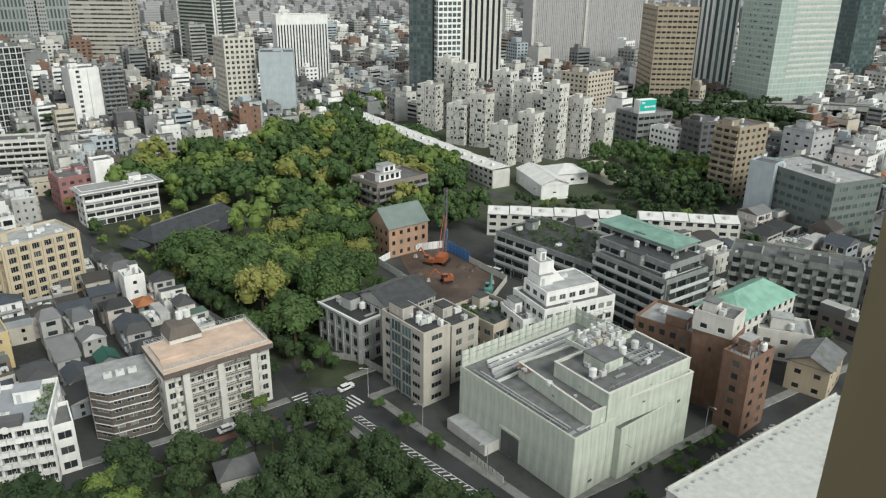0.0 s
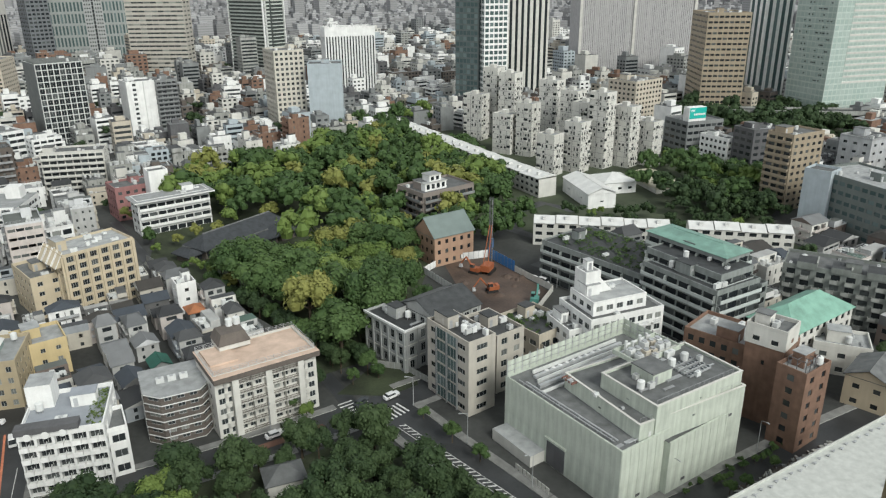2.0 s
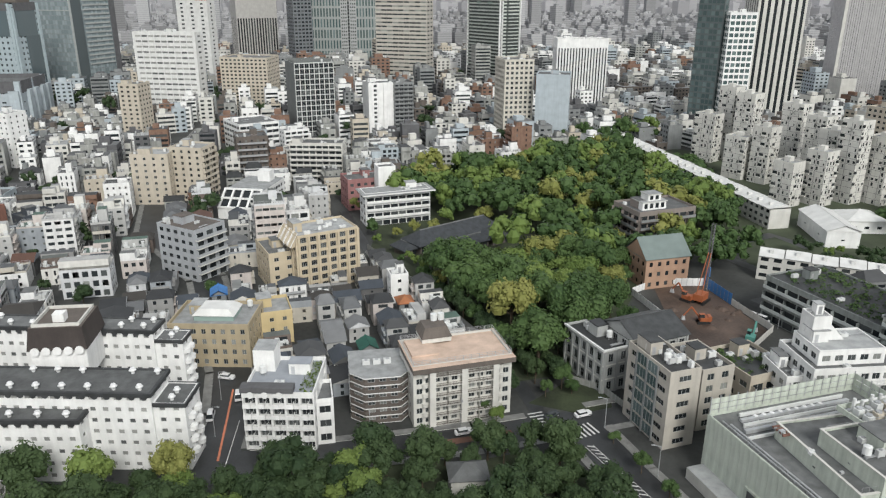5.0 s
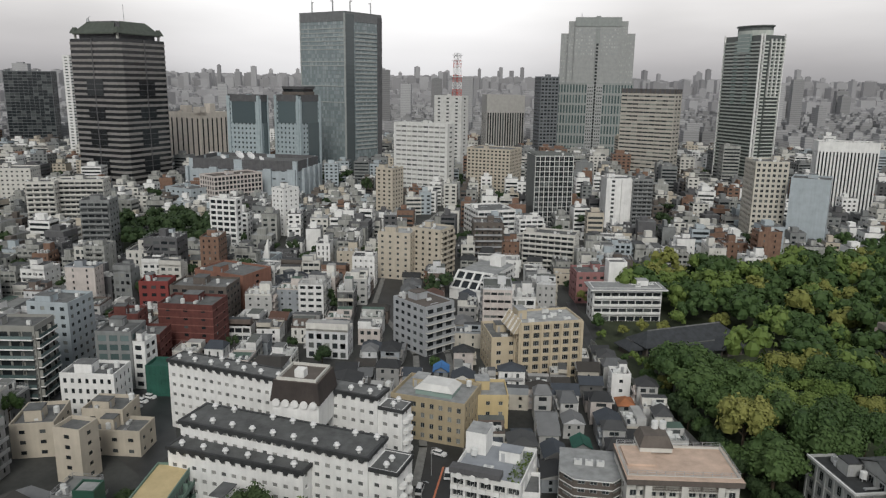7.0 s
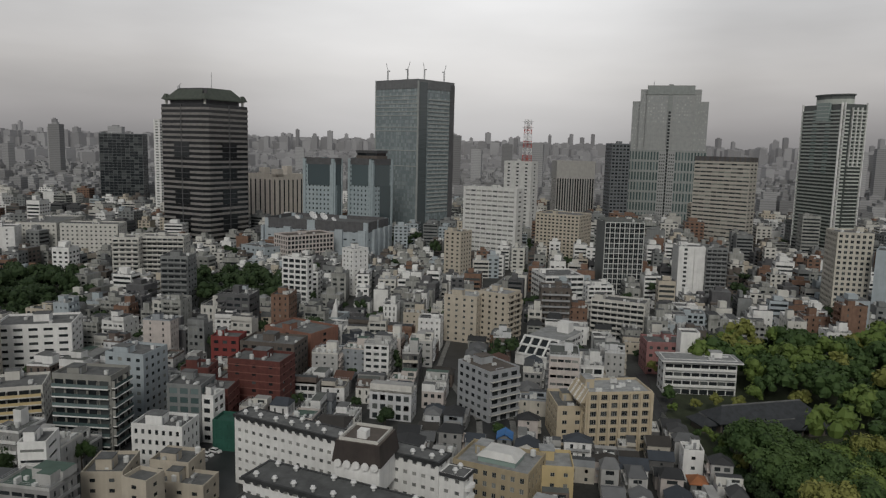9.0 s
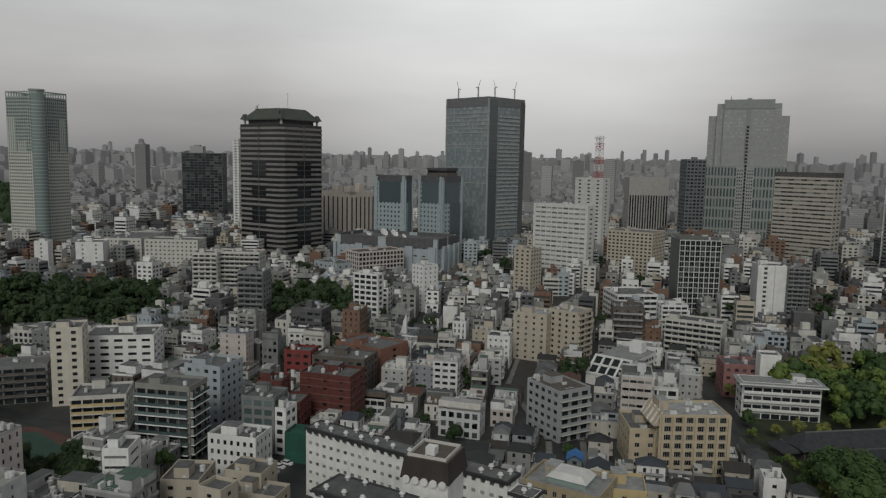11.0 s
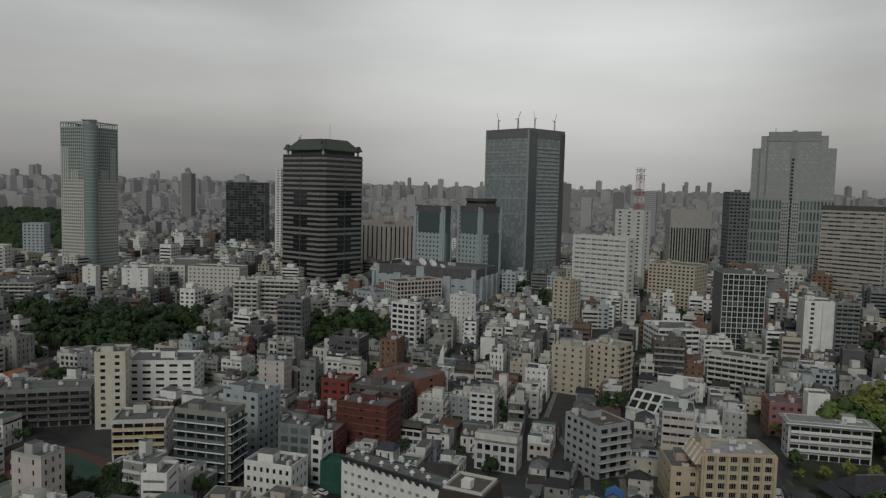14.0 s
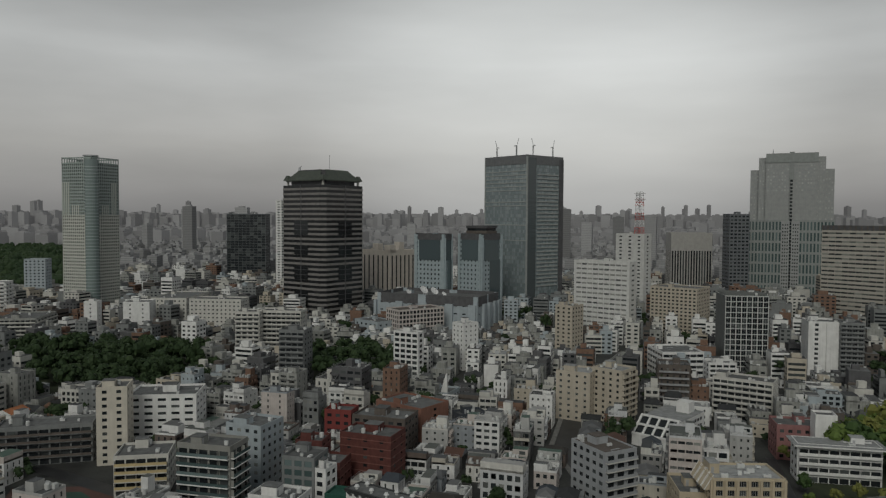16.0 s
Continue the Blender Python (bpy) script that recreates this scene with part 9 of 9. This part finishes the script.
# ---- the town further off: one sheet of many small blocks ----
def town_ring(name, r0, r1, step_m, seed, low, high, label, tower=0.04, detail=True):
    rnd = random.Random(seed)
    s = Shape()
    mats = (WHITE, OFFWHITE, BEIGE, GREY, BLUEGREY, BROWN, CONCRETE, OFFWHITE, GREY, BRICK_R, DARK, CONCRETE, WHITE, WHITE, OFFWHITE)
    n = int(r1 / step_m) + 1
    for i in range(-n, n):
        for j in range(-n, n):
            px, py = i * step_m + rnd.uniform(-0.25, 0.25) * step_m, j * step_m + rnd.uniform(-0.25, 0.25) * step_m
            c, s_ = math.cos(0.66), math.sin(0.66)
            px, py = c * px - s_ * py, s_ * px + c * py
            r, yaw = math.hypot(px, py), math.degrees(math.atan2(-px, py))
            if not (r0 < r < r1 and -40 < yaw < 100):
                continue
            if taken(px, py, step_m * 0.42) or near_road(px, py, 6) or inside(px, py, PARK) or inside(px, py, ESTATE) or any(inside(px, py, poly) for poly in GREENS):
                continue
            if 78.5 < yaw < 94 and r > 1080:
                continue
            f = noise.noise(Vector((px * 0.004, py * 0.004, 9)))
            if any(abs(px - tx) + abs(py - ty) < step_m * 0.8 for tx, ty in TREE_SPOTS):
                continue
            w, d = step_m * rnd.uniform(0.5, 0.85), step_m * rnd.uniform(0.5, 0.85)
            h = rnd.uniform(low, high) * (1 + f * 0.6)
            if rnd.random() < tower:
                h *= rnd.uniform(1.3, 1.8)
            if 480 < r < 650 and 43 < yaw < 60:
                h = min(h, 9.0)
            m = pose(px, py, 0, 0, 0, 38 + rnd.choice((0, 90)) + rnd.uniform(-9, 9))
            mat = rnd.choice(mats)
            if h > 22 and mat in (BROWN, DARK):
                mat = GREY
            s.box(-w / 2, -d / 2, 0, w / 2, d / 2, h, mat, m=m, top=rnd.choice((ROOF_GREY, ROOF_PALE, ROOF_DARK, ROOF_DARK, ROOF_GREY, ROOF_DARK)))
            s.box(-w * 0.3, -d * 0.2, h, -w * 0.3 + w * rnd.uniform(0.2, 0.5), d * 0.25, h + rnd.uniform(2, 4), mat, m=m)
            for q in range(3 if r < 900 else 1):
                ux, uy, uw = rnd.uniform(-0.45, 0.3) * w, rnd.uniform(-0.45, 0.3) * d, rnd.uniform(0.8, 2.4)
                s.box(ux, uy, h, ux + uw, uy + rnd.uniform(0.8, 2.4), h + rnd.uniform(0.7, 2.0), rnd.choice((UNIT, METAL, CONCRETE, mat)), m=m)
            if detail:
                floors = max(1, int(h / 3.1))
                bays = max(2, int(w / 3.4))
                for key, (ln, fm) in sides(w, d).items():
                    mm = m @ Matrix.Translation((-w / 2, -d / 2, 0)) @ fm
                    bays = max(2, int(ln / 3.6))
                    blank = rnd.random() < 0.2
                    if blank:
                        continue
                    wide = rnd.random() < 0.35
                    for k in range(floors):
                        z = k * 3.1 + 1.0
                        if wide:
                            s.face([mm @ Vector(q) for q in ((0.5, -0.05, z), (ln - 0.5, -0.05, z), (ln - 0.5, -0.05, z + 1.5), (0.5, -0.05, z + 1.5))], GLASS_DARK)
                        else:
                            for b in range(bays):
                                x0 = (b + 0.25) * ln / bays
                                s.face([mm @ Vector(q) for q in ((x0, -0.05, z), (x0 + ln / bays * 0.5, -0.05, z), (x0 + ln / bays * 0.5, -0.05, z + 1.4), (x0, -0.05, z + 1.4))], GLASS_DARK)
    thing(name, label, "buildings", Matrix(), "", s, "stuff")


town_ring("middle_town", 440, 700, 15.5, 3, 5, 17, "dense pale houses and flats of the middle distance", 0.025)
town_ring("outer_town", 700, 1200, 22, 4, 7, 24, "dense pale blocks of the outer town", 0.03)


def far_ring(name, r0, r1, step_m, seed, low, high, mat, label, tower, tall=(60, 122)):
    rnd = random.Random(seed)
    s = Shape()
    n = int(r1 / step_m) + 1
    for i in range(-n, n):
        for j in range(-n, n):
            px, py = (i + rnd.uniform(-0.3, 0.3)) * step_m, (j + rnd.uniform(-0.3, 0.3)) * step_m
            r, yaw = math.hypot(px, py), math.degrees(math.atan2(-px, py))
            if not (r0 < r < r1 and -40 < yaw < 100):
                continue
            if 78.5 < yaw < 94 and r < 2650:
                continue
            f = noise.noise(Vector((px * 0.0016, py * 0.0016, 5)))
            if taken(px, py, step_m * 0.45):
                continue
            h = rnd.uniform(low, high)
            w, d = step_m * rnd.uniform(0.35, 0.8), step_m * rnd.uniform(0.35, 0.8)
            if rnd.random() < tower * (1 + 2 * f):
                h = rnd.uniform(*tall)
                w, d = rnd.uniform(15, 30), rnd.uniform(15, 30)
            m = pose(px, py, 0, 0, 0, rnd.uniform(20, 60))
            s.box(-w / 2, -d / 2, 0, w / 2, d / 2, h, mat, m=m)
            s.box(-w / 4, -d / 4, h, w / 5, d / 4, h + rnd.uniform(2, 6), mat, m=m)
    thing(name, label, "buildings", Matrix(), "", s, "stuff")


far_ring("far_town", 1200, 2300, 30, 11, 7, 32, FAR_HAZE_PALE, "pale hazy blocks of the far town", 0.012)
far_ring("farthest_town", 2300, 3900, 62, 12, 15, 62, FAR_HAZE_GLOW, "grey hazy blocks towards the horizon", 0.022)
far_ring("misty_skyline", 3900, 4750, 66, 21, 80, 124, FAR_HAZE_GLOW, "blurred grey high blocks in the mist on the horizon", 0.09, (126, 182))


# ---- the building site ----
def excavator(px, py, turn, paint, label):
    root = thing("excavator", label, "excavator", pose(px, py, 0.08, 0, 0, turn))
    for side in (-1, 1):
        s = Shape()
        s.prism([(-2.0, -0.35), (2.0, -0.35), (2.0, 0.35), (-2.0, 0.35)], 0, 0.9, BLACK, None, 0.9, Matrix.Translation((0, side * 1.1, 0)))
        part("track", s, root, "black crawler track")
    s = Shape()
    s.box(-2.1, -1.3, 0.95, 1.3, 1.3, 2.2, paint, True)
    s.box(-2.3, -1.2, 1.1, -1.2, 1.2, 2.5, paint, True)
    part("house", s, root)
    s = Shape()
    s.box(0.0, 0.2, 2.2, 1.5, 1.2, 3.3, GLASS_DARK, True)
    cab = part("cab", s, root, "glazed cab")
    s = Shape()
    s.box(-0.1, 0.1, 3.3, 1.6, 1.3, 3.42, paint, True)
    part("cab_roof", s, cab)
    s = Shape()
    s.tube((1.2, -0.4, 1.8), (4.0, -0.4, 5.2), 0.3, paint, 6)
    part("boom", s, root)
    s = Shape()
    s.tube((4.0, -0.4, 5.2), (6.2, -0.4, 2.2), 0.22, paint, 6)
    part("stick", s, root)
    s = Shape()
    s.prism([(5.6, -0.9), (6.8, -0.9), (6.8, 0.1), (5.6, 0.1)], 0.9, 2.2, METAL, None, 0.6)
    part("bucket", s, root, "worn steel bucket")
    return root


excavator(-1.8, 226.9, 200, ORANGE, "orange excavator on wet brown earth")
excavator(12.1, 218.4, 80, weathered("machine_teal", (0.10, 0.28, 0.24), 0.5), "teal excavator at the edge of the site")
excavator(-8.0, 243.0, 150, ORANGE, "orange excavator beside the blue sheeting")

rig = thing("piling_rig", "tall orange piling rig with a dark lattice mast", "machine", pose(-3.5, 244.0, 0.08, 0, 0, 70))
for side in (-1, 1):
    s = Shape()
    s.box(-3, side * 1.6 - 0.45, 0, 3, side * 1.6 + 0.45, 1.1, BLACK, True)
    part("track", s, rig, "black crawler track")
s = Shape()
s.box(-3.2, -1.6, 1.15, 1.8, 1.6, 3.4, ORANGE, True)
part("house", s, rig)
s = Shape()
for cx, cy in ((2.2, -0.45), (2.2, 0.45), (3.1, -0.45), (3.1, 0.45)):
    s.tube((cx, cy, 0.5), (cx, cy, 27), 0.11, DARK, 5)
for k in range(26):
    z = 1 + k
    s.tube((2.2, -0.45, z), (3.1, -0.45, z + 1), 0.06, DARK, 4)
    s.tube((2.2, 0.45, z), (3.1, 0.45, z + 1), 0.06, DARK, 4)
    s.tube((2.2, -0.45, z + 1), (2.2, 0.45, z), 0.06, DARK, 4)
part("mast", s, rig, "dark lattice mast")
s = Shape()
s.tube((-2.5, 0.9, 3.2), (2.3, 0.4, 17), 0.16, ORANGE, 6)
s.tube((-2.5, -0.9, 3.2), (2.3, -0.4, 17), 0.16, ORANGE, 6)
part("stays", s, rig)
s = Shape()
s.drum(3.6, 0, 8, 11.5, 0.55, BLUE_SHEET, 10)
s.tube((3.6, 0, 0.3), (3.6, 0, 26), 0.25, METAL, 8)
part("drill", s, rig, "drill string with blue drive")


def hoarding(pts, high, mat, name, label, width=2.0):
    """Site hoarding: panel after panel between posts."""
    root = thing(name, label, "fence", Matrix())
    for a, b in zip(pts, pts[1:]):
        a, b = Vector(a), Vector(b)
        n = max(1, round((b - a).length / width))
        ang = math.degrees(math.atan2(b.y - a.y, b.x - a.x))
        w = (b - a).length / n
        s = Shape()
        s.box(0.04, -0.03, 0.1, w - 0.04, 0.03, high, mat, True)
        s.box(0, -0.06, 0, 0.08, 0.06, high + 0.1, METAL, True)
        d = s.data("panel")
        for i in range(n):
            p = a.lerp(b, i / n)
            part("panel", d, root, m=pose(p.x, p.y, 0.06, 0, 0, ang))


hoarding([(-20, 252), (-26, 241), (-12, 222)], 2.6, WHITE, "site_hoarding", "white site hoarding panels")
hoarding([(-20, 252), (-3.7, 258.7)], 3.0, WHITE, "site_hoarding", "white site hoarding panels")
hoarding([(-3.7, 258.7), (6, 245)], 4.0, BLUE_SHEET, "blue_sheeting", "blue plastic sheeting on a scaffold")
hoarding([(6, 245), (18.5, 228), (13, 213)], 2.4, OFFWHITE, "site_hoarding", "dull white site hoarding panels")
hoarding([(-48.5, 170), (-63, 189.5), (-91, 214.5), (-131, 248)], 2.2, CONCRETE, "park_wall", "grey concrete wall along the park", 4.0)
hoarding([(-33.5, 175), (-24, 173), (-17.5, 167)], 2.0, CONCRETE, "garden_wall", "grey wall before the mansion", 3.0)
for k in range(9):
    px, py = -6 + rnd_t.uniform(-8, 16), 232 + rnd_t.uniform(-16, 12)
    if inside(px, py, SITE):
        heap = Shape()
        heap.drum(0, 0, 0, rnd_t.uniform(0.5, 1.3), rnd_t.uniform(1.0, 2.6), EARTH, 9, 0.25)
        thing("earth_heap", "heap of wet brown earth", "heap", pose(px, py, 0.07), "earth heaps", heap)


# ---- vehicles ----
def car_set(paint, van=False):
    body, cabin, wheel = Shape(), Shape(), Shape()
    l, w = 4.5, 1.72
    body.prism([(-l / 2, -w / 2 + 0.2), (-l / 2 + 0.2, -w / 2), (l / 2 - 0.3, -w / 2), (l / 2, -w / 2 + 0.3), (l / 2, w / 2 - 0.3), (l / 2 - 0.3, w / 2), (-l / 2 + 0.2, w / 2), (-l / 2, w / 2 - 0.2)], 0.3, 0.92, paint, None, 0.97)
    top = 1.95 if van else 1.45
    x0, x1 = (-2.1, 1.6) if van else (-1.7, 0.95)
    cabin.prism([(x0, -0.78), (x1, -0.78), (x1, 0.78), (x0, 0.78)], 0.9, top - 0.12, GLASS_DARK, None, 0.82)
    cabin.prism([(x0 * 0.8, -0.64), (x1 * 0.72, -0.64), (x1 * 0.72, 0.64), (x0 * 0.8, 0.64)], top - 0.13, top, paint, None, 0.94)
    wheel.drum(0, 0, -0.1, 0.1, 0.32, BLACK, 12, 1.0, pose(0, 0, 0, 90, 0, 0))
    rim = Shape()
    rim.drum(0, 0, -0.11, 0.11, 0.19, METAL, 10, 1.0, pose(0, 0, 0, 90, 0, 0))
    return body.data("body"), cabin.data("cabin"), wheel.data("wheel"), rim.data("rim")


CARS = {"white": (car_set(CAR_PAINT), "white saloon car on wet asphalt"), "yellow": (car_set(CAR_YELLOW), "yellow taxi on wet asphalt"), "dark": (car_set(CAR_DARK), "dark parked saloon car"),
        "van": (car_set(CAR_PAINT, True), "white delivery van at the kerb"), "grey": (car_set(METAL), "silver grey parked car")}


def car(px, py, turn, look_name):
    (body, cabin, wheel, rim), label = CARS[look_name]
    root = thing("car", label, "car", pose(px, py, 0.06, 0, 0, turn), "cars")
    part("body", body, root)
    part("cabin", cabin, root, "dark glazed cabin")
    for wx in (-1.4, 1.4):
        for wy in (-0.78, 0.78):
            tyre = part("wheel", wheel, root, m=Matrix.Translation((wx, wy, 0.32)))
            part("rim", rim, tyre, "grey metal rim")


for px, py, turn, look_name in ((-26, 159.5, 45, "white"), (-46.6, 143.5, 40, "white"), (-50.5, 141.2, 40, "white"), (-118.5, 141.5, 10, "white"), (-110.2, 124.3, 120, "van"), (-109.6, 134.5, 125, "van"),
                                (13, 237.8, -40, "white"), (15.7, 235.4, -40, "van"), (-211, 108.3, 20, "white"), (-210, 105, 20, "white"), (-207.9, 102, 20, "grey"), (-214, 112, 20, "dark"),
                                (38, 120.5, 38, "grey"), (-128, 152, 128, "dark"), (-150, 176, 130, "white"), (-165, 192, 130, "grey"), (-33, 156, 60, "dark")):
    car(px, py, turn, look_name)

# low rubbish and stored goods beside the hall
rnd_b = random.Random(9)
for k in range(34):
    f = k / 33
    px, py = 50 + 26 * f + rnd_b.uniform(-0.4, 0.4), 128.5 + 18.5 * f + rnd_b.uniform(-0.4, 0.4)
    heap = thing("rubbish_heap", "heap of loose boards and rubbish on bare ground", "rubbish", pose(px, py, 0.05, 0, 0, rnd_b.uniform(0, 180)), "rubbish heaps")
    for q in range(3):
        s = Shape()
        w, d = rnd_b.uniform(0.4, 1.0), rnd_b.uniform(0.1, 0.35)
        s.box(-w, -d, q * 0.12, w, d, q * 0.12 + 0.14, rnd_b.choice((CONCRETE, METAL, OFFWHITE, BROWN)), m=pose(rnd_b.uniform(-0.3, 0.3), rnd_b.uniform(-0.3, 0.3), 0, 0, 0, rnd_b.uniform(0, 180)))
        part("board", s, heap)


# ---- street lamps and poles ----
def street_lamp(px, py, turn, high=8.0):
    root = thing("street_lamp", "grey steel street lamp", "street lamp", pose(px, py, 0.1, 0, 0, turn), "street lamps")
    s = Shape()
    s.tube((0, 0, 0), (0, 0, high), 0.1, METAL, 7, 0.06)
    s.tube((0, 0, high), (1.6, 0, high + 0.4), 0.06, METAL, 6)
    pole = part("pole", s, root)
    s = Shape()
    s.box(1.4, -0.14, high + 0.32, 2.1, 0.14, high + 0.46, METAL, True)
    part("lamp_head", s, pole)


for px, py, turn in ((-20, 156, 200), (-6, 141, 200), (8, 127, 210), (-52, 143, -60), (-70, 131, -60), (-104, 118, 0), (-113, 132, 0), (36, 128, -60), (58, 142.5, -60), (20, 231, 180), (26, 262, 180)):
    street_lamp(px, py, turn)


# ---- masts, cranes and the raised road ----
def lattice(s, px, py, z0, z1, w, mats, step_z=3.0, taper=1.0):
    n = max(1, int((z1 - z0) / step_z))
    for k in range(n):
        a, b = z0 + k * (z1 - z0) / n, z0 + (k + 1) * (z1 - z0) / n
        wa, wb = w * (1 - (1 - taper) * k / n), w * (1 - (1 - taper) * (k + 1) / n)
        mat = mats[(k // 2) % len(mats)]
        ca = [(px + i * wa, py + j * wa, a) for i, j in ((-1, -1), (1, -1), (1, 1), (-1, 1))]
        cb = [(px + i * wb, py + j * wb, b) for i, j in ((-1, -1), (1, -1), (1, 1), (-1, 1))]
        for i in range(4):
            s.tube(ca[i], cb[i], 0.28, mat, 4)
            s.tube(ca[i], cb[(i + 1) % 4], 0.2, mat, 4)
            s.tube(cb[i], cb[(i + 1) % 4], 0.2, mat, 4)


mast = thing("radio_mast", "red and white lattice radio mast on a white tower", "mast", pose(-497.9, 615.0, 83.8))
s = Shape()
lattice(s, 0, 0, 0, 44, 3.4, (RED_PAINT, DISH), 3.6, 0.75)
for z in (20, 36, 42):
    s.box(-4.2, -4.2, z, 4.2, 4.2, z + 0.5, DISH, True)
part("lattice", s, mast)
for z in (22, 30, 38):
    s = Shape()
    s.drum(3.2, -3.2, z, z + 2.6, 1.1, DISH, 10)
    part("drum_aerial", s, mast, "white drum aerial")
for px, py, pz in ((-644.6, 545.8, 167.5), (-612.3, 546.5, 167.5), (-598.3, 558.3, 167.5), (-600.8, 590.7, 167.5)):
    crane = thing("roof_crane", "thin tower crane on the glass skyscraper", "crane", pose(px, py, pz, 0, 0, px * 37 % 360), "roof cranes")
    s = Shape()
    lattice(s, 0, 0, 0, 12, 0.45, (METAL,), 3.0)
    part("tower", s, crane)
    s = Shape()
    s.tube((-3, 0, 12), (0, 0, 12.3), 0.5, METAL, 5)
    s.tube((0, 0, 12), (2.5, 0, 20), 0.3, METAL, 5)
    part("jib", s, crane)

deck = [(90, 520), (114, 518), (185, 512), (257, 510), (330, 488), (420, 440)]
viaduct = thing("viaduct", "raised concrete motorway on piers", "bridge", Matrix())
for a, b in zip(deck, deck[1:]):
    a, b = Vector(a), Vector(b)
    ang = math.degrees(math.atan2(b.y - a.y, b.x - a.x))
    s = Shape()
    s.box(-0.3, -7, 10.4, (b - a).length + 0.3, 7, 12, CONCRETE, True, pose(a.x, a.y, 0, 0, 0, ang), ASPHALT)
    for yy in (-7, 6.7):
        s.box(-0.3, yy, 12, (b - a).length + 0.3, yy + 0.3, 13.2, CONCRETE, True, pose(a.x, a.y, 0, 0, 0, ang))
    part("deck", s, viaduct)
    s = Shape()
    s.box(-1, -4, 0, 1, 4, 10.4, CONCRETE, False, pose(a.x, a.y, 0, 0, 0, ang))
    part("pier", s, viaduct)


# ---- the window the eye looks out of ----
def window_room():
    """A plain hotel room round the eye: a post, sill and head of the window, floor, walls and ceiling behind."""
    m = Matrix.Translation(EYE) @ pose(0, 0, 0, 0, 0, 28)
    s = Shape()
    s.box(0.842, 0.30, -1.6, 1.15, 0.50, 1.2, WINDOW_POST, True, m)
    thing("window_post", "tan window post beside the glass", "window frame", Matrix(), "", s, "structure")
    s = Shape()
    s.box(-2.6, 0.30, -1.75, 1.15, 0.45, -1.6, WINDOW_POST, True, m)
    thing("window_sill", "tan window sill near the floor", "window frame", Matrix(), "", s, "structure")
    s = Shape()
    s.box(-2.6, 0.30, 1.2, 1.15, 0.45, 1.35, WINDOW_POST, True, m)
    thing("window_head", "tan head of the window", "window frame", Matrix(), "", s, "structure")
    s = Shape()
    s.box(-2.75, -3.6, -1.75, 3.0, 0.30, -1.65, CARPET, True, m)
    thing("room_floor", "brown carpet of the hotel room", "floor", Matrix(), "", s, "structure")
    s = Shape()
    s.box(-2.75, -3.6, 1.35, 3.0, 0.45, 1.5, ROOM_WALL, True, m)
    thing("room_ceiling", "plain ceiling of the hotel room", "ceiling", Matrix(), "", s, "structure")
    s = Shape()
    s.box(-2.75, -3.75, -1.75, 3.0, -3.6, 1.35, ROOM_WALL, True, m)
    thing("wall_back", "plain back wall of the hotel room", "wall", Matrix(), "", s, "structure")
    s = Shape()
    s.box(-2.9, -3.75, -1.75, -2.75, 0.3, 1.35, ROOM_WALL, True, m)
    thing("wall_left", "plain side wall of the hotel room", "wall", Matrix(), "", s, "structure")
    s = Shape()
    s.box(3.0, -3.75, -1.75, 3.15, 0.72, 1.35, ROOM_WALL, True, m)
    s.box(1.15, 0.35, -1.75, 3.0, 0.50, 1.35, ROOM_WALL, True, m)
    thing("wall_right", "plain side wall of the hotel room", "wall", Matrix(), "", s, "structure")


window_room()
